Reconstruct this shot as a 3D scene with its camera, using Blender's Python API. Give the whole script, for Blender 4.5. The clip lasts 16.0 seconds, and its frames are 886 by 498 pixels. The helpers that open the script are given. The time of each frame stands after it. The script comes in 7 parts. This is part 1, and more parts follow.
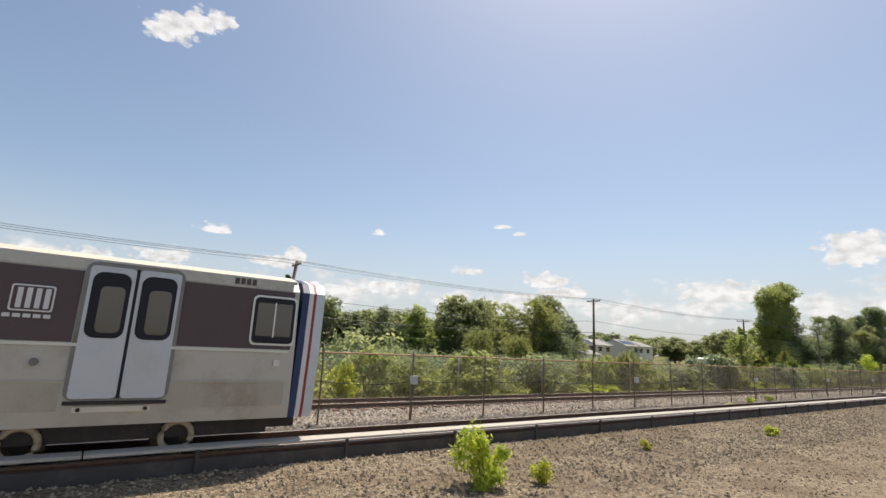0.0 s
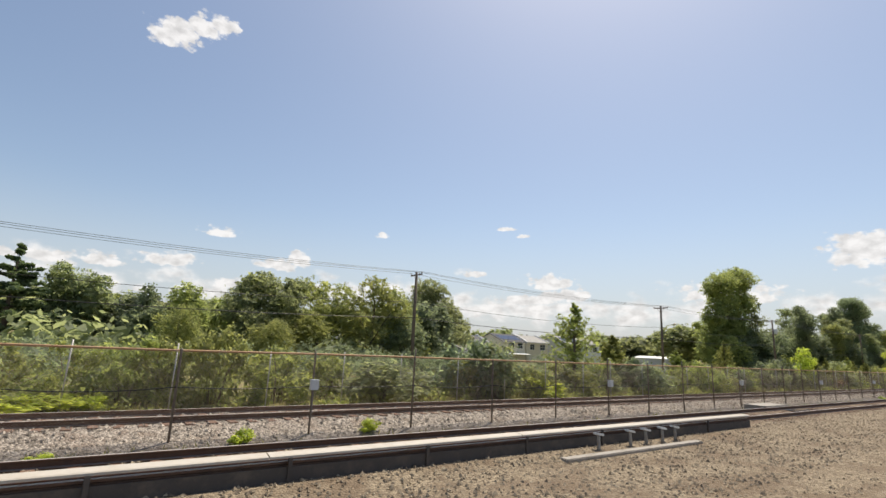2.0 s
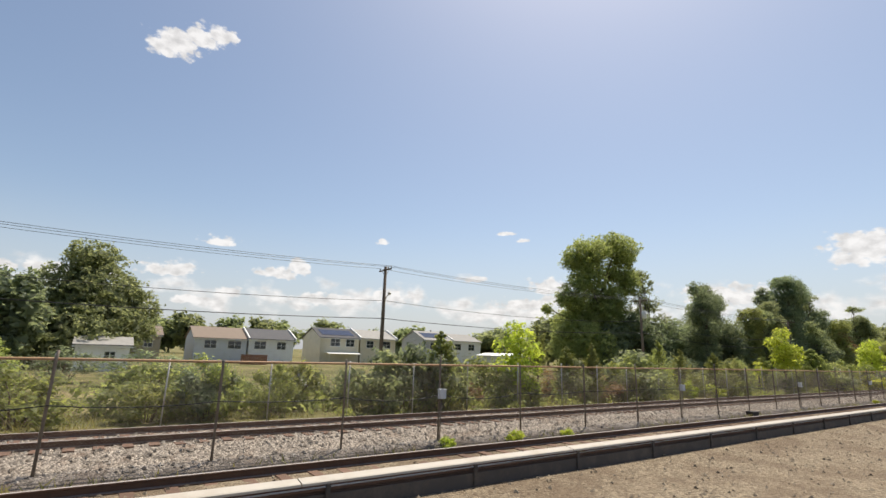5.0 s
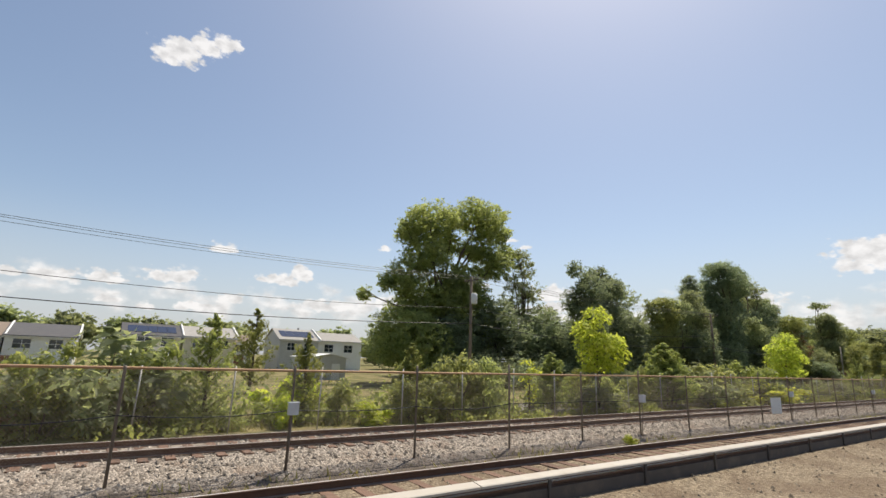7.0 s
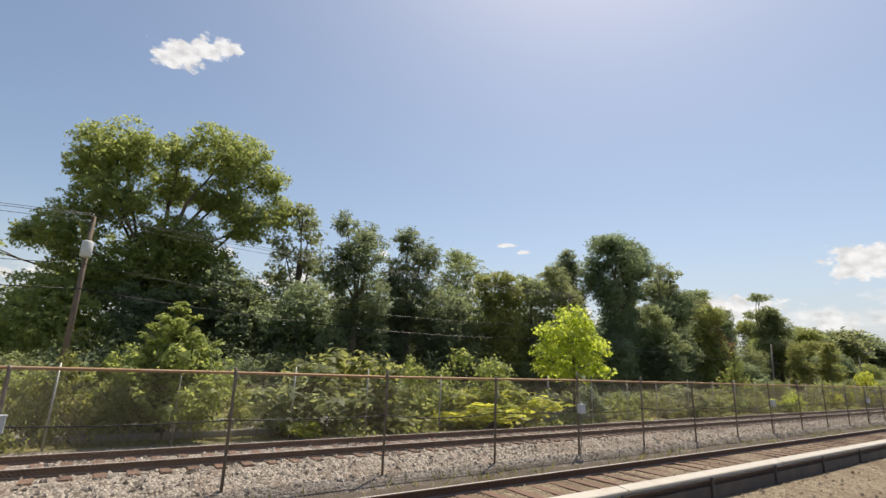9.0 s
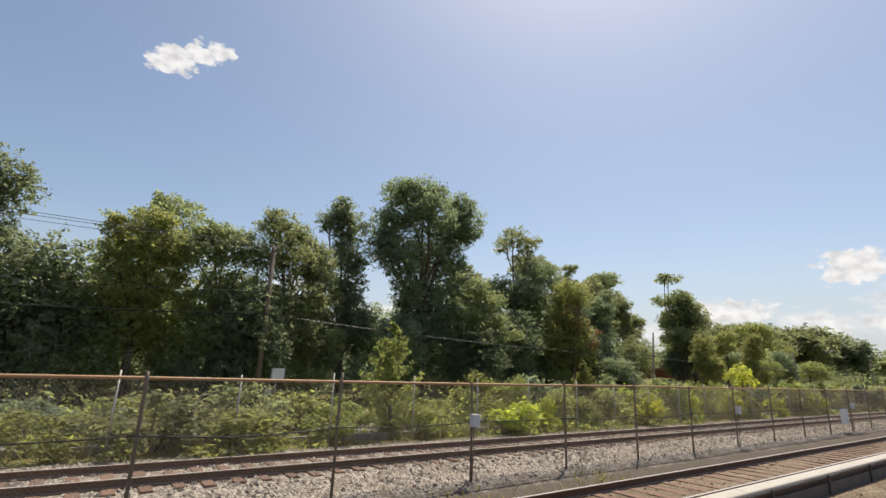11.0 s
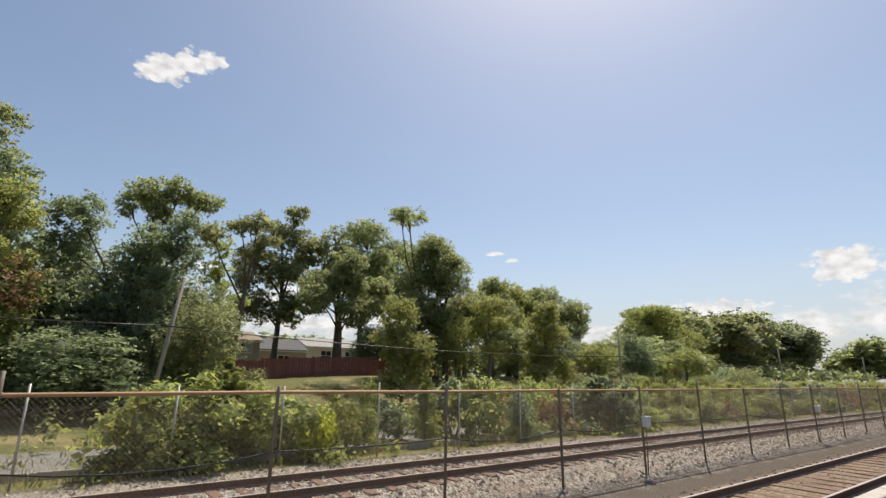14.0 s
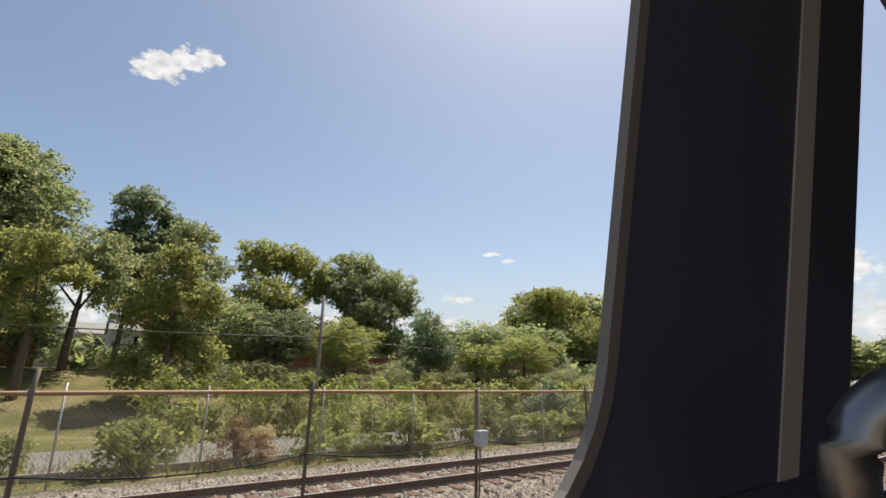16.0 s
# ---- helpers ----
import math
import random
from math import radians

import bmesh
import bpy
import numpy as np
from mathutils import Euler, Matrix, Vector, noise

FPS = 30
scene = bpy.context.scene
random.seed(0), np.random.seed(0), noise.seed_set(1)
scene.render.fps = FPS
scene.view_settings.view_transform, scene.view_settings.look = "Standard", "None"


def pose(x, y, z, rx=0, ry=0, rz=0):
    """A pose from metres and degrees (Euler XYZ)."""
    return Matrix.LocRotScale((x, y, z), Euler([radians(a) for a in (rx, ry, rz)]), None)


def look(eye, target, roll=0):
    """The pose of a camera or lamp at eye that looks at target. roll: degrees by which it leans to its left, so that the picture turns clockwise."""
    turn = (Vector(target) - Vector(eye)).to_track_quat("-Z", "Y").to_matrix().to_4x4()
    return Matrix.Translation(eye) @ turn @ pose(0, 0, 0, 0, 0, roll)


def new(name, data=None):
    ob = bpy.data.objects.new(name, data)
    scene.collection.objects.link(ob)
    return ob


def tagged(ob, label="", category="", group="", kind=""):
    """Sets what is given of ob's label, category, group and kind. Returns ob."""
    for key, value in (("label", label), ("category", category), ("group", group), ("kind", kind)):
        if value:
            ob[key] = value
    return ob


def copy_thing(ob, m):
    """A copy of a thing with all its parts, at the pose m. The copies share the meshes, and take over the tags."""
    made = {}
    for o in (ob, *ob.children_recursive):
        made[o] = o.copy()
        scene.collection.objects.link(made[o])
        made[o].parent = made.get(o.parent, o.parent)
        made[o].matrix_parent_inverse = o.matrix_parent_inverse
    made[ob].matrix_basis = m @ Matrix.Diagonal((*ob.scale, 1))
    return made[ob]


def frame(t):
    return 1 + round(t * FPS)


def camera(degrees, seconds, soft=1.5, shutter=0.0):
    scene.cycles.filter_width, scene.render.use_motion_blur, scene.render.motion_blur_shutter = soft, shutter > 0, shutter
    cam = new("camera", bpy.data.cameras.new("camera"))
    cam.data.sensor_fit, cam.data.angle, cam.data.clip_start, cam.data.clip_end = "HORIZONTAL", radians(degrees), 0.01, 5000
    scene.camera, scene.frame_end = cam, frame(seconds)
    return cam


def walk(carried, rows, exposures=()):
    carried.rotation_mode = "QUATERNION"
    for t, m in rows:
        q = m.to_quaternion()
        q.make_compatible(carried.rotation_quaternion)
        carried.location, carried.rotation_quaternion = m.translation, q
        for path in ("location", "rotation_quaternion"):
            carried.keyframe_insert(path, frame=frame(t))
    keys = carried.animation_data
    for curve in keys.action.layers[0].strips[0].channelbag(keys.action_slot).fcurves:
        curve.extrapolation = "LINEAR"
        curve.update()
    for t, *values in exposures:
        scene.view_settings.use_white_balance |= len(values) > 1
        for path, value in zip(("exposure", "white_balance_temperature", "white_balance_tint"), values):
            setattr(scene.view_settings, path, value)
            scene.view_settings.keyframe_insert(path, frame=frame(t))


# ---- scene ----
cam = camera(85.37, 16.0)
PATH = [
    (0.0, pose(0.000, 0.000, 2.285, 101.40, -2.82, -35.93)),
    (0.5, pose(8.370, 0.291, 2.271, 101.45, -2.83, -35.75)),
    (1.0, pose(16.751, 0.578, 2.257, 101.52, -2.82, -35.60)),
    (1.5, pose(25.153, 0.857, 2.246, 101.62, -2.78, -35.50)),
    (2.0, pose(33.586, 1.124, 2.236, 101.69, -2.64, -35.45)),
    (2.5, pose(42.056, 1.376, 2.229, 101.71, -2.36, -35.45)),
    (3.0, pose(50.548, 1.613, 2.226, 101.71, -2.04, -35.47)),
    (3.5, pose(59.042, 1.838, 2.224, 101.78, -1.82, -35.47)),
    (4.0, pose(67.517, 2.051, 2.225, 101.93, -1.73, -35.42)),
    (4.5, pose(75.961, 2.257, 2.227, 102.12, -1.72, -35.35)),
    (5.0, pose(84.390, 2.464, 2.230, 102.34, -1.75, -35.24)),
    (5.5, pose(92.829, 2.683, 2.232, 102.54, -1.77, -35.13)),
    (6.0, pose(101.302, 2.924, 2.231, 102.73, -1.77, -35.01)),
    (6.5, pose(109.825, 3.195, 2.226, 102.93, -1.78, -34.95)),
    (7.0, pose(118.386, 3.486, 2.219, 103.14, -1.81, -34.97)),
    (7.5, pose(126.963, 3.788, 2.209, 103.34, -1.88, -35.05)),
    (8.0, pose(135.538, 4.088, 2.199, 103.50, -1.96, -35.14)),
    (8.5, pose(144.094, 4.378, 2.190, 103.61, -2.06, -35.22)),
    (9.0, pose(152.645, 4.657, 2.182, 103.69, -2.14, -35.30)),
    (9.5, pose(161.208, 4.926, 2.175, 103.79, -2.18, -35.41)),
    (10.0, pose(169.801, 5.187, 2.170, 103.93, -2.15, -35.55)),
    (10.5, pose(178.436, 5.441, 2.167, 104.09, -2.07, -35.72)),
    (11.0, pose(187.109, 5.692, 2.166, 104.26, -1.91, -35.91)),
    (11.5, pose(195.807, 5.941, 2.167, 104.42, -1.69, -36.10)),
    (12.0, pose(204.519, 6.191, 2.170, 104.55, -1.43, -36.28)),
    (12.5, pose(213.238, 6.443, 2.173, 104.67, -1.19, -36.39)),
    (13.0, pose(221.963, 6.692, 2.176, 104.78, -1.02, -36.41)),
    (13.5, pose(230.696, 6.931, 2.179, 104.85, -0.90, -36.37)),
    (14.0, pose(239.438, 7.152, 2.179, 104.86, -0.79, -36.33)),
    (14.5, pose(248.191, 7.352, 2.177, 104.86, -0.80, -36.35)),
    (15.0, pose(256.954, 7.532, 2.172, 104.86, -1.00, -36.46)),
    (15.5, pose(265.722, 7.701, 2.166, 104.86, -1.11, -36.65)),
    (16.0, pose(274.493, 7.864, 2.159, 104.88, -1.08, -36.88)),
]
walk(cam, PATH, [(0.0, 0.24, 7000, 10), (16.0, 0.24, 7000, 10)])

# ---- world and sun ----
SUN_EL, SUN_AZ = 65.0, 60.0          # degrees; azimuth to the right of +y
world = bpy.data.worlds.new("sky")
scene.world = world
world.use_nodes = True
wn, wl = world.node_tree.nodes, world.node_tree.links
wn.clear()


def wnode(kind, operation=None):
    n = wn.new(kind)
    if operation:
        n.operation = operation
    return n


def wmath(op, a, b=None, c=None):
    n = wnode("ShaderNodeMath", operation=op)
    for i, v in enumerate((a, b, c)):
        if v is None:
            continue
        if isinstance(v, (int, float)):
            n.inputs[i].default_value = v
        else:
            wl.new(v, n.inputs[i])
    return n.outputs[0]


sky = wnode("ShaderNodeTexSky")
sky.sky_type, sky.sun_disc = "NISHITA", False
sky.sun_elevation, sky.sun_rotation = radians(SUN_EL), radians(SUN_AZ)
sky.air_density, sky.dust_density, sky.ozone_density = 1.0, 1.3, 1.1
wtex = wnode("ShaderNodeTexCoord")
wsep = wnode("ShaderNodeSeparateXYZ")
wl.new(wtex.outputs["Generated"], wsep.inputs[0])
az = wmath("MULTIPLY", wmath("ARCTAN2", wsep.outputs[0], wsep.outputs[1]), 180 / math.pi)
el = wmath("MULTIPLY", wmath("ARCSINE", wsep.outputs[2]), 180 / math.pi)
wcomb = wnode("ShaderNodeCombineXYZ")
wl.new(az, wcomb.inputs[0])
wl.new(el, wcomb.inputs[1])
# cumulus: azimuth, elevation, half width, half height in degrees
CLOUDS = [(0.9, 29.7, 1.8, 1.4), (2.4, 30.7, 3.0, 2.2), (4.5, 31.8, 2.9, 1.7), (6.2, 32.4, 2.1, 1.3), (7.6, 32.5, 1.0, 0.9)]
CLOUDS += [(9.6, 11.4, 1.9, 0.9), (27.5, 12.9, 0.9, 0.6), (5.1, 8.0, 3.0, 1.2), (15.7, 8.5, 3.2, 1.1), (18.1, 9.4, 1.4, 1.5), (-0.8, 7.1, 2.0, 1.1), (-4.5, 6.8, 3.0, 1.1), (-7.6, 6.6, 1.2, 0.7), (10.8, 6.0, 1.8, 0.9)]
CLOUDS += [(7.6, 5.0, 2.6, 0.8), (21.4, 6.0, 5.2, 1.2), (28.2, 6.6, 2.8, 1.3), (2.9, 4.6, 1.5, 0.7), (-0.3, 4.9, 1.7, 0.5), (47.5, 8.2, 3.5, 1.6), (49.4, 6.8, 3.7, 1.3), (42.8, 14.3, 1.5, 0.4), (44.6, 13.5, 1.0, 0.4)]
CLOUDS += [(38.7, 8.9, 1.8, 0.6), (44.9, 6.1, 4.5, 0.9), (-14.0, 7.0, 5.0, 1.4), (77.0, 11.0, 3.8, 2.6), (66.0, 7.0, 5.6, 1.7), (88.0, 8.0, 6.0, 2.0)]
near = None
for a0, e0, rw, rh in CLOUDS:
    sub = wnode("ShaderNodeVectorMath", operation="SUBTRACT")
    wl.new(wcomb.outputs[0], sub.inputs[0])
    sub.inputs[1].default_value = (a0, e0 - 0.3 * rh, 0)
    # flat bases: the lower half is squeezed
    ax = wnode("ShaderNodeSeparateXYZ")
    wl.new(sub.outputs[0], ax.inputs[0])
    flat_base = wnode("ShaderNodeCombineXYZ")
    wl.new(ax.outputs[0], flat_base.inputs[0])
    wl.new(wmath("MAXIMUM", ax.outputs[1], wmath("MULTIPLY", ax.outputs[1], -1.9)), flat_base.inputs[1])
    mul = wnode("ShaderNodeVectorMath", operation="MULTIPLY")
    wl.new(flat_base.outputs[0], mul.inputs[0])
    mul.inputs[1].default_value = (1 / rw, 1 / rh, 0)
    ln = wnode("ShaderNodeVectorMath", operation="LENGTH")
    wl.new(mul.outputs[0], ln.inputs[0])
    near = ln.outputs["Value"] if near is None else wmath("MINIMUM", near, ln.outputs["Value"])
wsc = wnode("ShaderNodeVectorMath", operation="MULTIPLY")
wl.new(wcomb.outputs[0], wsc.inputs[0])
wsc.inputs[1].default_value = (0.8, 1.25, 0)
wnoise = wnode("ShaderNodeTexNoise")
wnoise.inputs["Scale"].default_value, wnoise.inputs["Detail"].default_value, wnoise.inputs["Roughness"].default_value = 1.0, 9, 0.56
wl.new(wsc.outputs[0], wnoise.inputs["Vector"])
wcell = wnode("ShaderNodeTexVoronoi")
wcell.inputs["Scale"].default_value, wcell.inputs["Detail"].default_value, wcell.inputs["Roughness"].default_value = 0.9, 2.0, 0.5
wl.new(wsc.outputs[0], wcell.inputs["Vector"])
billow = wmath("MULTIPLY", wmath("SUBTRACT", 0.42, wcell.outputs["Distance"]), 0.75)
puff = wmath("ADD", wmath("ADD", wmath("SUBTRACT", 1.34, near), billow), wmath("MULTIPLY", wmath("SUBTRACT", wnoise.outputs[0], 0.5), 0.8))
# loose low cloud all round the horizon
wlow = wnode("ShaderNodeTexNoise")
wlow.inputs["Scale"].default_value, wlow.inputs["Detail"].default_value = 0.28, 8
wl.new(wsc.outputs[0], wlow.inputs["Vector"])
band = wmath("SUBTRACT", 1.0, wmath("ABSOLUTE", wmath("DIVIDE", wmath("SUBTRACT", el, 5.5), 5.0)))
low = wmath("ADD", wmath("MULTIPLY", wmath("SUBTRACT", wlow.outputs[0], 0.50), 3.4), wmath("MULTIPLY", wmath("SUBTRACT", band, 0.66), 1.2))
mask = wnode("ShaderNodeMapRange")
mask.interpolation_type = "SMOOTHSTEP"
mask.inputs["From Min"].default_value, mask.inputs["From Max"].default_value = 0.0, 0.42
wl.new(wmath("MAXIMUM", puff, wmath("MULTIPLY", low, 0.6)), mask.inputs["Value"])
shade = wnode("ShaderNodeMapRange")
shade.inputs["From Min"].default_value, shade.inputs["From Max"].default_value = 0.32, 0.6
shade.inputs["To Min"].default_value, shade.inputs["To Max"].default_value = 0.70, 1.0
wsh = wnode("ShaderNodeTexNoise")
wsh.inputs["Scale"].default_value, wsh.inputs["Detail"].default_value = 0.9, 6
wl.new(wsc.outputs[0], wsh.inputs["Vector"])
wl.new(wsh.outputs[0], shade.inputs["Value"])
CLOUD_GAIN = 7.2
cc = wnode("ShaderNodeVectorMath", operation="SCALE")
cc.inputs[0].default_value = (CLOUD_GAIN * 0.97, CLOUD_GAIN * 0.985, CLOUD_GAIN * 1.03)
wl.new(shade.outputs[0], cc.inputs["Scale"])
wmix = wnode("ShaderNodeMix")
wmix.data_type = "RGBA"
wl.new(wmath("MULTIPLY", mask.outputs[0], 0.92), wmix.inputs["Factor"])
# pale summer haze, thickest at the horizon
haze = wnode("ShaderNodeMapRange")
haze.interpolation_type = "SMOOTHSTEP"
for key, value in (("From Min", 16.0), ("From Max", 0.0), ("To Min", 0.0), ("To Max", 0.72)):
    haze.inputs[key].default_value = value
wl.new(el, haze.inputs["Value"])
whaze = wnode("ShaderNodeMix")
whaze.data_type = "RGBA"
wl.new(haze.outputs[0], whaze.inputs["Factor"])
wl.new(sky.outputs[0], whaze.inputs[6])
whaze.inputs[7].default_value = (4.1, 4.5, 5.35, 1.0)
wl.new(whaze.outputs[2], wmix.inputs[6])
wl.new(cc.outputs[0], wmix.inputs[7])
wbg = wnode("ShaderNodeBackground")
wbg.inputs["Strength"].default_value = 0.115
wl.new(wmix.outputs[2], wbg.inputs["Color"])
wout = wnode("ShaderNodeOutputWorld")
wl.new(wbg.outputs[0], wout.inputs["Surface"])

sun_data = bpy.data.lights.new("sun", "SUN")
sun_data.energy, sun_data.angle, sun_data.color = 4.8, radians(0.53), (1.0, 0.95, 0.87)
sun = new("sun", sun_data)
_ce = math.cos(radians(SUN_EL))
sun.matrix_world = look((_ce * math.sin(radians(SUN_AZ)) * 100, _ce * math.cos(radians(SUN_AZ)) * 100, math.sin(radians(SUN_EL)) * 100), (0, 0, 0))

# ---- materials ----


def mat(name, color, rough=0.7, metal=0.0, var=0.25, scale=3.0, fine=40.0, bump=0.15, dirt=None, dirt_amount=0.45, spec=0.4):
    """A rough painted or natural surface: broad blotches, fine grain, stains of a second colour and a little relief."""
    m = bpy.data.materials.new(name)
    m.use_nodes = True
    n, l = m.node_tree.nodes, m.node_tree.links
    b = n["Principled BSDF"]
    b.inputs["Roughness"].default_value, b.inputs["Metallic"].default_value = rough, metal
    b.inputs["Specular IOR Level"].default_value = spec
    tc = n.new("ShaderNodeTexCoord")
    n1, n2 = n.new("ShaderNodeTexNoise"), n.new("ShaderNodeTexNoise")
    n1.inputs["Scale"].default_value, n1.inputs["Detail"].default_value = scale, 5
    n2.inputs["Scale"].default_value, n2.inputs["Detail"].default_value = fine, 4
    info = n.new("ShaderNodeObjectInfo")
    for k in (n1, n2):
        l.new(tc.outputs["Object"], k.inputs["Vector"])
    lo = tuple(max(0.0, c * (1 - var)) for c in color)
    hi = tuple(min(1.0, c * (1 + var)) for c in color)
    r1 = n.new("ShaderNodeMix")
    r1.data_type = "RGBA"
    r1.inputs[6].default_value, r1.inputs[7].default_value = (*lo, 1), (*hi, 1)
    mx = n.new("ShaderNodeMath")
    mx.operation = "MULTIPLY_ADD"
    l.new(n1.outputs[0], mx.inputs[0])
    mx.inputs[1].default_value = 0.6
    m2 = n.new("ShaderNodeMath")
    m2.operation = "MULTIPLY"
    l.new(n2.outputs[0], m2.inputs[0])
    m2.inputs[1].default_value = 0.4
    l.new(m2.outputs[0], mx.inputs[2])
    l.new(mx.outputs[0], r1.inputs["Factor"])
    hs = n.new("ShaderNodeHueSaturation")
    rv = n.new("ShaderNodeMapRange")
    rv.inputs["To Min"].default_value, rv.inputs["To Max"].default_value = 1 - var * 0.5, 1 + var * 0.5
    l.new(info.outputs["Random"], rv.inputs["Value"])
    l.new(rv.outputs[0], hs.inputs["Value"])
    l.new(r1.outputs[2], hs.inputs["Color"])
    last = hs.outputs[0]
    if dirt:
        n3 = n.new("ShaderNodeTexNoise")
        n3.inputs["Scale"].default_value, n3.inputs["Detail"].default_value, n3.inputs["Roughness"].default_value = scale * 0.7, 7, 0.7
        l.new(tc.outputs["Object"], n3.inputs["Vector"])
        rp = n.new("ShaderNodeMapRange")
        rp.inputs["From Min"].default_value, rp.inputs["From Max"].default_value = 0.48, 0.68
        rp.inputs["To Max"].default_value = dirt_amount
        l.new(n3.outputs[0], rp.inputs["Value"])
        dm = n.new("ShaderNodeMix")
        dm.data_type = "RGBA"
        l.new(rp.outputs[0], dm.inputs["Factor"])
        l.new(last, dm.inputs[6])
        dm.inputs[7].default_value = (*dirt, 1)
        last = dm.outputs[2]
    l.new(last, b.inputs["Base Color"])
    if bump:
        bp = n.new("ShaderNodeBump")
        bp.inputs["Strength"].default_value, bp.inputs["Distance"].default_value = bump, 0.02
        l.new(n2.outputs[0], bp.inputs["Height"])
        l.new(bp.outputs[0], b.inputs["Normal"])
    return m


def leaf_mat(name, color, lit, var=0.35, through_light=0.35):
    """Leaves: each leaf and each plant a little different, light shining through them."""
    m = bpy.data.materials.new(name)
    m.use_nodes = True
    n, l = m.node_tree.nodes, m.node_tree.links
    b, out = n["Principled BSDF"], n["Material Output"]
    b.inputs["Roughness"].default_value, b.inputs["Specular IOR Level"].default_value = 0.58, 0.25
    geo, info = n.new("ShaderNodeNewGeometry"), n.new("ShaderNodeObjectInfo")
    mix = n.new("ShaderNodeMix")
    mix.data_type = "RGBA"
    mix.inputs[6].default_value, mix.inputs[7].default_value = (*color, 1), (*lit, 1)
    l.new(geo.outputs["Random Per Island"], mix.inputs["Factor"])
    hs = n.new("ShaderNodeHueSaturation")
    mr, mv = n.new("ShaderNodeMapRange"), n.new("ShaderNodeMapRange")
    mr.inputs["To Min"].default_value, mr.inputs["To Max"].default_value = 0.484, 0.51
    mv.inputs["To Min"].default_value, mv.inputs["To Max"].default_value = 1 - var, 1 + var
    l.new(info.outputs["Random"], mr.inputs["Value"])
    l.new(info.outputs["Random"], mv.inputs["Value"])
    l.new(mr.outputs[0], hs.inputs["Hue"])
    l.new(mv.outputs[0], hs.inputs["Value"])
    l.new(mix.outputs[2], hs.inputs["Color"])
    l.new(hs.outputs[0], b.inputs["Base Color"])
    tr = n.new("ShaderNodeBsdfTranslucent")
    tint = n.new("ShaderNodeMix")
    tint.data_type, tint.blend_type = "RGBA", "MULTIPLY"
    tint.inputs["Factor"].default_value = 1
    l.new(hs.outputs[0], tint.inputs[6])
    tint.inputs[7].default_value = (2.2, 2.1, 1.55, 1)
    l.new(tint.outputs[2], tr.inputs["Color"])
    ms = n.new("ShaderNodeMixShader")
    ms.inputs[0].default_value = through_light
    l.new(b.outputs[0], ms.inputs[1])
    l.new(tr.outputs[0], ms.inputs[2])
    l.new(ms.outputs[0], out.inputs["Surface"])
    return m


def glass_mat(name, tint, rough=0.06):
    m = bpy.data.materials.new(name)
    m.use_nodes = True
    b = m.node_tree.nodes["Principled BSDF"]
    b.inputs["Base Color"].default_value = (*tint, 1)
    b.inputs["Roughness"].default_value, b.inputs["Specular IOR Level"].default_value = rough, 0.8
    return m


def rail_mat():
    """Rusty rail with a worn bright running surface on top."""
    m = mat("rail_steel", (0.13, 0.075, 0.05), 0.75, 0.1, 0.35, 6, 60, 0.25, (0.05, 0.035, 0.03))
    n, l = m.node_tree.nodes, m.node_tree.links
    b = n["Principled BSDF"]
    geo, sep = n.new("ShaderNodeNewGeometry"), n.new("ShaderNodeSeparateXYZ")
    l.new(geo.outputs["Normal"], sep.inputs[0])
    up = n.new("ShaderNodeMapRange")
    up.inputs["From Min"].default_value, up.inputs["From Max"].default_value = 0.93, 0.99
    l.new(sep.outputs[2], up.inputs["Value"])
    old = b.inputs["Base Color"].links[0].from_socket
    mx = n.new("ShaderNodeMix")
    mx.data_type = "RGBA"
    l.new(up.outputs[0], mx.inputs["Factor"])
    l.new(old, mx.inputs[6])
    mx.inputs[7].default_value = (0.42, 0.38, 0.35, 1)
    l.new(mx.outputs[2], b.inputs["Base Color"])
    rg = n.new("ShaderNodeMapRange")
    rg.inputs["To Min"].default_value, rg.inputs["To Max"].default_value = 0.75, 0.42
    l.new(up.outputs[0], rg.inputs["Value"])
    l.new(rg.outputs[0], b.inputs["Roughness"])
    return m


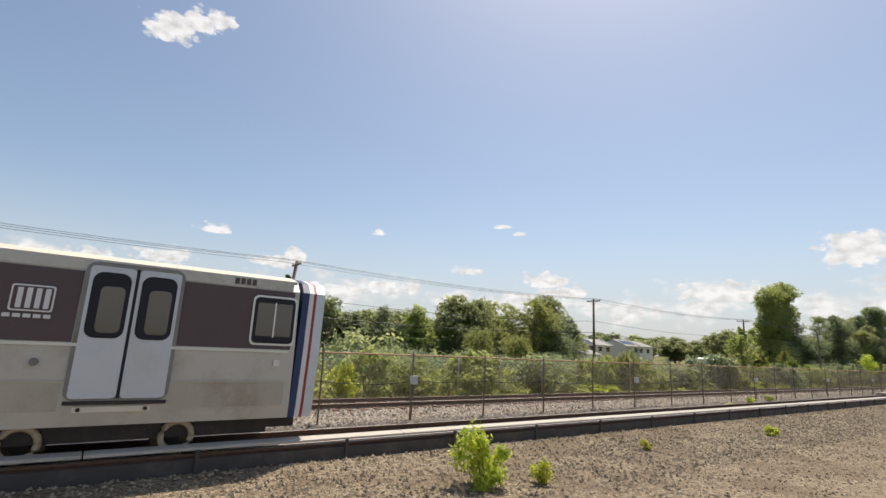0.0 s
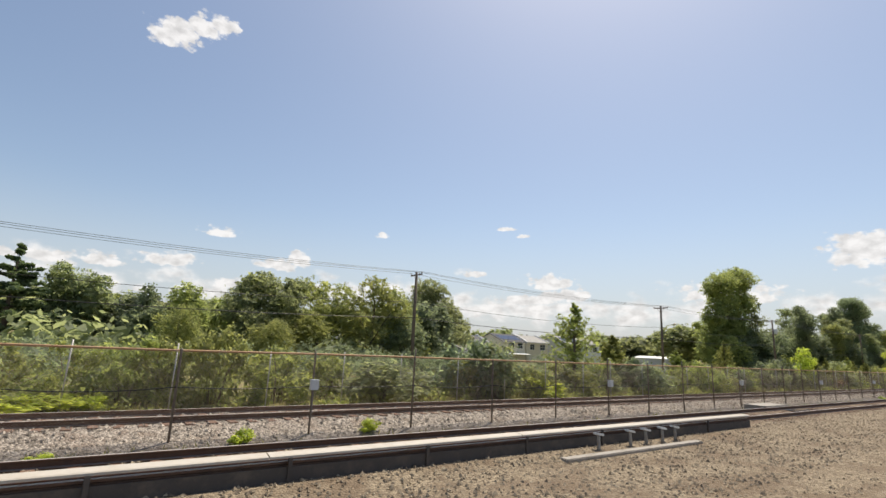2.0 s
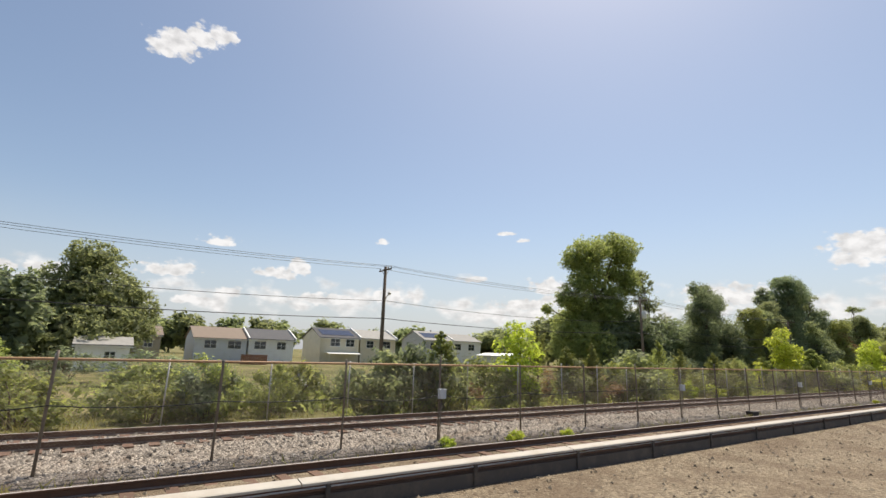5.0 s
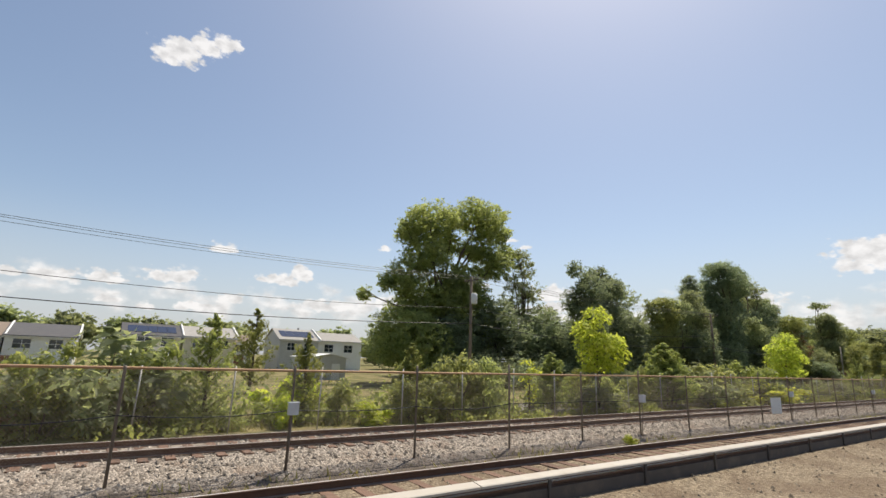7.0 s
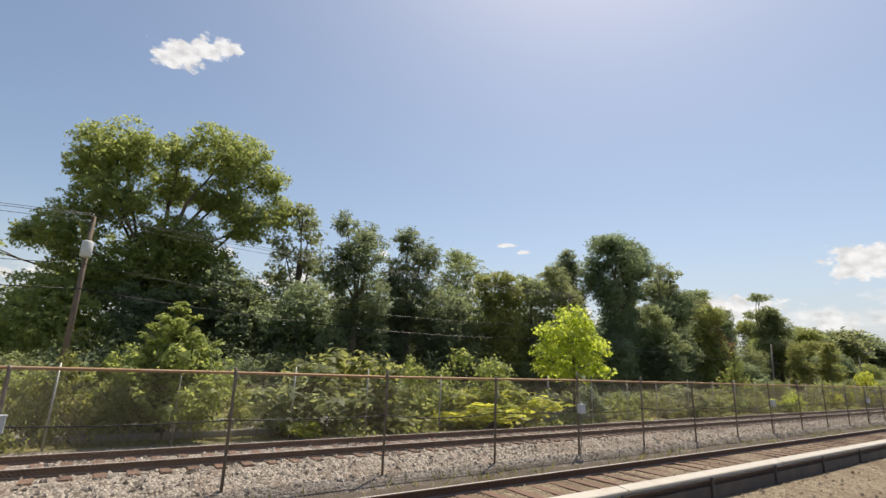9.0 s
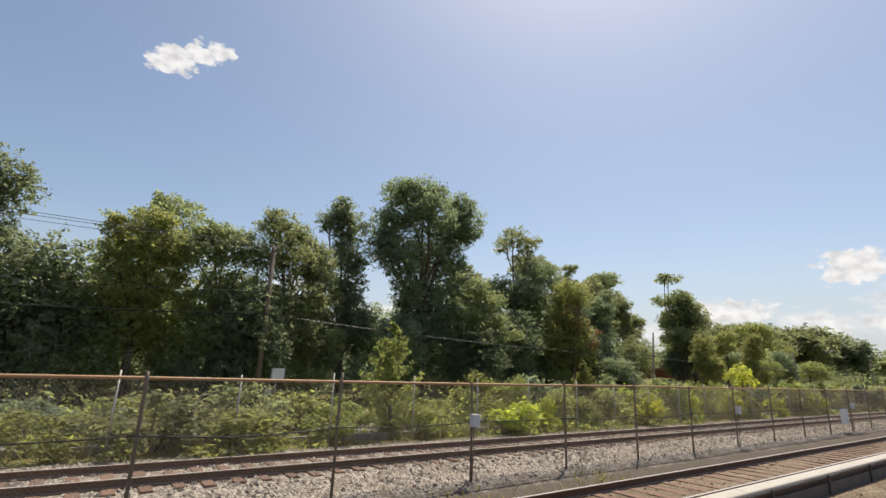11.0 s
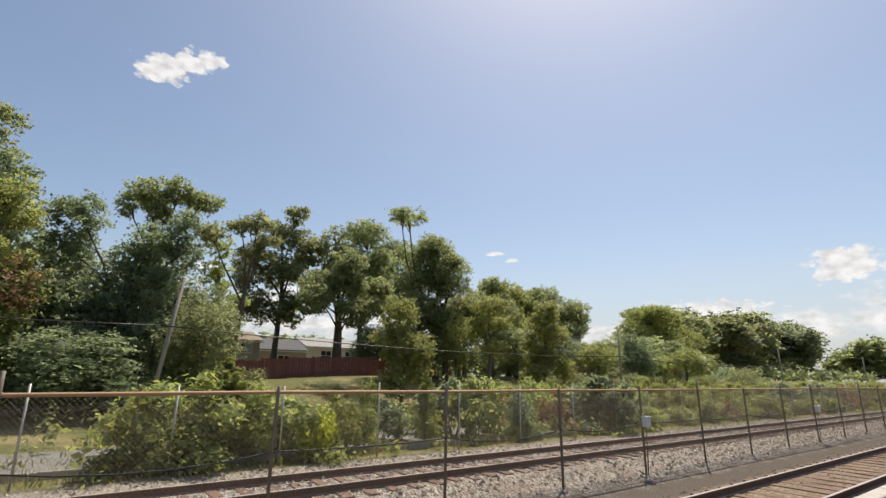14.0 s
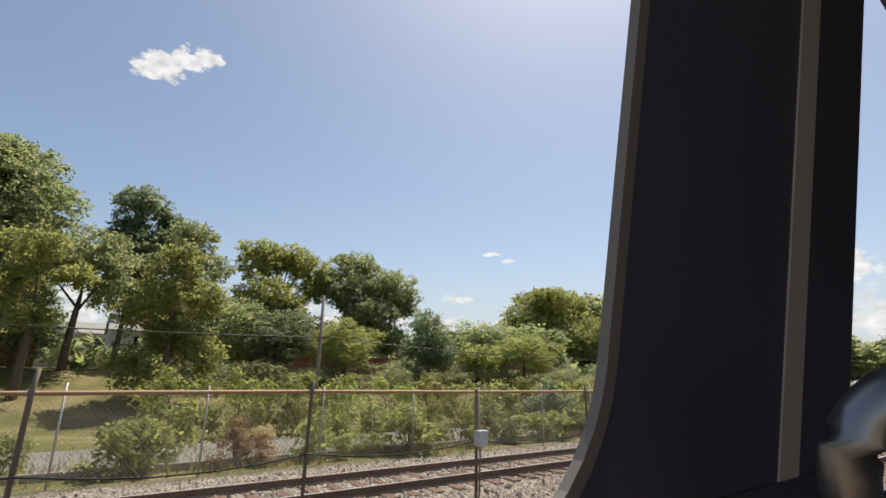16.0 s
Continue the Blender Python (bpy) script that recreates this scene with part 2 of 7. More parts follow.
def ground_mat():
    """One sheet: brown gravel by the near track, pale ballast under the far one, dry grass and soil beyond."""
    m = bpy.data.materials.new("ground_surface")
    m.use_nodes = True
    n, l = m.node_tree.nodes, m.node_tree.links
    b = n["Principled BSDF"]
    b.inputs["Roughness"].default_value, b.inputs["Specular IOR Level"].default_value = 0.95, 0.15
    geo = n.new("ShaderNodeNewGeometry")
    sep = n.new("ShaderNodeSeparateXYZ")
    l.new(geo.outputs["Position"], sep.inputs[0])

    def noise_tex(scale, detail=5, rough=0.6):
        t = n.new("ShaderNodeTexNoise")
        t.inputs["Scale"].default_value, t.inputs["Detail"].default_value, t.inputs["Roughness"].default_value = scale, detail, rough
        l.new(geo.outputs["Position"], t.inputs["Vector"])
        return t.outputs[0]

    def two(fac, a, c):
        t = n.new("ShaderNodeMix")
        t.data_type = "RGBA"
        l.new(fac, t.inputs["Factor"])
        for sock, v in ((t.inputs[6], a), (t.inputs[7], c)):
            if isinstance(v, tuple):
                sock.default_value = (*v, 1)
            else:
                l.new(v, sock)
        return t.outputs[2]

    def ramp(v, lo, hi, a=0.0, c=1.0):
        t = n.new("ShaderNodeMapRange")
        t.interpolation_type = "SMOOTHSTEP"
        t.inputs["From Min"].default_value, t.inputs["From Max"].default_value = lo, hi
        t.inputs["To Min"].default_value, t.inputs["To Max"].default_value = a, c
        l.new(v, t.inputs["Value"])
        return t.outputs[0]

    vor = n.new("ShaderNodeTexVoronoi")
    vor.inputs["Scale"].default_value = 19
    l.new(geo.outputs["Position"], vor.inputs["Vector"])
    vsep = n.new("ShaderNodeSeparateColor")
    l.new(vor.outputs["Color"], vsep.inputs[0])
    broad = noise_tex(0.7)
    near_c = two(vsep.outputs[0], (0.13, 0.10, 0.07), (0.32, 0.26, 0.18))
    near_c = two(ramp(broad, 0.42, 0.62, 0, 0.6), near_c, (0.13, 0.09, 0.06))
    far_c = two(vsep.outputs[1], (0.11, 0.095, 0.08), (0.46, 0.40, 0.335))
    far_c = two(ramp(noise_tex(1.3), 0.50, 0.66, 0, 0.5), far_c, (0.22, 0.16, 0.12))
    grass = two(noise_tex(9.0), (0.08, 0.095, 0.032), (0.19, 0.175, 0.07))
    grass = two(ramp(noise_tex(0.25), 0.42, 0.64, 0, 0.85), grass, (0.28, 0.225, 0.115))
    wob = n.new("ShaderNodeMath")
    wob.operation = "MULTIPLY_ADD"
    l.new(noise_tex(1.8), wob.inputs[0])
    wob.inputs[1].default_value = 1.6
    l.new(sep.outputs[1], wob.inputs[2])
    col = two(ramp(wob.outputs[0], 14.7, 15.3), near_c, far_c)
    # dark band on the ballast slope: dirt, and shade put into the colour
    dark = n.new("ShaderNodeMath")
    dark.operation = "MULTIPLY"
    l.new(ramp(wob.outputs[0], 13.9, 14.4), dark.inputs[0])
    l.new(ramp(wob.outputs[0], 15.7, 16.7, 1.0, 0.0), dark.inputs[1])
    col = two(dark.outputs[0], col, (0.105, 0.085, 0.068))
    col = two(ramp(wob.outputs[0], 23.8, 25.0), col, grass)
    col = two(ramp(wob.outputs[0], -9.0, -6.5, 1.0, 0.0), col, grass)
    l.new(col, b.inputs["Base Color"])
    bp = n.new("ShaderNodeBump")
    bp.inputs["Strength"].default_value, bp.inputs["Distance"].default_value = 0.9, 0.04
    inv = n.new("ShaderNodeMath")
    inv.operation = "SUBTRACT"
    inv.inputs[0].default_value = 1
    l.new(vor.outputs["Distance"], inv.inputs[1])
    l.new(inv.outputs[0], bp.inputs["Height"])
    l.new(bp.outputs[0], b.inputs["Normal"])
    return m


def stone_mat(name, lo, hi):
    m = bpy.data.materials.new(name)
    m.use_nodes = True
    n, l = m.node_tree.nodes, m.node_tree.links
    b = n["Principled BSDF"]
    b.inputs["Roughness"].default_value = 0.9
    geo, tex = n.new("ShaderNodeNewGeometry"), n.new("ShaderNodeTexNoise")
    tex.inputs["Scale"].default_value = 60
    l.new(geo.outputs["Position"], tex.inputs["Vector"])
    mx, m2 = n.new("ShaderNodeMix"), n.new("ShaderNodeMix")
    mx.data_type = m2.data_type = "RGBA"
    mx.inputs[6].default_value, mx.inputs[7].default_value = (*lo, 1), (*hi, 1)
    l.new(geo.outputs["Random Per Island"], mx.inputs["Factor"])
    m2.blend_type = "OVERLAY"
    m2.inputs["Factor"].default_value = 0.5
    l.new(mx.outputs[2], m2.inputs[6])
    l.new(tex.outputs[0], m2.inputs[7])
    l.new(m2.outputs[2], b.inputs["Base Color"])
    return m


def siding(name, color, dirt):
    """Painted lap siding: boards 0.2 m high as relief."""
    m = mat(name, color, 0.7, 0, 0.07, 1, 12, 0.1, dirt, 0.3)
    n, l = m.node_tree.nodes, m.node_tree.links
    tc, wv, bp = n.new("ShaderNodeTexCoord"), n.new("ShaderNodeTexWave"), n.new("ShaderNodeBump")
    wv.bands_direction, wv.wave_profile = "Z", "SAW"
    wv.inputs["Scale"].default_value = 1.6
    l.new(tc.outputs["Object"], wv.inputs["Vector"])
    bp.inputs["Strength"].default_value, bp.inputs["Distance"].default_value = 0.8, 0.03
    l.new(wv.outputs["Fac"], bp.inputs["Height"])
    l.new(bp.outputs[0], n["Principled BSDF"].inputs["Normal"])
    return m


M_GROUND = ground_mat()
M_RAIL = rail_mat()
M_TIE = mat("tie_wood", (0.16, 0.095, 0.065), 0.9, 0, 0.4, 5, 50, 0.4, (0.07, 0.05, 0.04))
M_COVER = mat("third_rail_cover", (0.43, 0.39, 0.33), 0.6, 0, 0.12, 4, 40, 0.1, (0.33, 0.27, 0.2), 0.5)
M_DARK = mat("dark_steel", (0.045, 0.04, 0.038), 0.7, 0.2, 0.3, 6, 60, 0.2, (0.11, 0.075, 0.05))
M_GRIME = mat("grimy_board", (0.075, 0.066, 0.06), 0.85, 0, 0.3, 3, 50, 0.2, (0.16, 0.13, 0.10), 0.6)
M_CONC = mat("bracket_grey", (0.32, 0.29, 0.25), 0.8, 0, 0.2, 5, 50, 0.2, (0.16, 0.13, 0.1))
M_RUST = mat("rusty_pipe", (0.34, 0.205, 0.11), 0.65, 0.15, 0.3, 3, 60, 0.15, (0.36, 0.30, 0.24))
M_POST = mat("weathered_post", (0.20, 0.165, 0.13), 0.7, 0.2, 0.3, 5, 60, 0.2, (0.26, 0.21, 0.17))
M_GALV = mat("galvanised_steel", (0.42, 0.41, 0.38), 0.5, 0.55, 0.15, 6, 70, 0.1, (0.25, 0.2, 0.15))
M_BOX = mat("box_grey_white", (0.62, 0.63, 0.63), 0.5, 0, 0.08, 5, 50, 0.05, (0.4, 0.36, 0.3), 0.3)
M_SIGN = mat("sign_back", (0.76, 0.75, 0.71), 0.55, 0.1, 0.08, 2, 30, 0.05, (0.55, 0.51, 0.44), 0.3)
M_CABLE = mat("black_cable", (0.018, 0.018, 0.018), 0.5, 0, 0.2, 5, 40, 0.05)
M_WIRE = mat("weathered_wire", (0.10, 0.10, 0.10), 0.5, 0.3, 0.2, 5, 40, 0.05)
M_POLE = mat("pole_wood", (0.17, 0.13, 0.10), 0.9, 0, 0.3, 4, 45, 0.4, (0.08, 0.065, 0.055))
M_PALE_POLE = mat("pale_pole", (0.27, 0.24, 0.20), 0.85, 0, 0.2, 4, 45, 0.3, (0.17, 0.15, 0.13))
M_BARK = mat("bark", (0.13, 0.10, 0.075), 0.95, 0, 0.35, 5, 40, 0.6, (0.06, 0.05, 0.04))
M_TWIG = mat("twig", (0.16, 0.12, 0.09), 0.95, 0, 0.3, 5, 40, 0.3)
L_OAK = leaf_mat("leaf_oak", (0.13, 0.157, 0.092), (0.235, 0.262, 0.15), 0.13, 0.55)
L_DARK = leaf_mat("leaf_dark", (0.112, 0.145, 0.10), (0.195, 0.235, 0.158), 0.13, 0.55)
L_LIGHT = leaf_mat("leaf_light", (0.145, 0.175, 0.075), (0.26, 0.285, 0.12), 0.13, 0.55)
L_LIME = leaf_mat("leaf_lime", (0.21, 0.265, 0.042), (0.43, 0.455, 0.095), 0.1, 0.5)
L_PINE = leaf_mat("needle", (0.065, 0.10, 0.055), (0.13, 0.175, 0.085), 0.2, 0.4)
L_CEDAR = leaf_mat("needle_cedar", (0.14, 0.17, 0.065), (0.26, 0.285, 0.105), 0.2, 0.5)
L_DRY = leaf_mat("leaf_dry", (0.17, 0.12, 0.065), (0.30, 0.20, 0.11), 0.2, 0.35)
L_GRASS = leaf_mat("grass_blade", (0.12, 0.125, 0.05), (0.25, 0.22, 0.10), 0.2, 0.35)
S_PALE = stone_mat("ballast_stone", (0.12, 0.10, 0.08), (0.53, 0.46, 0.38))
S_BROWN = stone_mat("gravel_stone", (0.13, 0.10, 0.07), (0.40, 0.325, 0.225))
W_CREAM = siding("siding_cream", (0.68, 0.63, 0.50), (0.45, 0.4, 0.3))
W_GREY = siding("siding_grey", (0.50, 0.51, 0.52), (0.33, 0.32, 0.3))
W_BLUE = siding("siding_blue_grey", (0.60, 0.63, 0.68), (0.4, 0.4, 0.4))
W_WHITE = siding("siding_white", (0.80, 0.81, 0.82), (0.55, 0.52, 0.48))
W_TAUPE = siding("siding_taupe", (0.36, 0.33, 0.28), (0.25, 0.22, 0.18))
R_DARK = mat("shingle_dark", (0.085, 0.085, 0.09), 0.9, 0, 0.25, 2, 30, 0.3, (0.14, 0.13, 0.12))
R_GREY = mat("shingle_grey", (0.30, 0.29, 0.27), 0.9, 0, 0.2, 2, 30, 0.3, (0.2, 0.19, 0.18))
R_TAN = mat("shingle_tan", (0.21, 0.165, 0.13), 0.9, 0, 0.2, 2, 30, 0.3, (0.24, 0.19, 0.15))
T_WHITE = mat("trim_white", (0.75, 0.75, 0.73), 0.6, 0, 0.05, 2, 30, 0.05, (0.6, 0.57, 0.5), 0.25)
B_RED = mat("brick_red", (0.24, 0.085, 0.06), 0.85, 0, 0.3, 3, 30, 0.3, (0.15, 0.07, 0.05))
G_DARK = glass_mat("window_glass", (0.03, 0.035, 0.04))
SOLAR = glass_mat("solar_cell", (0.015, 0.02, 0.045), 0.15)
M_ROAD = mat("old_asphalt", (0.20, 0.19, 0.175), 0.95, 0, 0.2, 1.5, 40, 0.3, (0.13, 0.12, 0.11))

# ---- mesh helpers ----


def from_bm(name, bm, material, parent=None, label=""):
    me = bpy.data.meshes.new(name)
    bm.normal_update()
    bm.to_mesh(me)
    bm.free()
    me.materials.append(material)
    ob = new(name, me)
    ob.parent = parent
    if label:
        ob["label"] = label
    return ob


def part(name, bm, material, parent, label=""):
    return from_bm(name, bm, material, parent, label)


def np_mesh(name, verts, faces, material, smooth=False):
    """A mesh from arrays; all faces have the same number of corners."""
    me = bpy.data.meshes.new(name)
    k = faces.shape[1]
    me.vertices.add(len(verts))
    me.vertices.foreach_set("co", np.ascontiguousarray(verts, dtype=np.float32).ravel())
    me.loops.add(faces.size)
    me.loops.foreach_set("vertex_index", np.ascontiguousarray(faces, dtype=np.int32).ravel())
    me.polygons.add(len(faces))
    me.polygons.foreach_set("loop_start", np.arange(0, faces.size, k, dtype=np.int32))
    me.polygons.foreach_set("use_smooth", np.full(len(faces), smooth))
    me.update(calc_edges=True)
    me.materials.append(material)
    return me


def box(bm, x0, x1, y0, y1, z0, z1, bevel=0.0):
    v = [bm.verts.new((x, y, z)) for z in (z0, z1) for x, y in ((x0, y0), (x1, y0), (x1, y1), (x0, y1))]
    f = [bm.faces.new([v[i] for i in q]) for q in ((0, 3, 2, 1), (4, 5, 6, 7), (0, 1, 5, 4), (1, 2, 6, 5), (2, 3, 7, 6), (3, 0, 4, 7))]
    if bevel:
        bmesh.ops.bevel(bm, geom=list({e for q in f for e in q.edges}), offset=bevel, segments=2, affect="EDGES")


def boxes(*specs):
    bm = bmesh.new()
    for s in specs:
        box(bm, *s)
    return bm


def tube(bm, pts, radii, sides=8, cap=True):
    """A round bar through points, with a radius at each."""
    rings = []
    pts = [Vector(p) for p in pts]
    for i, p in enumerate(pts):
        d = (pts[min(i + 1, len(pts) - 1)] - pts[max(i - 1, 0)]).normalized()
        u = d.cross(Vector((0, 0, 1)) if abs(d.z) < 0.9 else Vector((1, 0, 0))).normalized()
        w = d.cross(u)
        rings.append([bm.verts.new(p + radii[i] * (math.cos(a) * u + math.sin(a) * w)) for a in (2 * math.pi * k / sides for k in range(sides))])
    for a, b in zip(rings, rings[1:]):
        for k in range(sides):
            f = bm.faces.new((a[k], a[(k + 1) % sides], b[(k + 1) % sides], b[k]))
            f.smooth = True
    if cap:
        bm.faces.new(rings[0][::-1])
        bm.faces.new(rings[-1])


def tubes(*specs, sides=8):
    bm = bmesh.new()
    for p, r in specs:
        tube(bm, p, r if isinstance(r, (list, tuple)) else [r] * len(p), sides)
    return bm


def prism(bm, profile, x0, x1):
    """A closed (y, z) profile drawn along x."""
    a = [bm.verts.new((x0, y, z)) for y, z in profile]
    b = [bm.verts.new((x1, y, z)) for y, z in profile]
    n = len(profile)
    for i in range(n):
        bm.faces.new((a[i], b[i], b[(i + 1) % n], a[(i + 1) % n]))
    bm.faces.new(a)
    bm.faces.new(b[::-1])
    bmesh.ops.recalc_face_normals(bm, faces=bm.faces)


def thing(name, label, category, group="", at=(0, 0, 0)):
    ob = new(name)
    ob.location = at
    ob.empty_display_size = 0.2
    return tagged(ob, label, category, group)


# ---- ground ----
RAIL_R, RAIL_N, GAUGE = 17.19, 11.02, 1.52     # near rails of the far and the near track
FENCE_Y, FENCE_Z = 15.80, 1.87


def own_y(x):
    """Centre of the track that the ride follows."""
    x = min(max(x, -20.0), 290.0)
    return 0.1386 + 0.0247 * x + 5.32e-5 * x * x - 1.445e-7 * x ** 3 - 1.15


def ground_z(x, y):
    pts = ((-400, -1.2), (-6, -0.7), (-3, -0.26), (9.1, -0.25), (9.7, -0.15), (10.3, -0.17), (10.75, -0.172), (12.9, -0.172), (13.6, -0.34), (14.3, -0.62), (15.0, -0.60), (15.9, -0.42), (16.5, -0.19), (19.3, -0.17),
           (20.0, -0.30), (21.3, -0.70), (30.0, -0.75), (60.0, -0.6), (130.0, -0.3), (4000.0, 0.5))
    u = np.clip((np.asarray(x, float) - 226.0) / 36.0, 0, 1)
    v = np.clip((np.asarray(y, float) - 37.0) / 15.0, 0, 1)
    bank = 2.8 * u * u * (3 - 2 * u) * v * v * (3 - 2 * v)      # the yards rise along the last stretch
    return np.interp(y, [p[0] for p in pts], [p[1] for p in pts]) + bank


def make_ground():
    xs = np.concatenate([np.array([-3000, -1500, -700, -300, -150, -80, -40]), np.arange(-18, 320, 0.8), np.array([326, 335, 350, 380, 430, 500, 700, 1000, 1800, 3500])])
    ys = np.concatenate([np.array([-2500, -900, -300, -100, -40, -15, -6, -3, 0, 2, 3.5]), np.arange(4.5, 21.6, 0.24), np.arange(22, 64, 1.4), np.array([68, 75, 100, 140, 220, 400, 800, 1600, 3500])])
    gx, gy = np.meshgrid(xs, ys, indexing="ij")
    gz = ground_z(gx, gy)
    rng = np.random.default_rng(3)
    near = (gy > 3) & (gy < 21) & (gx > -18) & (gx < 320)
    gz = gz + near * (rng.normal(0, 0.004, gz.shape) + 0.010 * np.sin(gx * 0.9 + 2 * np.sin(gy * 1.3)) * np.sin(gy * 1.7 + gx * 0.37))
    gz = gz + (gy > 21) * 0.08 * np.sin(gx * 0.21 + 1.0) * np.sin(gy * 0.27)
    nx, ny = gx.shape
    i = np.arange(nx * ny).reshape(nx, ny)
    f = np.stack([i[:-1, :-1], i[1:, :-1], i[1:, 1:], i[:-1, 1:]], -1).reshape(-1, 4)
    me = np_mesh("ground", np.stack([gx, gy, gz], -1).reshape(-1, 3), f, M_GROUND, True)
    tagged(new("ground", me), "brown gravel, pale ballast and dry grass ground sheet", "ground", kind="structure")


def make_stones(name, label, material, count, xr, yr, size, seed, dens=None):
    """Loose stones that lie on the ground sheet, all in one mesh."""
    rng = np.random.default_rng(seed)
    x, y = rng.uniform(*xr, count), rng.uniform(*yr, count)
    if dens:
        keep = dens(x, y) > rng.uniform(0, 1, count)
        x, y = x[keep], y[keep]
    n = len(x)
    r = size * rng.uniform(0.5, 1.35, n)
    base = np.array([[1, 0, 0], [-0.5, 0.87, 0], [-0.5, -0.87, 0], [0.1, 0.05, 0.75], [-0.1, 0, -0.7]], float)
    v = base[None] * rng.uniform(0.6, 1.25, (n, 5, 1)) * r[:, None, None]
    a = rng.uniform(0, 6.28, n)
    c, s = np.cos(a)[:, None], np.sin(a)[:, None]
    vx, vy = v[..., 0] * c - v[..., 1] * s, v[..., 0] * s + v[..., 1] * c
    z = ground_z(x, y) + r * 0.12
    verts = np.stack([vx + x[:, None], vy + y[:, None], v[..., 2] + z[:, None]], -1).reshape(-1, 3)
    tri = np.array([[0, 1, 3], [1, 2, 3], [2, 0, 3]])
    f = (np.arange(n)[:, None, None] * 5 + tri[None]).reshape(-1, 3)
    tagged(new(name, np_mesh(name, verts, f, material)), label, "gravel", kind="stuff")


make_ground()
make_stones("ballast_stones", "pale grey crushed ballast stones beside the track", S_PALE, 84000, (-8, 312), (15.5, 23.4), 0.06, 5)
make_stones("gravel_stones", "brown loose gravel between the tracks", S_BROWN, 130000, (-6, 312), (6.0, 14.3), 0.048, 6, lambda x, y: np.clip(1.4 - x / 60, 0.14, 1))
make_stones("loose_gravel", "fine brown gravel beside the running track", S_BROWN, 26000, (-5, 60), (3.5, 9.9), 0.036, 8, lambda x, y: np.clip(1.2 - x / 50, 0.1, 1) * (y > own_y(30) + 2.2))

# ---- tracks ----
RAIL_PROFILE = ((-0.07, -0.165), (0.07, -0.165), (0.07, -0.15), (0.012, -0.13), (0.012, -0.045), (0.036, -0.03), (0.036, -0.006), (0.026, 0.0),
                (-0.026, 0.0), (-0.036, -0.006), (-0.036, -0.03), (-0.012, -0.045), (-0.012, -0.13), (-0.07, -0.15))


def make_rail(parent, y, x0, x1, name="rail"):
    bm = bmesh.new()
    prism(bm, [(y + a, b) for a, b in RAIL_PROFILE], x0, x1)
    return part(name, bm, M_RAIL, parent)


track_far = tagged(new("track_far"), "rusty freight track on weathered wooden ties in pale ballast", "track", kind="structure")
track_near = tagged(new("track_near"), "rusty transit track with ties sunk in brown gravel", "track", kind="structure")
track_own = tagged(new("track_own"), "transit track that the ride follows", "track", kind="structure")
make_rail(track_far, RAIL_R, -80, 900)
make_rail(track_far, RAIL_R + GAUGE, -80, 900)
make_rail(track_near, RAIL_N, -80, 900)
make_rail(track_near, RAIL_N + GAUGE, -80, 900)
for side in (-0.76, 0.76):
    bm = bmesh.new()
    rings = []
    for k in range(64):
        x = -40 + k * 6.0
        y = own_y(x) + side
        rings.append([bm.verts.new((x, y + a, b - 0.0)) for a, b in RAIL_PROFILE])
    m = len(RAIL_PROFILE)
    for a, b in zip(rings, rings[1:]):
        for i in range(m):
            bm.faces.new((a[i], b[i], b[(i + 1) % m], a[(i + 1) % m]))
    bmesh.ops.recalc_face_normals(bm, faces=bm.faces)
    part("rail", bm, M_RAIL, track_own)

# ---- third rail with its cover board ----


def third_rail(x0, x1):
    t = thing("third_rail", "third rail under a pale weathered cover board on brackets", "third rail", "third rail runs", at=((x0 + x1) / 2, 10.09, -0.2))
    h = (x1 - x0) / 2
    n = int((x1 - x0) / 6.0)
    step = 2 * h / n
    for i in range(n):
        bm = bmesh.new()
        a, b = -h + i * step + 0.012, -h + (i + 1) * step - 0.012
        prism(bm, ((-0.125, 0.43), (-0.12, 0.465), (-0.10, 0.48), (0.10, 0.505), (0.12, 0.495), (0.125, 0.46), (0.11, 0.44)), a, b)
        part("cover_board", bm, M_COVER, t)
    bm = bmesh.new()
    prism(bm, ((-0.06, 0.2), (0.06, 0.2), (0.06, 0.22), (0.02, 0.24), (0.02, 0.30), (0.05, 0.32), (0.05, 0.36), (-0.05, 0.36), (-0.05, 0.32), (-0.02, 0.30), (-0.02, 0.24), (-0.06, 0.22)), -h, h)
    part("contact_rail", bm, M_RAIL, t)
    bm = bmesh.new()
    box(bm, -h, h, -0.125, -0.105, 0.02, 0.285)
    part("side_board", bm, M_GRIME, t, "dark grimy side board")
    for i in range(int(2 * h / 2.9)):
        x = -h + 1.0 + i * 2.9
        bm = bmesh.new()
        box(bm, x - 0.04, x + 0.04, -0.15, 0.10, -0.06, 0.2, 0.012)
        box(bm, x - 0.04, x + 0.04, -0.165, -0.128, 0.0, 0.44, 0.008)
        part("bracket", bm, M_GRIME, t)


third_rail(-60, 54.4)
third_rail(75.0, 270.0)

# ---- trackside fence ----


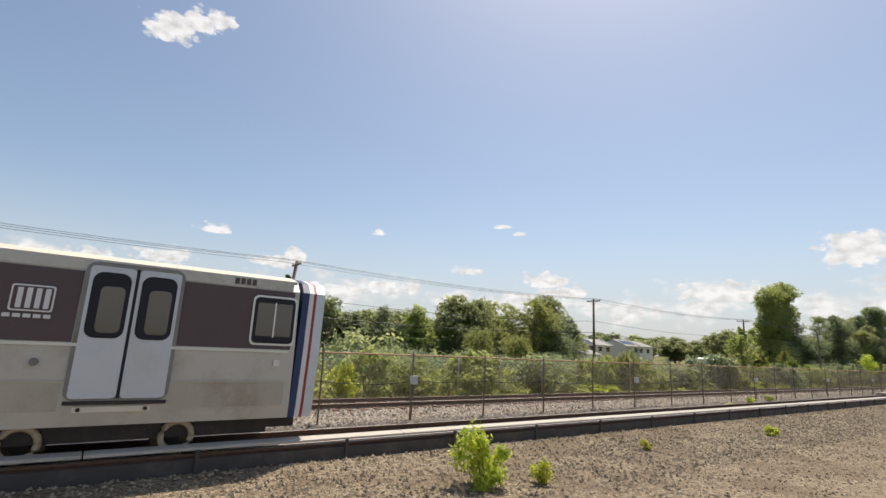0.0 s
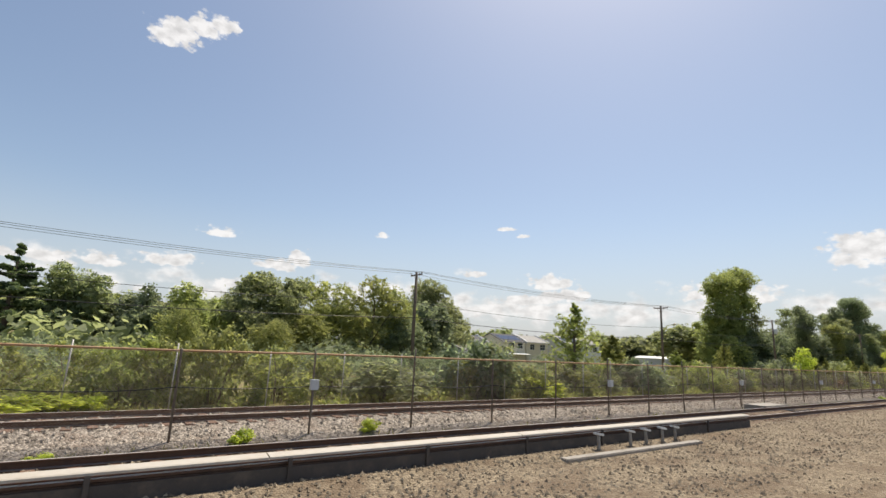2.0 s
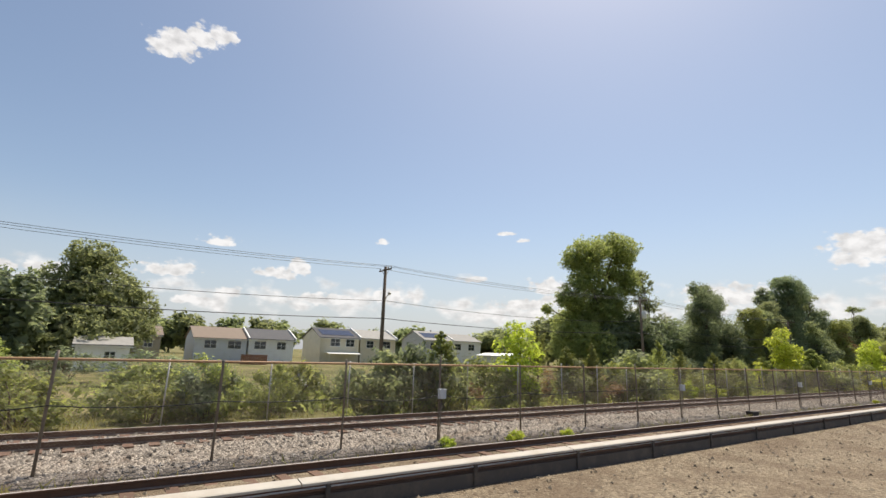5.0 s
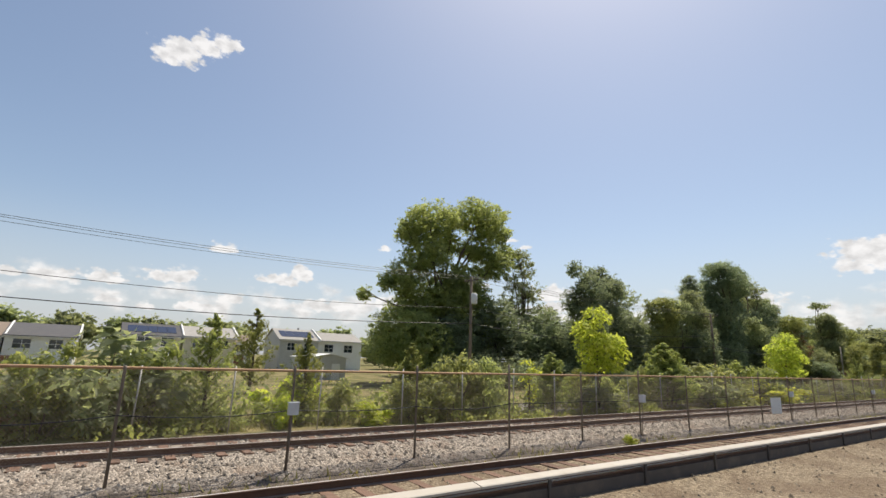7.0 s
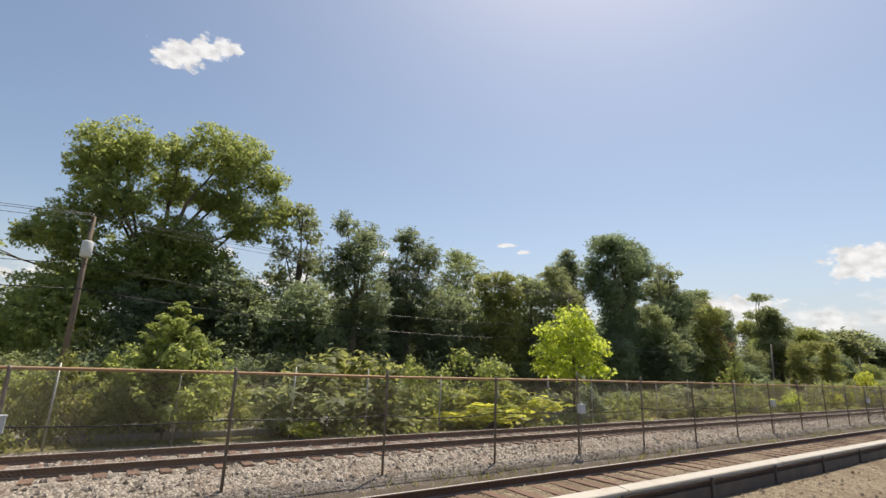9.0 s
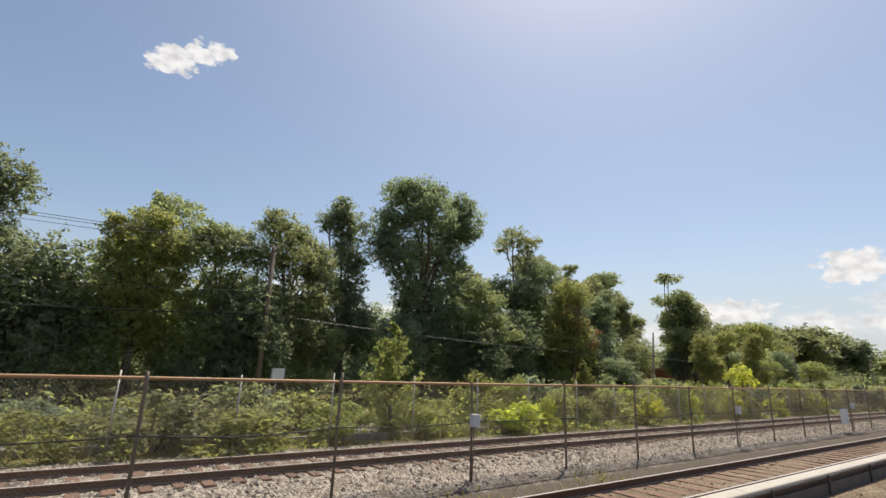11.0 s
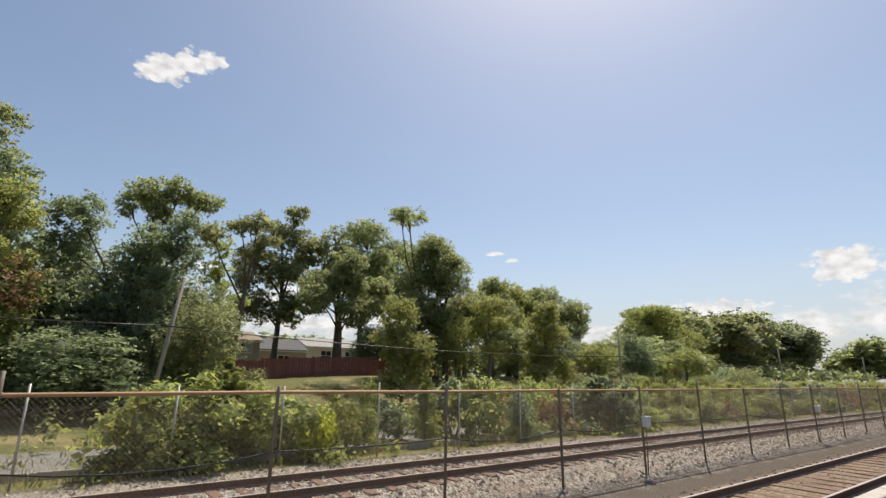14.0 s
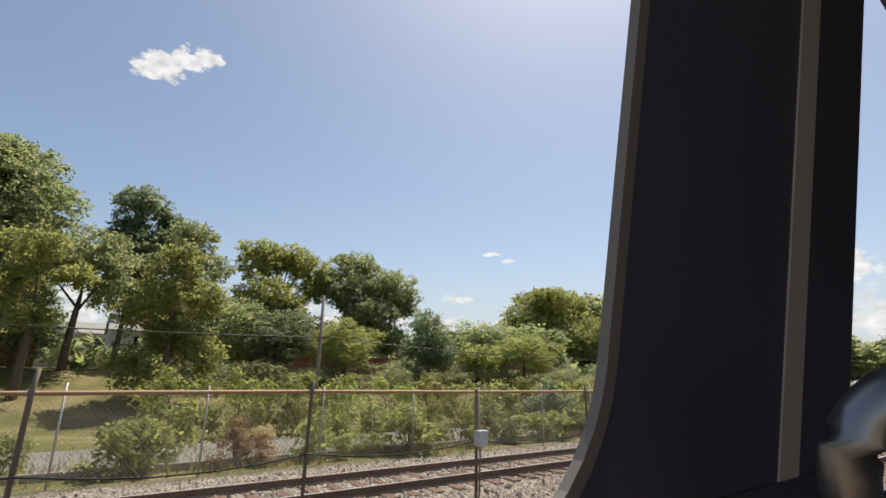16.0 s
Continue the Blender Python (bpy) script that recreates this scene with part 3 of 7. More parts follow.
def chain_link(name, x0, x1, y, z0, z1, pitch, r, material, parent):
    """Two sets of slanting wires, each a thin three-sided bar."""
    h = z1 - z0
    s = np.arange(x0 - h, x1, pitch)
    segs = []
    for sign in (1, -1):
        a = s if sign > 0 else s + h
        b = a + sign * h
        segs.append(np.stack([a, np.full_like(a, y + sign * 0.004), np.full_like(a, z0), b, np.full_like(a, y + sign * 0.004), np.full_like(a, z1)], -1))
    g = np.concatenate(segs)
    ang = np.array([0.5, 2.6, 4.7])
    off = np.stack([np.cos(ang) * r, np.sin(ang) * r, 0 * ang], -1)
    v = np.concatenate([g[:, None, :3] + off, g[:, None, 3:] + off], 1).reshape(-1, 3)
    q = np.array([[0, 1, 4, 3], [1, 2, 5, 4], [2, 0, 3, 5]])
    f = (np.arange(len(g))[:, None, None] * 6 + q[None]).reshape(-1, 4)
    ob = new(name, np_mesh(name, v, f, material))
    ob.parent = parent
    return ob


fence = thing("fence", "rusty chain-link fence with a long top pipe beside the far track", "fence")
BOXES = [-18.7, -4.3, 10.07, 24.4, 39.2, 53.7, 67.0, 80.4, 93.7, 108.1, 122.47, 136.9, 151.5, 166.1, 180.7, 195.35, 209.75, 224.25, 238.65, 253.1, 267.0, 281.3, 295.7, 310.1, 324.5, 338.9, 353.3]
POSTS = [a + (b - a) * k / 4 for a, b in zip(BOXES, BOXES[1:]) for k in range(4)]
rng_f = random.Random(11)
bm = bmesh.new()
pts, rad = [], []
for i, x in enumerate(POSTS):
    pts.append((x, FENCE_Y, FENCE_Z + rng_f.uniform(-0.012, 0.012)))
    rad.append(0.030)
tube(bm, pts, rad, 8)
part("top_pipe", bm, M_RUST, fence, "rusty orange-brown pipe")
for i, x in enumerate(POSTS):
    lean = rng_f.uniform(-0.02, 0.02)
    top = FENCE_Z + (0.30 if i % 5 == 2 else 0.05 + 0.07 * (i % 3))
    bm = bmesh.new()
    tube(bm, [(x - lean, FENCE_Y - 0.03, -0.55), (x, FENCE_Y - 0.03, FENCE_Z), (x + lean, FENCE_Y - 0.03, top)], [0.032, 0.032, 0.028], 8)
    part("post", bm, M_POST, fence)
    bm = bmesh.new()
    tube(bm, [(x - 0.035, FENCE_Y, FENCE_Z), (x + 0.035, FENCE_Y, FENCE_Z)], [0.04, 0.04], 8)
    part("clamp", bm, M_POST, fence)
chain_link("mesh", -6, 340, FENCE_Y + 0.03, -0.42, FENCE_Z, 0.075, 0.0022, M_POST, fence)
bm = bmesh.new()
pts, rad = [], []
for a, b in zip(POSTS, POSTS[1:]):
    sag = rng_f.uniform(0.02, 0.16)
    for k in range(5):
        u = k / 5
        pts.append((a + (b - a) * u, FENCE_Y - 0.075, 0.93 - 4 * sag * u * (1 - u)))
tube(bm, pts, [0.013] * len(pts), 6)
tagged(from_bm("fence_cable", bm, M_CABLE), "black cable slung along the fence posts", "cable")


def junction_box(x, z):
    t = thing("junction_box", "pale grey junction box fixed to the fence post", "junction box", "boxes along the fence", at=(x, FENCE_Y - 0.15, z))
    bm = bmesh.new()
    box(bm, -0.12, 0.12, -0.10, 0.06, -0.14, 0.13, 0.012)
    part("housing", bm, M_BOX, t)
    bm = bmesh.new()
    box(bm, -0.135, 0.135, -0.12, 0.07, 0.13, 0.16, 0.008)
    part("lid", bm, M_BOX, t)
    bm = bmesh.new()
    box(bm, -0.05, 0.05, 0.06, 0.11, -0.10, 0.10)
    part("mount", bm, M_POST, t)
    bm = tubes(([(0.0, 0.0, -0.14), (0.0, 0.02, -0.8), (0.0, 0.06, -1.45)], 0.016))
    part("conduit", bm, M_POST, t)
    return t


first_box = junction_box(BOXES[0], 0.97)
for x in BOXES[1:]:
    copy_thing(first_box, pose(x, FENCE_Y - 0.15, 0.97))


def sign_panel(x0, x1):
    t = thing("sign_panel", "blank pale grey back of a square sign on the fence", "sign", "sign panels on the fence", at=((x0 + x1) / 2, FENCE_Y - 0.13, 0.36))
    h = (x1 - x0) / 2
    bm = bmesh.new()
    box(bm, -h, h, -0.012, 0.012, -0.38, 0.47, 0.006)
    part("panel", bm, M_SIGN, t)
    for z in (-0.25, 0.25):
        bm = bmesh.new()
        box(bm, -h * 0.9, h * 0.9, 0.012, 0.14, z - 0.02, z + 0.02)
        part("strut", bm, M_GALV, t)
    # small dark disc that stands for a hole in the panel
    part("bolt", tubes(([(h * 0.25, -0.02, -0.1), (h * 0.25, -0.012, -0.1)], 0.016)), M_DARK, t)
    part("crack", boxes((h * 0.5, h * 0.5 + 0.006, -0.0135, -0.0125, -0.34, 0.32)), M_DARK, t, "thin dark crack")


sign_panel(148.80, 150.07)
sign_panel(222.2, 223.43)

back_fence = thing("back_fence", "old grey pipe fence grown over with bushes", "fence")
for i in range(96):
    x = -3.0 + 3.6 * i + rng_f.uniform(-0.3, 0.3)
    bm = tubes(([(x - rng_f.uniform(-.04, .04), 23.9, -0.8), (x, 23.9, 1.85 + rng_f.uniform(-0.15, 0.1))], 0.030))
    part("post", bm, M_GALV, back_fence)
chain_link("mesh", -5, 340, 23.93, -0.6, 1.3, 0.08, 0.0022, M_POST, back_fence)

# ---- poles and overhead lines ----
POLES = [(-30.0, 46.0, 10.0), (14.1, 45.5, 9.6), (61.8, 46.5, 10.5), (106.5, 44.0, 10.5), (151.0, 45.1, 11.4), (197.3, 42.3, 10.9), (242.8, 39.5, 7.7), (287.8, 39.7, 7.5), (333.0, 40.0, 7.5), (379.0, 40.0, 7.5)]


def utility_pole(x, y, top, lamp=False, can=False, lean=0.0, bare=False):
    t = thing("utility_pole", "slim pale weathered pole that carries one cable" if bare else "weathered brown wooden utility pole with a cross-arm" + (" and a pale transformer" if can else " and a street lamp" if lamp else ""), "utility pole", "poles behind the track", at=(x, y, -0.7))
    h = top + 0.7
    bm = tubes(([(0, 0, -0.3), (lean * 0.5, 0, h * 0.5), (lean, 0, h)], [0.13, 0.12, 0.10] if bare else [0.21, 0.18, 0.14]), sides=10)
    part("pole", bm, M_PALE_POLE if bare else M_POLE, t)
    if bare:
        return
    bm = bmesh.new()
    box(bm, lean - 0.06, lean + 0.06, -1.2, 1.2, h - 0.42, h - 0.29, 0.012)
    part("cross_arm", bm, M_POLE, t)
    for dy in (-1.1, -0.55, 1.1):
        part("insulator", tubes(([(lean, dy, h - 0.29), (lean, dy, h - 0.20), (lean, dy, h - 0.08)], [0.025, 0.065, 0.04])), M_CONC, t)
    for dy in (-0.65, 0.65):
        part("brace", tubes(([(lean, 0, h - 1.15), (lean + 0.04, dy, h - 0.36)], 0.022), sides=6), M_GALV, t)
    if can:
        bm = tubes(([(0.0, -0.55, h - 3.0), (0.0, -0.55, h - 2.93), (0.0, -0.55, h - 1.95), (0.0, -0.55, h - 1.86)], [0.29, 0.34, 0.34, 0.26]), sides=14)
        part("transformer", bm, M_BOX, t, "pale grey transformer can")
        part("bracket", boxes((-0.06, 0.06, -0.25, -0.15, h - 2.8, h - 2.0)), M_GALV, t)
    if lamp:
        z = h - 3.3
        arm = part("lamp_arm", tubes(([(0, -0.15, z - 0.4), (-0.4, -1.2, z + 0.15), (-0.8, -2.4, z + 0.3)], 0.04)), M_GALV, t)
        bm = tubes(([(-0.78, -2.34, z + 0.3), (-0.88, -2.65, z + 0.33), (-0.98, -3.0, z + 0.27)], [0.07, 0.16, 0.08]))
        part("lamp_head", bm, M_GALV, arm)


for i, (x, y, z) in enumerate(POLES):
    utility_pole(x, y, z, lamp=i == 3, can=i == 4, lean=1.0 if i == 1 else 0.9 if i == 6 else 0.0, bare=i > 5)


def overhead(i, dy, drop, sag, r, material, label):
    (x0, y0, z0), (x1, y1, z1) = POLES[i], POLES[i + 1]
    if drop > 4:
        z0, z1 = (a + drop - 2.9 if k > 5 else a for a, k in ((z0, i), (z1, i + 1)))
    pts = []
    for k in range(17):
        u = k / 16
        pts.append((x0 + (x1 - x0) * u, y0 + (y1 - y0) * u + dy, z0 - drop + (z1 - z0) * u - 4 * sag * u * (1 - u)))
    bm = bmesh.new()
    tube(bm, pts, [r] * len(pts), 5)
    tagged(from_bm("overhead_wire", bm, material), label, "wire", "overhead wires")


for i in range(len(POLES) - 1):
    for dy, drop, sag, r in ((-1.1, 0.08, 0.55, 0.018), (-0.55, 0.08, 0.62, 0.018), (1.1, 0.08, 0.55, 0.018), (-0.2, 3.4, 0.65, 0.022), (-0.22, 5.1, 0.52, 0.034)):
        if i >= 5 and drop < 4:
            continue
        deep = 1.0 + (0.9 if i == 4 and drop > 1 else 0.0)
        overhead(i, dy, drop, sag * deep, r, M_WIRE if drop < 2 else M_CABLE, "thin grey power wire strung between the poles" if drop < 1 else "black telephone cable strung between the poles")


# ---- small things beside the track ----


def cable_stand(x, y):
    t = thing("cable_stand", "short brown post with a tilted white cap", "post", "posts beside the third rail", at=(x, y, -0.28))
    part("post", tubes(([(0, 0, -0.1), (0.01, 0, 0.25), (0, 0, 0.46)], [0.055, 0.045, 0.04])), M_CONC, t)
    bm = bmesh.new()
    box(bm, -0.16, 0.16, -0.07, 0.07, 0.46, 0.52, 0.014)
    for v in bm.verts:
        v.co.z += 0.18 * v.co.x * -1
    part("cap", bm, M_BOX, t, "white cap")
    return t


stand = cable_stand(44.8, 9.62)
for x in (46.2, 46.95, 47.8, 48.5):
    copy_thing(stand, pose(x, 9.62, -0.28, 0, 0, (x * 37) % 14 - 7))


def slab_thing(name, label, category, x0, x1, y0, y1, z0, z1, material, bevel=0.02):
    ob = tagged(from_bm(name, boxes((x0, x1, y0, y1, z0, z1, bevel)), material), label, category)
    return ob


slab_thing("concrete_curb", "low weathered concrete curb beside the third rail", "curb", 43.0, 49.2, 9.12, 9.38, -0.42, -0.17, M_CONC)
slab_thing("concrete_pad", "flat pale concrete pad between the tracks", "concrete pad", 66.3, 69.4, 14.1, 15.3, -0.75, -0.22, M_CONC, 0.03)


def cable_coil(x, y, z):
    bm = bmesh.new()
    pts = []
    for k in range(58):
        a = k * 0.33
        r = 0.42 + 0.10 * math.sin(k * 0.21)
        pts.append((x + 1.5 * r * math.cos(a), y + r * math.sin(a), z + 0.016 + 0.012 * (k % 19) / 6))
    pts += [(x + 1.2 + 0.3 * k, y + 0.25 * math.sin(k), z + 0.02) for k in range(6)]
    tube(bm, pts, [0.016] * len(pts), 6)
    tagged(from_bm("cable_coil", bm, M_CABLE), "black cable lying in loose loops on the ballast", "cable")


cable_coil(64.4, 11.78, -0.15)
bx = thing("cable_box", "low dark steel box on the ballast by the fence", "box", at=(114.4, 15.25, -0.62))
part("housing", boxes((-0.34, 0.34, -0.2, 0.2, 0.0, 0.26, 0.02)), M_DARK, bx)
part("lid", boxes((-0.37, 0.37, -0.23, 0.23, 0.262, 0.295, 0.01)), M_DARK, bx)
bd = thing("notice_board", "blank white board on two thin posts among bushes", "board", at=(73.6, 27.2, -0.75))
part("panel", boxes((-0.55, 0.55, -0.02, 0.02, 1.05, 1.75, 0.006)), M_BOX, bd)
for x in (-0.42, 0.42):
    part("post", tubes(([(x, 0.04, -0.2), (x, 0.04, 1.72)], 0.025)), M_GALV, bd)
mc = thing("meter_cabinet", "white meter cabinet on a post beside the pole", "cabinet", at=(198.5, 41.9, -0.72))
part("post", tubes(([(0, 0.12, -0.3), (0, 0.12, 2.6)], 0.05)), M_GALV, mc)
part("housing", boxes((-0.45, 0.45, -0.25, 0.05, 1.82, 2.68, 0.02)), M_BOX, mc)
part("meter", boxes((-0.75, -0.35, -0.12, 0.05, 0.78, 1.28, 0.02)), M_GALV, mc)
part("arm", boxes((-0.6, 0.06, 0.052, 0.1, 0.98, 1.06)), M_GALV, mc)

# ---- trees and bushes ----


def leaf_quads(rng, centres, radii, per, size, flat=0.5, aspect=0.6):
    """Small four-cornered leaves strewn through round clumps, thicker towards their skin, with broader ones inside."""
    n = len(centres) * per
    c = np.repeat(np.asarray(centres, float), per, 0)
    r = np.repeat(np.asarray(radii, float), per, 0)
    d = rng.normal(size=(n, 3))
    d /= np.linalg.norm(d, axis=1)[:, None]
    u = rng.uniform(0.03, 1, n) ** 0.45
    jag = 1 + np.clip(0.10 * rng.normal(size=n), -0.2, 0.2)
    p = c + d * (r * (u * jag)[:, None])
    nrm = d * 0.8 + rng.normal(size=(n, 3)) * 0.55 + np.array([0, 0, flat])
    nrm /= np.linalg.norm(nrm, axis=1)[:, None]
    a = np.cross(nrm, rng.normal(size=(n, 3)))
    a /= np.linalg.norm(a, axis=1)[:, None] + 1e-9
    b = np.cross(nrm, a)
    s = (size * rng.uniform(0.6, 1.3, n) * np.where(u < 0.6, 1.9, 1.0))[:, None]
    v = np.stack([p - a * s * 0.5, p + b * s * aspect * 0.5, p + a * s * 0.5, p - b * s * aspect * 0.5], 1)
    return v.reshape(-1, 3), np.arange(n * 4).reshape(-1, 4)


def leaf_tris(rng, centres, radii, per, size, flat=0.5):
    """The same with three-cornered leaves, for crowns further off."""
    v, f = leaf_quads(rng, centres, radii, per, size, flat, 0.9)
    v = v.reshape(-1, 4, 3)[:, :3].reshape(-1, 3)
    return v, np.arange(len(v)).reshape(-1, 3)


def spray_leaves(rng, centres, outward, count, spread, size):
    """Twigs full of three-cornered leaves: count leaves about each centre, lying mostly flat."""
    n = len(centres) * count
    c, d = np.repeat(centres, count, 0), np.repeat(outward, count, 0)
    along = rng.uniform(-1.0, 0.8, n)[:, None]
    p = c + d * along * spread * 0.9 + rng.normal(size=(n, 3)) * np.array([spread, spread, spread * 0.5]) * 0.62
    nrm = d * 0.35 + rng.normal(size=(n, 3)) * 0.6 + np.array([0, 0, 0.55])
    nrm /= np.linalg.norm(nrm, axis=1)[:, None]
    a = np.cross(nrm, rng.normal(size=(n, 3)))
    a /= np.linalg.norm(a, axis=1)[:, None] + 1e-9
    b = np.cross(nrm, a)
    s = (size * rng.uniform(0.6, 1.35, n))[:, None]
    v = np.stack([p - a * s * 0.5, p + b * s * 0.55, p + a * s * 0.5], 1)
    return v.reshape(-1, 3)


def lobe_leaves(rng, centre, radii, density, count, spread, size, inner):
    """One lobe of a crown: sprays of leaves over an uneven skin, and a few broad leaves inside."""
    rx, ry, rz = radii
    area = 4 * math.pi * (((rx * ry) ** 1.6 + (rx * rz) ** 1.6 + (ry * rz) ** 1.6) / 3) ** (1 / 1.6)
    n = max(6, int(area * density))
    d = rng.normal(size=(n, 3))
    d /= np.linalg.norm(d, axis=1)[:, None]
    ph = rng.uniform(0, 6.28, 4)
    bump = 1 + 0.15 * np.sin(3.3 * d[:, 0] + ph[0]) * np.sin(3.0 * d[:, 2] + ph[1]) + 0.09 * np.sin(7 * d[:, 1] + 5 * d[:, 2] + ph[2]) * np.sin(6 * d[:, 0] + ph[3])
    u = bump * (1.0 - np.abs(rng.normal(0, 0.17, n)) + rng.uniform(-0.02, 0.06, n))
    c = np.asarray(centre) + d * np.asarray(radii) * u[:, None]
    v = spray_leaves(rng, c, d, count, spread, size)
    m = int(area * inner)
    if m:
        d2 = rng.normal(size=(m, 3))
        d2 /= np.linalg.norm(d2, axis=1)[:, None]
        c2 = np.asarray(centre) + d2 * np.asarray(radii) * rng.uniform(0.15, 0.74, m)[:, None]
        v = np.concatenate([v, spray_leaves(rng, c2, d2, 1, 0.1, size * 3.2)])
    return v


def limb_tubes(rng, base, forks, targets, r0, trunk_top, lean=(0, 0)):
    bm = bmesh.new()
    tip = Vector((base[0] + lean[0], base[1] + lean[1], trunk_top))
    mid = Vector(base).lerp(tip, 0.5) + Vector((rng.uniform(-.12, .12), rng.uniform(-.12, .12), 0))
    tube(bm, [base, mid, tip], [r0, r0 * 0.78, r0 * 0.45], 8)
    for t in targets:
        t = Vector(t)
        u = rng.uniform(*forks)
        s = Vector(base).lerp(tip, u)
        k = s.lerp(t, 0.5) + Vector((0, 0, rng.uniform(-0.1, 0.35)))
        tube(bm, [s, k, t], [r0 * 0.40 * (1.15 - u * 0.5), r0 * 0.22, r0 * 0.07], 4)
    return bm


def broadleaf(seed, leaf, label, lobes=9, size=0.165, shape=(3.3, 3.3, 3.5), centre=6.1, lobe=0.42, r0=0.15, forks=(0.3, 0.95), low=-0.75, inner=0.8):
    """A tree about 10 m high and 7 m across, to be scaled: trunk with limbs, and a crown of lobes, each built of clumps of leaves."""
    rng = np.random.default_rng(seed)
    heads, leaves = [], []
    fine = size < 0.3
    density, count, spread = (2.3, 10, 0.26) if fine else (1.5, 7, 0.34) if size < 0.44 else (0.9, 6, 0.4)
    for i in range(lobes):
        a = 2.4 * i + rng.uniform(-0.4, 0.4)
        w = low + (1 - low) * (i + 0.5) / lobes
        h = math.sqrt(max(0.0, 1 - w * w))
        k = rng.uniform(0.52, 0.72)
        head = np.array([h * math.cos(a) * shape[0] * k, h * math.sin(a) * shape[1] * k, centre + w * shape[2] * k])
        heads.append(tuple(head))
        r = np.array(shape) * lobe * rng.uniform(0.9, 1.2)
        leaves.append(lobe_leaves(rng, head, r, density, count, spread, size * 1.35, inner))
        for _ in range(4):
            d = rng.normal(size=3)
            d /= np.linalg.norm(d)
            q = r * rng.uniform(0.32, 0.5)
            leaves.append(lobe_leaves(rng, head + d * r * rng.uniform(0.65, 0.9), q, density, count, spread * 0.8, size * 1.25, 0))
    t = thing("tree", label, "tree")
    part("trunk", limb_tubes(rng, (0, 0, -0.4), forks, heads, r0, centre + shape[2] * 0.3), M_BARK, t)
    v = np.concatenate(leaves)
    crown = new("crown", np_mesh("crown", v, np.arange(len(v)).reshape(-1, 3), leaf))
    crown.parent = t
    return t


def conifer(seed, leaf, label, height=10.0, radius=2.4, levels=22, gap=0.25, per=26, size=0.34, base_z=0.8, flat=0.5):
    """A conifer to be scaled: uneven whorls of branches with needle sprays along each; gap below nought lets them rise."""
    rng = np.random.default_rng(seed)
    t = thing("tree", label, "tree")
    bm = bmesh.new()
    tube(bm, [(0, 0, -0.4), (0.08, 0.05, height * 0.5), (0, 0, height)], [0.2, 0.13, 0.02], 8)
    cs, rs = [], []
    step = (height - base_z) / levels
    for i in range(levels):
        u = i / (levels - 1)
        for k in range(6 if u < 0.8 else 3):
            z = base_z + (height - base_z) * u + rng.uniform(-0.5, 0.5) * step
            reach = (radius * (1 - u) ** 0.75 + 0.15) * rng.uniform(0.55, 1.12)
            a = rng.uniform(0, 6.28)
            e = Vector((math.cos(a) * reach, math.sin(a) * reach, z + reach * 0.15 - gap * reach / radius))
            if u < 0.9 and reach > 0.5:
                tube(bm, [(0, 0, z - 0.1), e], [0.035, 0.01], 5)
            for w in (0.3, 0.55, 0.8, 1.0):
                cs.append((e.x * w, e.y * w, z + (e.z - z) * w ** 1.4))
                q = 0.18 + 0.26 * reach / radius
                rs.append((q, q, q * flat))
    part("trunk", bm, M_BARK, t)
    v, f = leaf_tris(rng, cs, rs, per, size * 0.8, 0.2)
    ob = new("crown", np_mesh("crown", v, f, leaf))
    ob.parent = t
    return t


def shrub_shape(rng, clumps, tall):
    cs, rs = [], []
    for _ in range(clumps):
        a, k = rng.uniform(0, 6.28), rng.uniform(0, 1) ** 0.6
        z = rng.uniform(0.2, 1.7 * tall) * (1.15 - 0.45 * k)
        cs.append((math.cos(a) * k * 0.95, math.sin(a) * k * 0.95, z))
        q = rng.uniform(0.30, 0.52)
        rs.append((q, q, q * 0.85))
    return cs, rs


def shrub(seed, leaf, label, clumps=24, per=44, size=0.155, tall=1.0):
    """A bush about 2 m high and 2.4 m across, to be scaled."""
    rng = np.random.default_rng(seed)
    t = thing("bush", label, "bush", "bushes along the fence")
    cs, rs = shrub_shape(rng, clumps, tall)
    bm = bmesh.new()
    for c in cs[:8]:
        tube(bm, [(c[0] * 0.2, c[1] * 0.2, -0.15), (c[0] * 0.5, c[1] * 0.5, c[2] * 0.6), c], [0.022, 0.014, 0.005], 4)
    part("stem", bm, M_TWIG, t)
    v, f = leaf_tris(rng, cs, rs, int(per * 1.7), size * 0.9, 0.5)
    ob = new("foliage", np_mesh("foliage", v, f, leaf))
    ob.parent = t
    return t


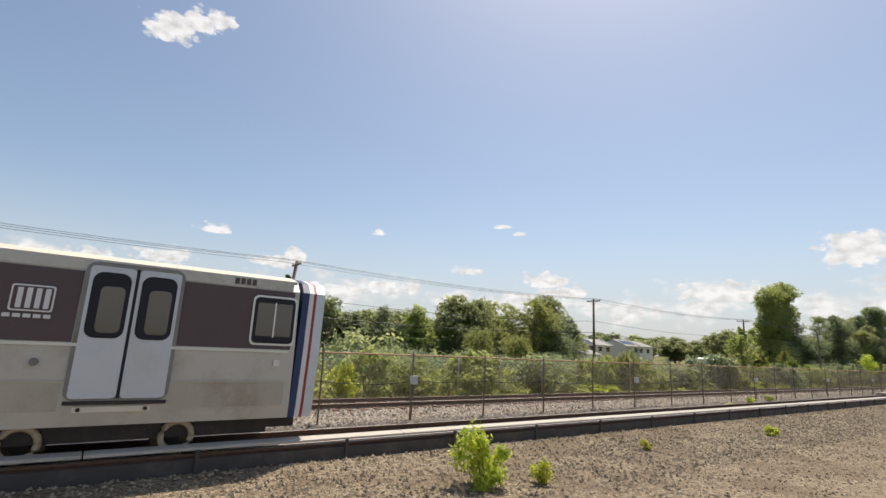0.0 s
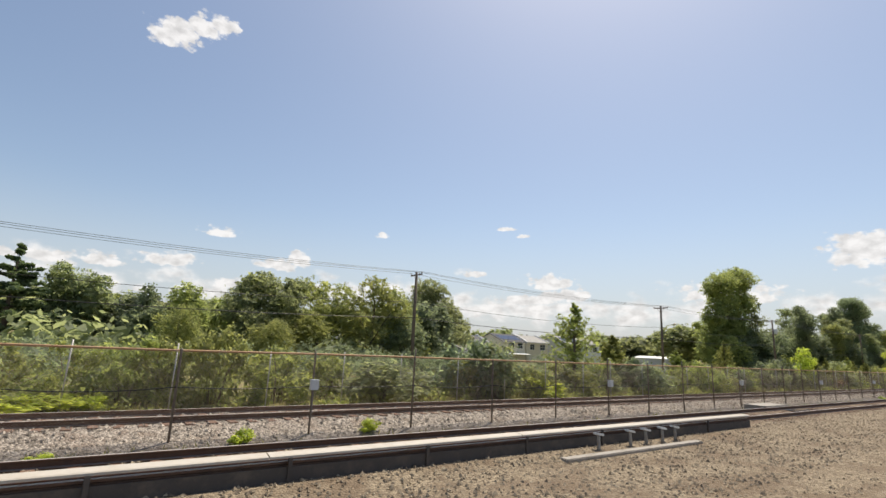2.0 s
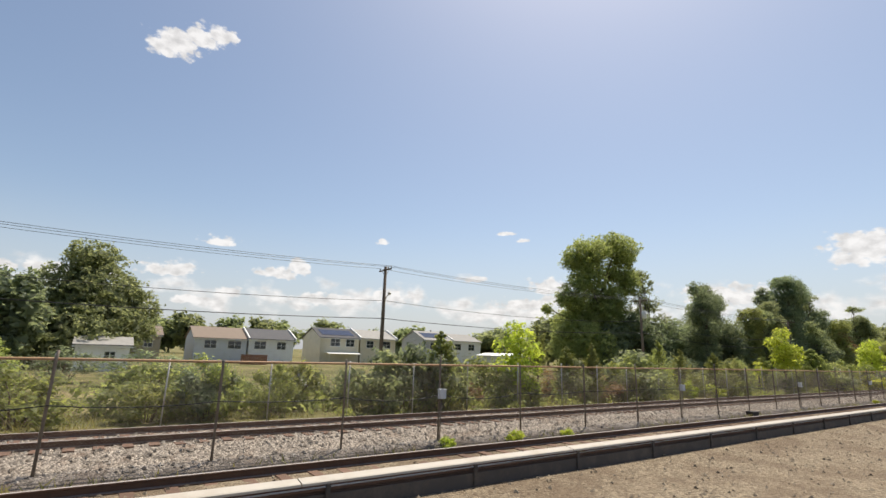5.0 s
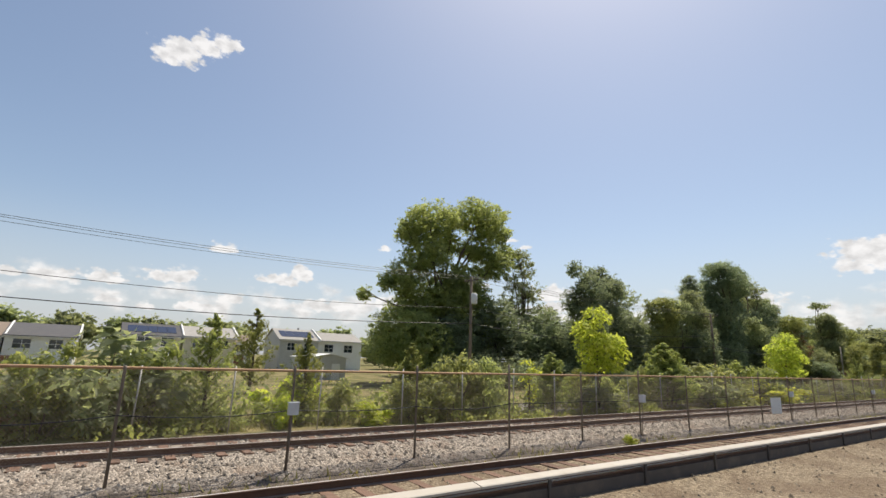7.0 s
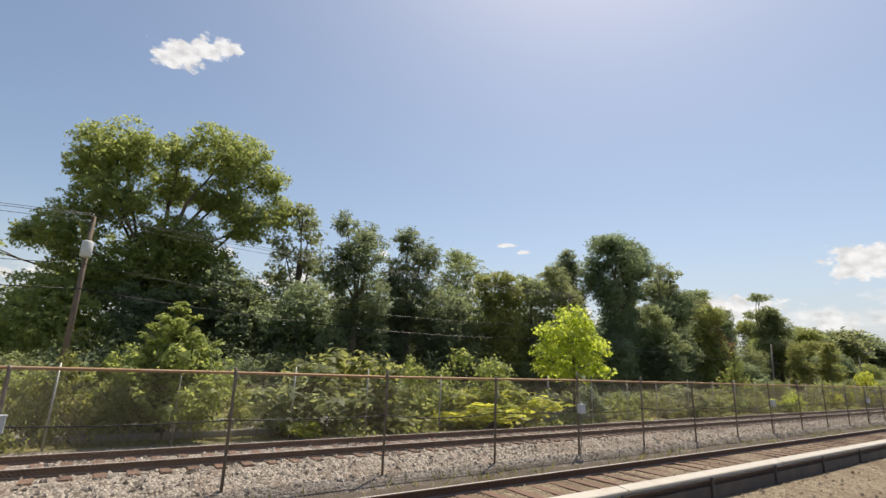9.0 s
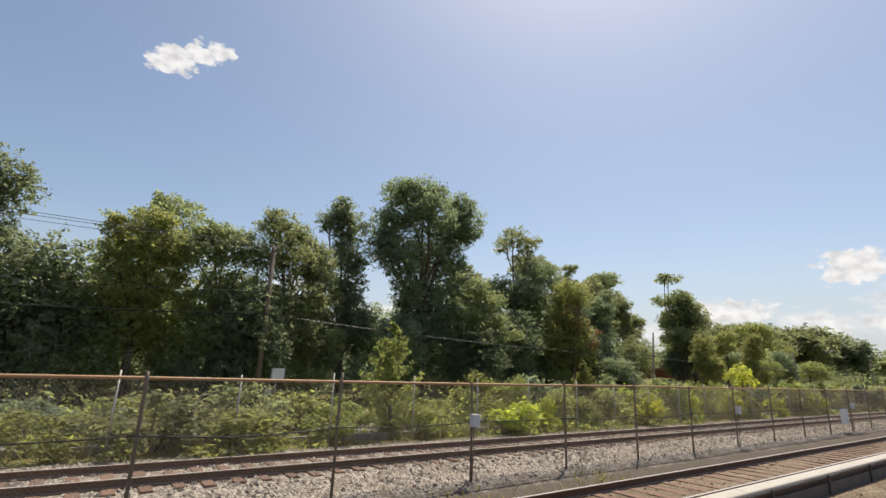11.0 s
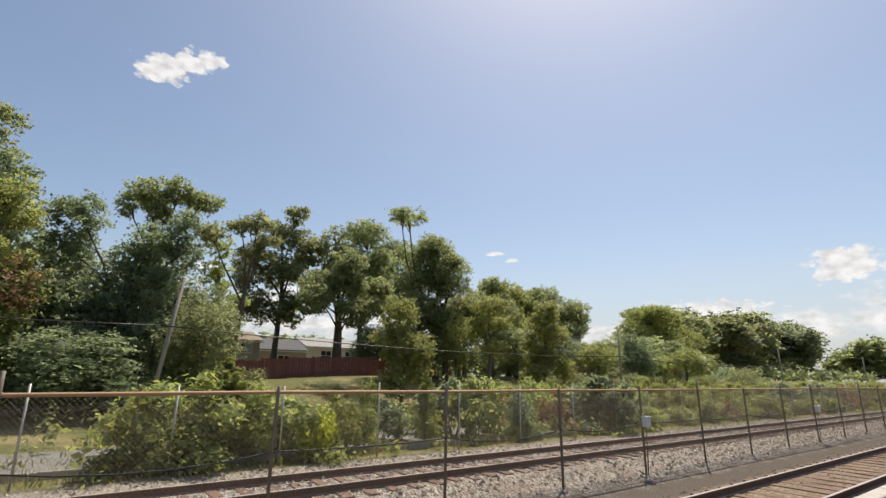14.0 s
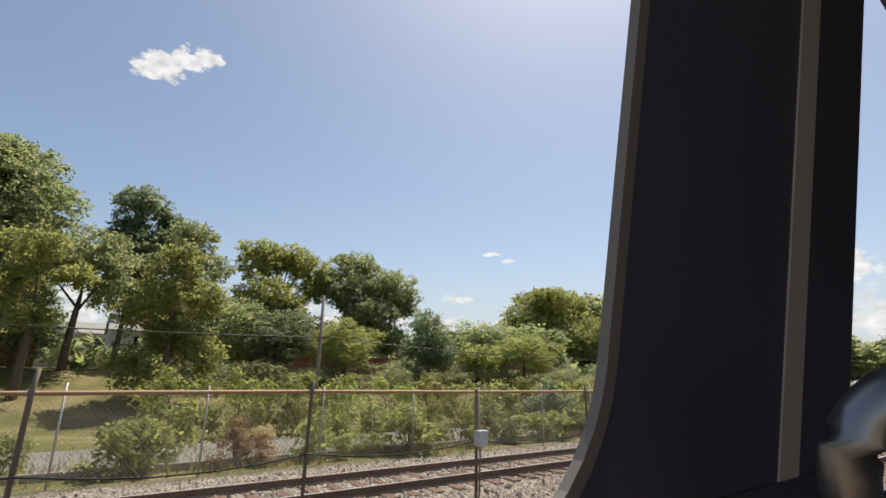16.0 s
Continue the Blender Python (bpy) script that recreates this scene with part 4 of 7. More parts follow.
def big_leaf_tree(label, x, y, lobes, per=6.5, size=0.27):
    """A young tree with large drooping leaves in loose tufts: lobes are (offset, height, half width, half height)."""
    rng = np.random.default_rng(int(x * 10))
    z0 = float(ground_z(x, y))
    t = thing("tree", label, "tree", "young trees along the fence", at=(x, y, z0))
    heads, verts = [], []
    for dx, z, rw, rh in lobes:
        head = np.array([dx, rng.uniform(-0.5, 0.5) * rw, z - z0])
        heads.append(tuple(head))
        n = int(4 * math.pi * rw * max(rw, rh) * per / size) + 10
        d = rng.normal(size=(n, 3))
        d /= np.linalg.norm(d, axis=1)[:, None]
        d[:, 2] = np.where(d[:, 2] < -0.75, -d[:, 2] * 0.6, d[:, 2])
        p = head + d * np.array([rw, rw, rh]) * (1.08 - np.abs(rng.normal(0, 0.36, n)))[:, None]
        out = d * np.array([1, 1, 0]) + rng.normal(size=(n, 3)) * np.array([0.5, 0.5, 0.1])
        out /= np.linalg.norm(out, axis=1)[:, None] + 1e-6
        along = out * rng.uniform(0.5, 1.0, n)[:, None] - np.array([0, 0, 1]) * rng.uniform(0.1, 1.0, n)[:, None]
        along /= np.linalg.norm(along, axis=1)[:, None]
        side = np.cross(along, np.array([0, 0, 1.0]) + rng.normal(size=(n, 3)) * 0.35)
        side /= np.linalg.norm(side, axis=1)[:, None] + 1e-6
        up = np.cross(side, along)
        k = (size * rng.uniform(0.55, 1.2, n))[:, None]
        fold = up * k * 0.10
        verts.append(np.stack([p, p + along * k * 0.35 + side * k * 0.40 + fold, p + along * k, p + along * k * 0.35 - side * k * 0.40 + fold], 1).reshape(-1, 3))
    low, high = min(h[2] for h in heads), max(h[2] for h in heads)
    part("trunk", limb_tubes(rng, (0, 0, -0.3), (0.25, 0.9), heads, 0.075, max(high * 0.75, low), (np.mean([h[0] for h in heads]) * 0.5, 0)), M_BARK, t)
    v = np.concatenate(verts)
    q = np.arange(len(v)).reshape(-1, 4)
    crown = new("crown", np_mesh("crown", v, np.concatenate([q[:, [0, 1, 2]], q[:, [0, 2, 3]]]), L_LIME))
    crown.parent = t
    return t


STOCK = {
    "oak2": broadleaf(22, L_OAK, "green tree with a lumpy crown of leaves", 10, 0.165, (3.2, 3.2, 4.2), 5.5, low=-0.92),
    "dark": broadleaf(23, L_DARK, "dense dark green tree with a rounded crown", 11, 0.165, (3.3, 3.3, 3.8), 5.8, 0.44, inner=1.2),
    "dark2": broadleaf(24, L_DARK, "dark leafy tree thick down to the ground", 10, 0.17, (3.2, 3.2, 4.6), 5.0, 0.44, low=-0.9, inner=1.2),
    "light": broadleaf(25, L_LIGHT, "light green tree with loose foliage", 9, 0.165, (3.2, 3.2, 4.2), 5.4, 0.42, low=-0.85, inner=0.6),
    "pine": conifer(31, L_PINE, "dark green pine with layered branches", 10, 3.4, 16, 0.0, 40, 0.34),
    "cedar": conifer(32, L_CEDAR, "olive-green cedar with feathery foliage", 10, 3.2, 22, -1.6, 32, 0.26, flat=1.0),
    "spire": conifer(33, L_CEDAR, "olive conifer with open rising branches and a ragged tip", 10, 3.4, 18, -1.8, 13, 0.30, flat=0.9),
    "oak_far": broadleaf(51, L_OAK, "tall broad green tree standing further off", 10, 0.33),
    "oak2_far": broadleaf(52, L_OAK, "tall lumpy green tree standing further off", 9, 0.33, (3.2, 3.2, 3.9), 5.8),
    "dark_far": broadleaf(53, L_DARK, "dense dark green tree standing further off", 11, 0.33, (3.3, 3.3, 3.8), 5.8, 0.44),
    "dark2_far": broadleaf(54, L_DARK, "dark leafy tree standing further off", 10, 0.34, (3.2, 3.2, 4.6), 5.0, 0.44, low=-0.9),
    "light_far": broadleaf(55, L_LIGHT, "light green tree standing further off", 9, 0.33, (3.2, 3.2, 4.2), 5.4, 0.42, low=-0.85),
    "far": broadleaf(34, L_OAK, "distant green tree in a belt of woods", 8, 0.45, (3.4, 3.4, 4.4), 5.0, 0.44, low=-0.9),
}
USED = set()


def extent(ob, part_name):
    """Height and breadth of a plant's leaves as built."""
    me = next(c for c in ob.children if c.name.startswith(part_name)).data
    co = np.empty(len(me.vertices) * 3, dtype=np.float32)
    me.vertices.foreach_get("co", co)
    co = co.reshape(-1, 3)
    return float(np.percentile(co[:, 2], 99.7)), 2 * float(np.percentile(np.hypot(co[:, 0], co[:, 1]), 97))


DIMS = {k: extent(ob, "crown") for k, ob in STOCK.items()}


def plant(kind, x, y, top, width, turn=None, group="trees behind the track"):
    """Stand a tree of that kind on the ground so that it reaches to height top and is that wide."""
    if y > 62 and kind + "_far" in STOCK or kind == "oak":
        kind += "_far"
    z = float(ground_z(x, y))
    src = STOCK[kind]
    s = 0.97 * (top - z) / DIMS[kind][0]
    w = 0.92 * width / DIMS[kind][1]
    turn = (x * 57.3 + y * 131.7) % 360 if turn is None else turn
    if kind in USED:
        k = src.scale
        ob = copy_thing(src, pose(x, y, z, 0, 0, turn) @ Matrix.Diagonal((w / k.x, w / k.y, s / k.z, 1)))
    else:
        ob = src
        ob.matrix_basis = pose(x, y, z, 0, 0, turn) @ Matrix.Diagonal((w, w, s, 1))
        USED.add(kind)
    ob["group"] = group


# style of the crown: sprays a square metre, leaves a spray, spread, inner leaves a square metre, twigs a lobe
STYLES = {"full": (3.5, 13, 0.31, 1.5, 1), "limb": (3.7, 12, 0.32, 0.9, 3), "airy": (2.6, 12, 0.27, 0.25, 3)}


def crown_tree(label, leaf, style, x, y, lobes, climber=False):
    """A tree whose crown is a few lobes (offset along x, height, half width, half height), borne on forking limbs."""
    density, count, spread, inner, twigs = STYLES[style]
    z0 = float(ground_z(x, y))
    rng = np.random.default_rng(int(x * 10 + y * 7))
    t = thing("tree", label, "tree", "trees behind the track", at=(x, y, z0))
    top = max(z + h for _, z, _, h in lobes) - z0
    fork = 0.42 * (min(z for _, z, _, _ in lobes) - z0) + 0.10 * top
    r0 = 0.10 + 0.013 * top
    bm = bmesh.new()
    crook = rng.uniform(-0.25, 0.25, 2)
    knee, head = Vector((crook[0], crook[1], fork)), Vector((crook[0] * 2, crook[1] * 2, max(fork + 0.5, (0.7 if style == "airy" else 0.55) * top)))
    tube(bm, [(0, 0, -0.4), (crook[0] * 0.3, crook[1] * 0.3, fork * 0.5), knee, head], [r0 * 1.25, r0, r0 * 0.85, r0 * 0.4], 8)
    leaves, climbers = [], []
    if style == "full" and top > 7 and not (244 < x < 282 and y > 43.5):
        # low boughs that fill the crown down towards the ground
        reach = max(abs(dx) + w for dx, _, w, _ in lobes)
        lobes = lobes + [(f * reach * 0.5, z0 + (0.20 + 0.10 * k) * top, max(1.3, 0.42 * reach), 0.15 * top) for k, f in enumerate((-1.0, 1.0, 0.0))]
    for i, (dx, z, w, h) in enumerate(lobes):
        dy = rng.uniform(-0.55, 0.55) * w
        c = Vector((dx, dy, z - z0))
        s = knee.lerp(head, rng.uniform(0.0, 0.8)) if c.z > head.z else knee.lerp(head, 0.25 * rng.uniform())
        if c.z < s.z + 0.4:
            s = Vector((crook[0], crook[1], max(0.5, c.z * 0.6)))
        bend = s.lerp(c, 0.5) + Vector((rng.uniform(-0.22, 0.08) * (c.x - s.x), rng.uniform(-0.1, 0.1) * (c.z - s.z), 0.10 * abs(c.x - s.x)))
        rl = r0 * min(0.6, 0.26 + 0.07 * w)
        tube(bm, [s, bend, c], [rl, rl * 0.7, rl * 0.35], 6)
        for _ in range(twigs):
            d = Vector(rng.normal(size=3)).normalized()
            e = c + Vector((d.x * w, d.y * w, abs(d.z) * h)) * 0.85
            tube(bm, [bend.lerp(c, 0.6), c.lerp(e, 0.5) + Vector((0, 0, 0.1)), e], [rl * 0.4, rl * 0.25, rl * 0.08], 4)
        size = min(0.38, max(0.25, 0.0054 * y))
        density = STYLES[style][0] * (0.27 / size) ** 1.6
        leaves.append(lobe_leaves(rng, c, (w * (0.94 if style == "full" else 0.86), w * 0.98, h * (0.94 if style == "full" else 0.86)), density * (0.8 if style == "full" else 0.62), count, spread, size, inner))
        for k in range(7 if w > 1.3 else 4):
            d = Vector(rng.normal(size=3)).normalized()
            q = rng.uniform(0.26, 0.42) if style == "full" else rng.uniform(0.30, 0.50)
            off = Vector((d.x * w, d.y * w * 1.05, d.z * h)) * rng.uniform(0.62, 0.84)
            leaves.append(lobe_leaves(rng, c + off, (w * q, w * q, min(w, h) * q * 0.85), density * 0.72, count, spread * 0.85, size * 0.92, 0))
        if climber and i in (2, 3):
            climbers.append(lobe_leaves(rng, c + Vector((0.4, -0.6 * w, 0.2)), (w * 0.6, w * 0.6, h * 0.7), 3.0, 10, 0.26, 0.24, 0))
    part("trunk", bm, M_BARK, t)
    for name, groups, m, lab in (("crown", leaves, leaf, ""), ("climber", climbers, L_DRY, "reddish brown climbing vine")):
        if not groups:
            continue
        v = np.concatenate(groups)
        ob = new(name, np_mesh(name, v, np.arange(len(v)).reshape(-1, 3), m))
        ob.parent = t
        if lab:
            ob["label"] = lab
    return t


# ---- trees that stand out, along the ride ----
crown_tree("broad green tree with a low spreading crown", L_OAK, "full", 30.5, 80.0, [(-1.3, 7.7, 2.6, 3.3), (0.2, 6.7, 3.2, 3.8), (2.1, 6.5, 2.4, 3.7), (-0.6, 2.6, 4.5, 3.5)])
crown_tree("small dark tree with a pointed crown", L_DARK, "full", 38.0, 69.0, [(0.0, 6.2, 1.3, 1.9), (-0.0, 3.7, 2.6, 2.1)])
crown_tree("light green tree with a rounded crown", L_LIGHT, "full", 42.1, 65.0, [(-0.5, 6.5, 2.0, 2.0), (0.7, 4.3, 3.0, 2.6), (-0.5, 2.6, 3.2, 2.3)])
crown_tree("broad full green tree with a lumpy top", L_OAK, "full", 50.3, 64.5, [(-0.7, 9.3, 2.7, 2.0), (-2.4, 6.4, 2.9, 2.8), (1.8, 6.7, 3.4, 3.3), (3.7, 9.0, 1.8, 1.6), (-0.7, 3.7, 4.0, 2.8)])
crown_tree("light green tree with feathery upright branches", L_LIGHT, "airy", 58.3, 66.0, [(-0.6, 9.5, 2.4, 2.2), (-1.8, 5.7, 3.3, 3.8), (2.2, 6.8, 3.1, 4.0)])
crown_tree("light green tree with loose feathery foliage", L_LIGHT, "airy", 64.1, 61.0, [(-0.6, 9.9, 2.1, 1.9), (-1.6, 6.0, 3.4, 3.4), (2.7, 7.1, 2.8, 3.5), (-0.4, 2.3, 4.5, 3.0)])
crown_tree("thin light green tree beside the utility pole", L_LIGHT, "airy", 69.8, 62.0, [(-2.4, 8.1, 2.3, 2.8), (0.6, 6.6, 2.0, 2.5), (1.3, 2.8, 3.4, 2.8)])
crown_tree("tall rounded green tree standing by itself", L_OAK, "full", 82.9, 73.5, [(-0.1, 11.9, 3.6, 2.9), (0.7, 7.9, 4.6, 4.1), (-2.9, 7.6, 3.5, 4.5), (4.0, 6.6, 3.7, 3.6), (-0.8, 2.8, 6.0, 3.9)])
crown_tree("great spreading tree with two high lobes and open limbs", L_LIGHT, "full", 155.8, 57.0, [(-4.1, 20.4, 3.8, 2.7), (4.7, 22.4, 4.1, 3.0), (9.1, 21.2, 2.1, 1.9), (-6.2, 18.6, 2.2, 2.0), (-4.2, 15.7, 3.5, 2.6), (-7.1, 12.4, 2.8, 2.8), (-9.5, 11.5, 1.2, 1.3), (-11.7, 10.1, 0.9, 1.0), (7.3, 15.8, 2.9, 2.3), (10.9, 17.8, 2.3, 2.0), (-5.0, 8.3, 4.0, 2.7), (-0.7, 9.9, 3.1, 2.9), (-8.8, 5.8, 1.3, 1.7), (5.0, 18.1, 3.0, 2.0), (0.3, 18.5, 2.8, 2.1), (0.5, 21.8, 2.0, 1.7), (1.5, 13.2, 3.2, 2.4), (4.6, 11.2, 2.8, 2.5)])
crown_tree("slender airy tree with tufted branches", L_OAK, "airy", 169.4, 56.0, [(-0.4, 18.3, 1.5, 1.4), (0.7, 16.3, 1.9, 1.6), (-2.2, 14.0, 1.6, 1.5), (1.0, 12.9, 2.2, 2.1), (-1.8, 11.4, 1.8, 2.3), (0.6, 8.1, 3.8, 2.9)])
crown_tree("dark green tree with two rounded heads", L_DARK, "full", 171.5, 46.0, [(-1.2, 15.0, 1.2, 1.3), (1.3, 14.3, 1.2, 1.4), (0.0, 12.4, 2.3, 2.1), (-2.0, 10.3, 1.9, 2.2), (0.9, 8.4, 2.9, 3.1)])
crown_tree("dark green tree with a knob-shaped top", L_DARK, "full", 179.4, 49.0, [(-0.7, 15.6, 1.5, 1.4), (1.0, 13.4, 2.2, 2.3), (-1.8, 11.4, 1.7, 2.3), (0.2, 8.5, 4.0, 3.5)])
crown_tree("light green tree at the edge of the wood", L_LIGHT, "full", 189.4, 46.0, [(-2.4, 11.6, 1.0, 1.0), (0.1, 12.1, 1.6, 1.1), (-1.4, 10.2, 1.6, 1.5), (0.9, 10.3, 1.8, 1.7), (-1.5, 7.9, 1.3, 2.1), (1.0, 6.9, 2.3, 3.0)])
crown_tree("green tree with a thin flat top", L_OAK, "airy", 190.2, 56.0, [(1.7, 16.4, 2.8, 1.4), (1.0, 13.7, 4.0, 2.2), (-1.1, 9.5, 4.3, 3.2)])
crown_tree("green tree with ragged twigs at its top", L_OAK, "full", 194.5, 46.0, [(-1.2, 12.0, 1.5, 1.2), (-2.5, 10.3, 1.6, 1.6), (-0.2, 11.1, 1.7, 1.7), (-0.8, 7.6, 2.4, 2.8), (1.8, 11.1, 1.6, 1.6), (2.4, 8.4, 2.0, 2.0)])
crown_tree("full green tree with sloping shoulders", L_OAK, "full", 200.4, 47.0, [(-1.8, 13.7, 2.0, 1.3), (0.6, 13.0, 1.7, 1.4), (-1.1, 11.0, 2.4, 2.1), (1.6, 10.6, 1.5, 2.1), (-0.2, 7.1, 3.2, 2.7), (3.2, 7.8, 1.6, 2.6), (-3.5, 6.0, 2.2, 2.1), (2.2, 10.8, 1.6, 2.4)])
crown_tree("dark narrow tree like a tall column", L_DARK, "full", 206.5, 49.0, [(-0.8, 17.8, 1.4, 1.2), (-2.1, 16.1, 1.3, 1.3), (0.3, 16.1, 2.0, 1.9), (0.2, 13.1, 2.1, 1.9), (0.0, 9.9, 2.2, 2.5), (0.6, 6.6, 2.2, 2.3)])
crown_tree("tall dense dark tree with a high round dome", L_DARK, "full", 214.9, 48.0, [(-3.2, 20.5, 2.5, 1.6), (0.8, 21.0, 2.1, 1.7), (4.0, 20.1, 1.9, 1.8), (-0.7, 18.0, 3.3, 2.4), (-4.0, 16.7, 2.3, 2.6), (4.2, 17.4, 2.3, 2.2), (0.7, 14.5, 3.4, 2.4), (-3.7, 13.2, 2.1, 2.8), (3.8, 14.0, 1.6, 1.8), (-2.1, 10.5, 1.9, 2.8), (2.2, 10.1, 2.6, 2.9), (0.1, 6.3, 3.0, 2.2), (-1.1, 20.9, 2.4, 1.7), (4.6, 18.6, 2.5, 2.6), (-4.8, 14.4, 1.8, 2.4)])
crown_tree("low green tree under the tall dome tree", L_OAK, "full", 221.4, 46.0, [(-0.6, 11.2, 1.7, 1.1), (1.0, 9.6, 1.7, 1.5), (-1.2, 8.0, 2.3, 1.9), (0.8, 6.4, 2.4, 2.0)])
crown_tree("green tree with a stepped uneven crown", L_OAK, "full", 226.8, 54.0, [(-1.7, 15.2, 1.4, 0.9), (-2.5, 13.3, 2.0, 1.7), (-0.4, 14.1, 1.2, 0.9), (-1.5, 11.3, 2.4, 2.2), (2.4, 11.4, 1.8, 2.3), (-1.7, 7.8, 3.2, 2.3), (3.7, 8.0, 2.3, 2.5)])
crown_tree("dark dense tree hung with climbers", L_DARK, "full", 230.8, 49.5, [(1.8, 14.6, 2.7, 1.9), (-1.2, 12.0, 3.2, 2.4), (-3.6, 12.2, 2.0, 1.8), (2.6, 10.9, 3.1, 3.1), (-1.6, 7.7, 3.4, 2.3)])
crown_tree("thin tall tree with open tufts on bare branches", L_OAK, "airy", 231.0, 50.0, [(-1.0, 19.7, 2.5, 1.3), (-2.7, 17.9, 1.2, 0.9), (1.1, 18.7, 1.7, 1.3), (1.2, 16.7, 2.1, 1.3)])
crown_tree("light green tree overgrown with reddish vines", L_LIGHT, "full", 233.6, 44.0, [(-0.5, 11.9, 2.0, 1.7), (1.2, 11.7, 1.5, 1.6), (-0.9, 8.6, 2.3, 2.2), (1.7, 6.5, 2.1, 2.6), (-1.7, 5.8, 2.0, 1.9)], climber=True)
crown_tree("dark leafy tree thick down to the ground", L_DARK, "full", 240.8, 47.0, [(-3.0, 12.4, 1.6, 1.6), (-3.4, 10.2, 1.7, 1.7), (1.6, 11.1, 1.8, 1.5), (0.3, 9.4, 1.6, 1.6), (1.8, 8.0, 1.7, 1.6), (-1.0, 6.8, 2.2, 1.9), (3.3, 12.9, 1.2, 1.2), (3.5, 10.8, 1.4, 1.5)])
crown_tree("flat-topped tree with bare limbs under an umbrella crown", L_OAK, "limb", 243.7, 59.0, [(-1.6, 19.0, 2.6, 1.3), (0.9, 19.7, 1.8, 1.2), (3.3, 19.1, 2.2, 1.0), (-3.1, 17.4, 1.0, 1.2), (-0.1, 17.0, 1.8, 0.9)])
crown_tree("open tree with layered flat boughs on bare limbs", L_OAK, "limb", 250.3, 54.0, [(-0.6, 15.8, 1.4, 0.8), (0.9, 16.5, 1.5, 0.9), (1.2, 13.5, 1.6, 0.9), (-3.0, 14.7, 1.4, 1.0), (2.0, 14.9, 1.4, 0.7)])
crown_tree("tall open tree with several bare trunks", L_OAK, "limb", 257.4, 65.0, [(1.0, 21.5, 1.6, 1.2), (-0.5, 18.8, 3.1, 1.8), (2.9, 17.1, 2.5, 2.3), (0.3, 14.7, 3.2, 2.5), (1.5, 9.9, 2.7, 2.1), (4.3, 12.7, 2.3, 2.2), (-3.1, 15.3, 2.2, 2.0), (-4.1, 12.8, 1.7, 2.0), (-2.7, 9.9, 2.2, 2.1), (-4.5, 9.1, 1.3, 1.5)])
crown_tree("light green leafy tree before the garden fence", L_LIGHT, "full", 260.5, 41.5, [(-0.2, 7.0, 1.6, 1.6), (-0.7, 5.0, 1.5, 1.4), (1.0, 4.5, 1.6, 1.3)])
crown_tree("open tree filling the gap between taller ones", L_OAK, "airy", 263.7, 62.0, [(-0.5, 19.0, 2.2, 1.8), (0.5, 15.5, 2.5, 2.2), (-1.2, 13.1, 2.1, 2.0), (3.9, 12.3, 2.9, 1.8), (-2.7, 10.2, 1.8, 1.4)])
crown_tree("slim light green tree at the edge of the wood", L_LIGHT, "airy", 249.2, 57.0, [(-0.6, 14.6, 1.5, 1.8), (-0.4, 11.2, 1.8, 2.1), (0.9, 8.6, 1.8, 1.8)])
crown_tree("broad leafy green tree inside the group", L_OAK, "full", 262.0, 57.0, [(0.1, 12.5, 2.4, 1.9), (-2.6, 11.8, 2.2, 1.9), (0.4, 14.7, 2.0, 1.5), (-3.7, 10.2, 1.8, 1.9), (3.7, 11.5, 2.4, 2.0), (1.0, 9.3, 2.4, 1.9)])
crown_tree("tall thin tree with flat wind-blown tufts", L_OAK, "airy", 267.6, 49.5, [(-2.3, 18.7, 2.3, 0.8), (-3.2, 19.0, 1.0, 0.6), (0.1, 15.4, 3.0, 1.1), (3.5, 14.2, 2.2, 0.8)])
crown_tree("green leafy tree under a taller thin one", L_OAK, "full", 268.2, 49.0, [(0.3, 15.1, 2.3, 2.0), (1.0, 13.2, 2.6, 1.9), (-1.0, 12.0, 2.3, 1.9), (-1.7, 9.1, 2.5, 1.8), (2.0, 12.2, 1.6, 1.4), (0.3, 7.4, 2.3, 1.8)])
crown_tree("wide tree with forking trunks before the garden fence", L_OAK, "limb", 268.3, 65.0, [(-0.1, 20.5, 3.5, 1.7), (-3.4, 16.9, 3.3, 1.9), (-0.8, 14.8, 3.8, 2.4), (2.1, 17.2, 3.3, 2.5), (2.0, 11.4, 2.6, 2.5)])
crown_tree("open tree with spreading limbs and layered leaves", L_OAK, "limb", 269.8, 48.0, [(-1.8, 15.2, 1.6, 1.2), (0.3, 13.9, 1.7, 1.4), (-0.2, 11.3, 2.1, 1.4), (2.6, 9.5, 1.8, 1.2), (-1.2, 8.1, 1.6, 1.3)])
crown_tree("light green tree with drooping lower boughs", L_LIGHT, "full", 272.1, 44.0, [(-0.4, 9.1, 1.8, 1.1), (-0.9, 7.3, 1.2, 1.0), (1.5, 7.6, 1.4, 0.7), (0.2, 5.1, 1.2, 1.1)])
crown_tree("open tree with thin spreading branches", L_OAK, "limb", 273.9, 50.0, [(0.3, 10.6, 2.6, 1.6), (-2.4, 8.8, 2.2, 1.4), (1.6, 8.6, 2.0, 1.7)])
crown_tree("light open tree between the yard trees", L_LIGHT, "airy", 277.0, 55.0, [(-0.4, 9.4, 2.1, 1.6), (1.6, 7.8, 2.3, 1.6), (-1.1, 7.9, 1.8, 1.3)])
crown_tree("dark green tree with a rounded top", L_DARK, "full", 278.8, 72.0, [(-0.8, 21.5, 2.8, 2.1), (2.1, 19.6, 1.7, 1.7), (-1.8, 18.2, 2.3, 2.3), (0.6, 16.0, 3.0, 2.3), (-2.1, 15.2, 2.1, 2.3), (2.5, 17.0, 2.5, 2.1)])
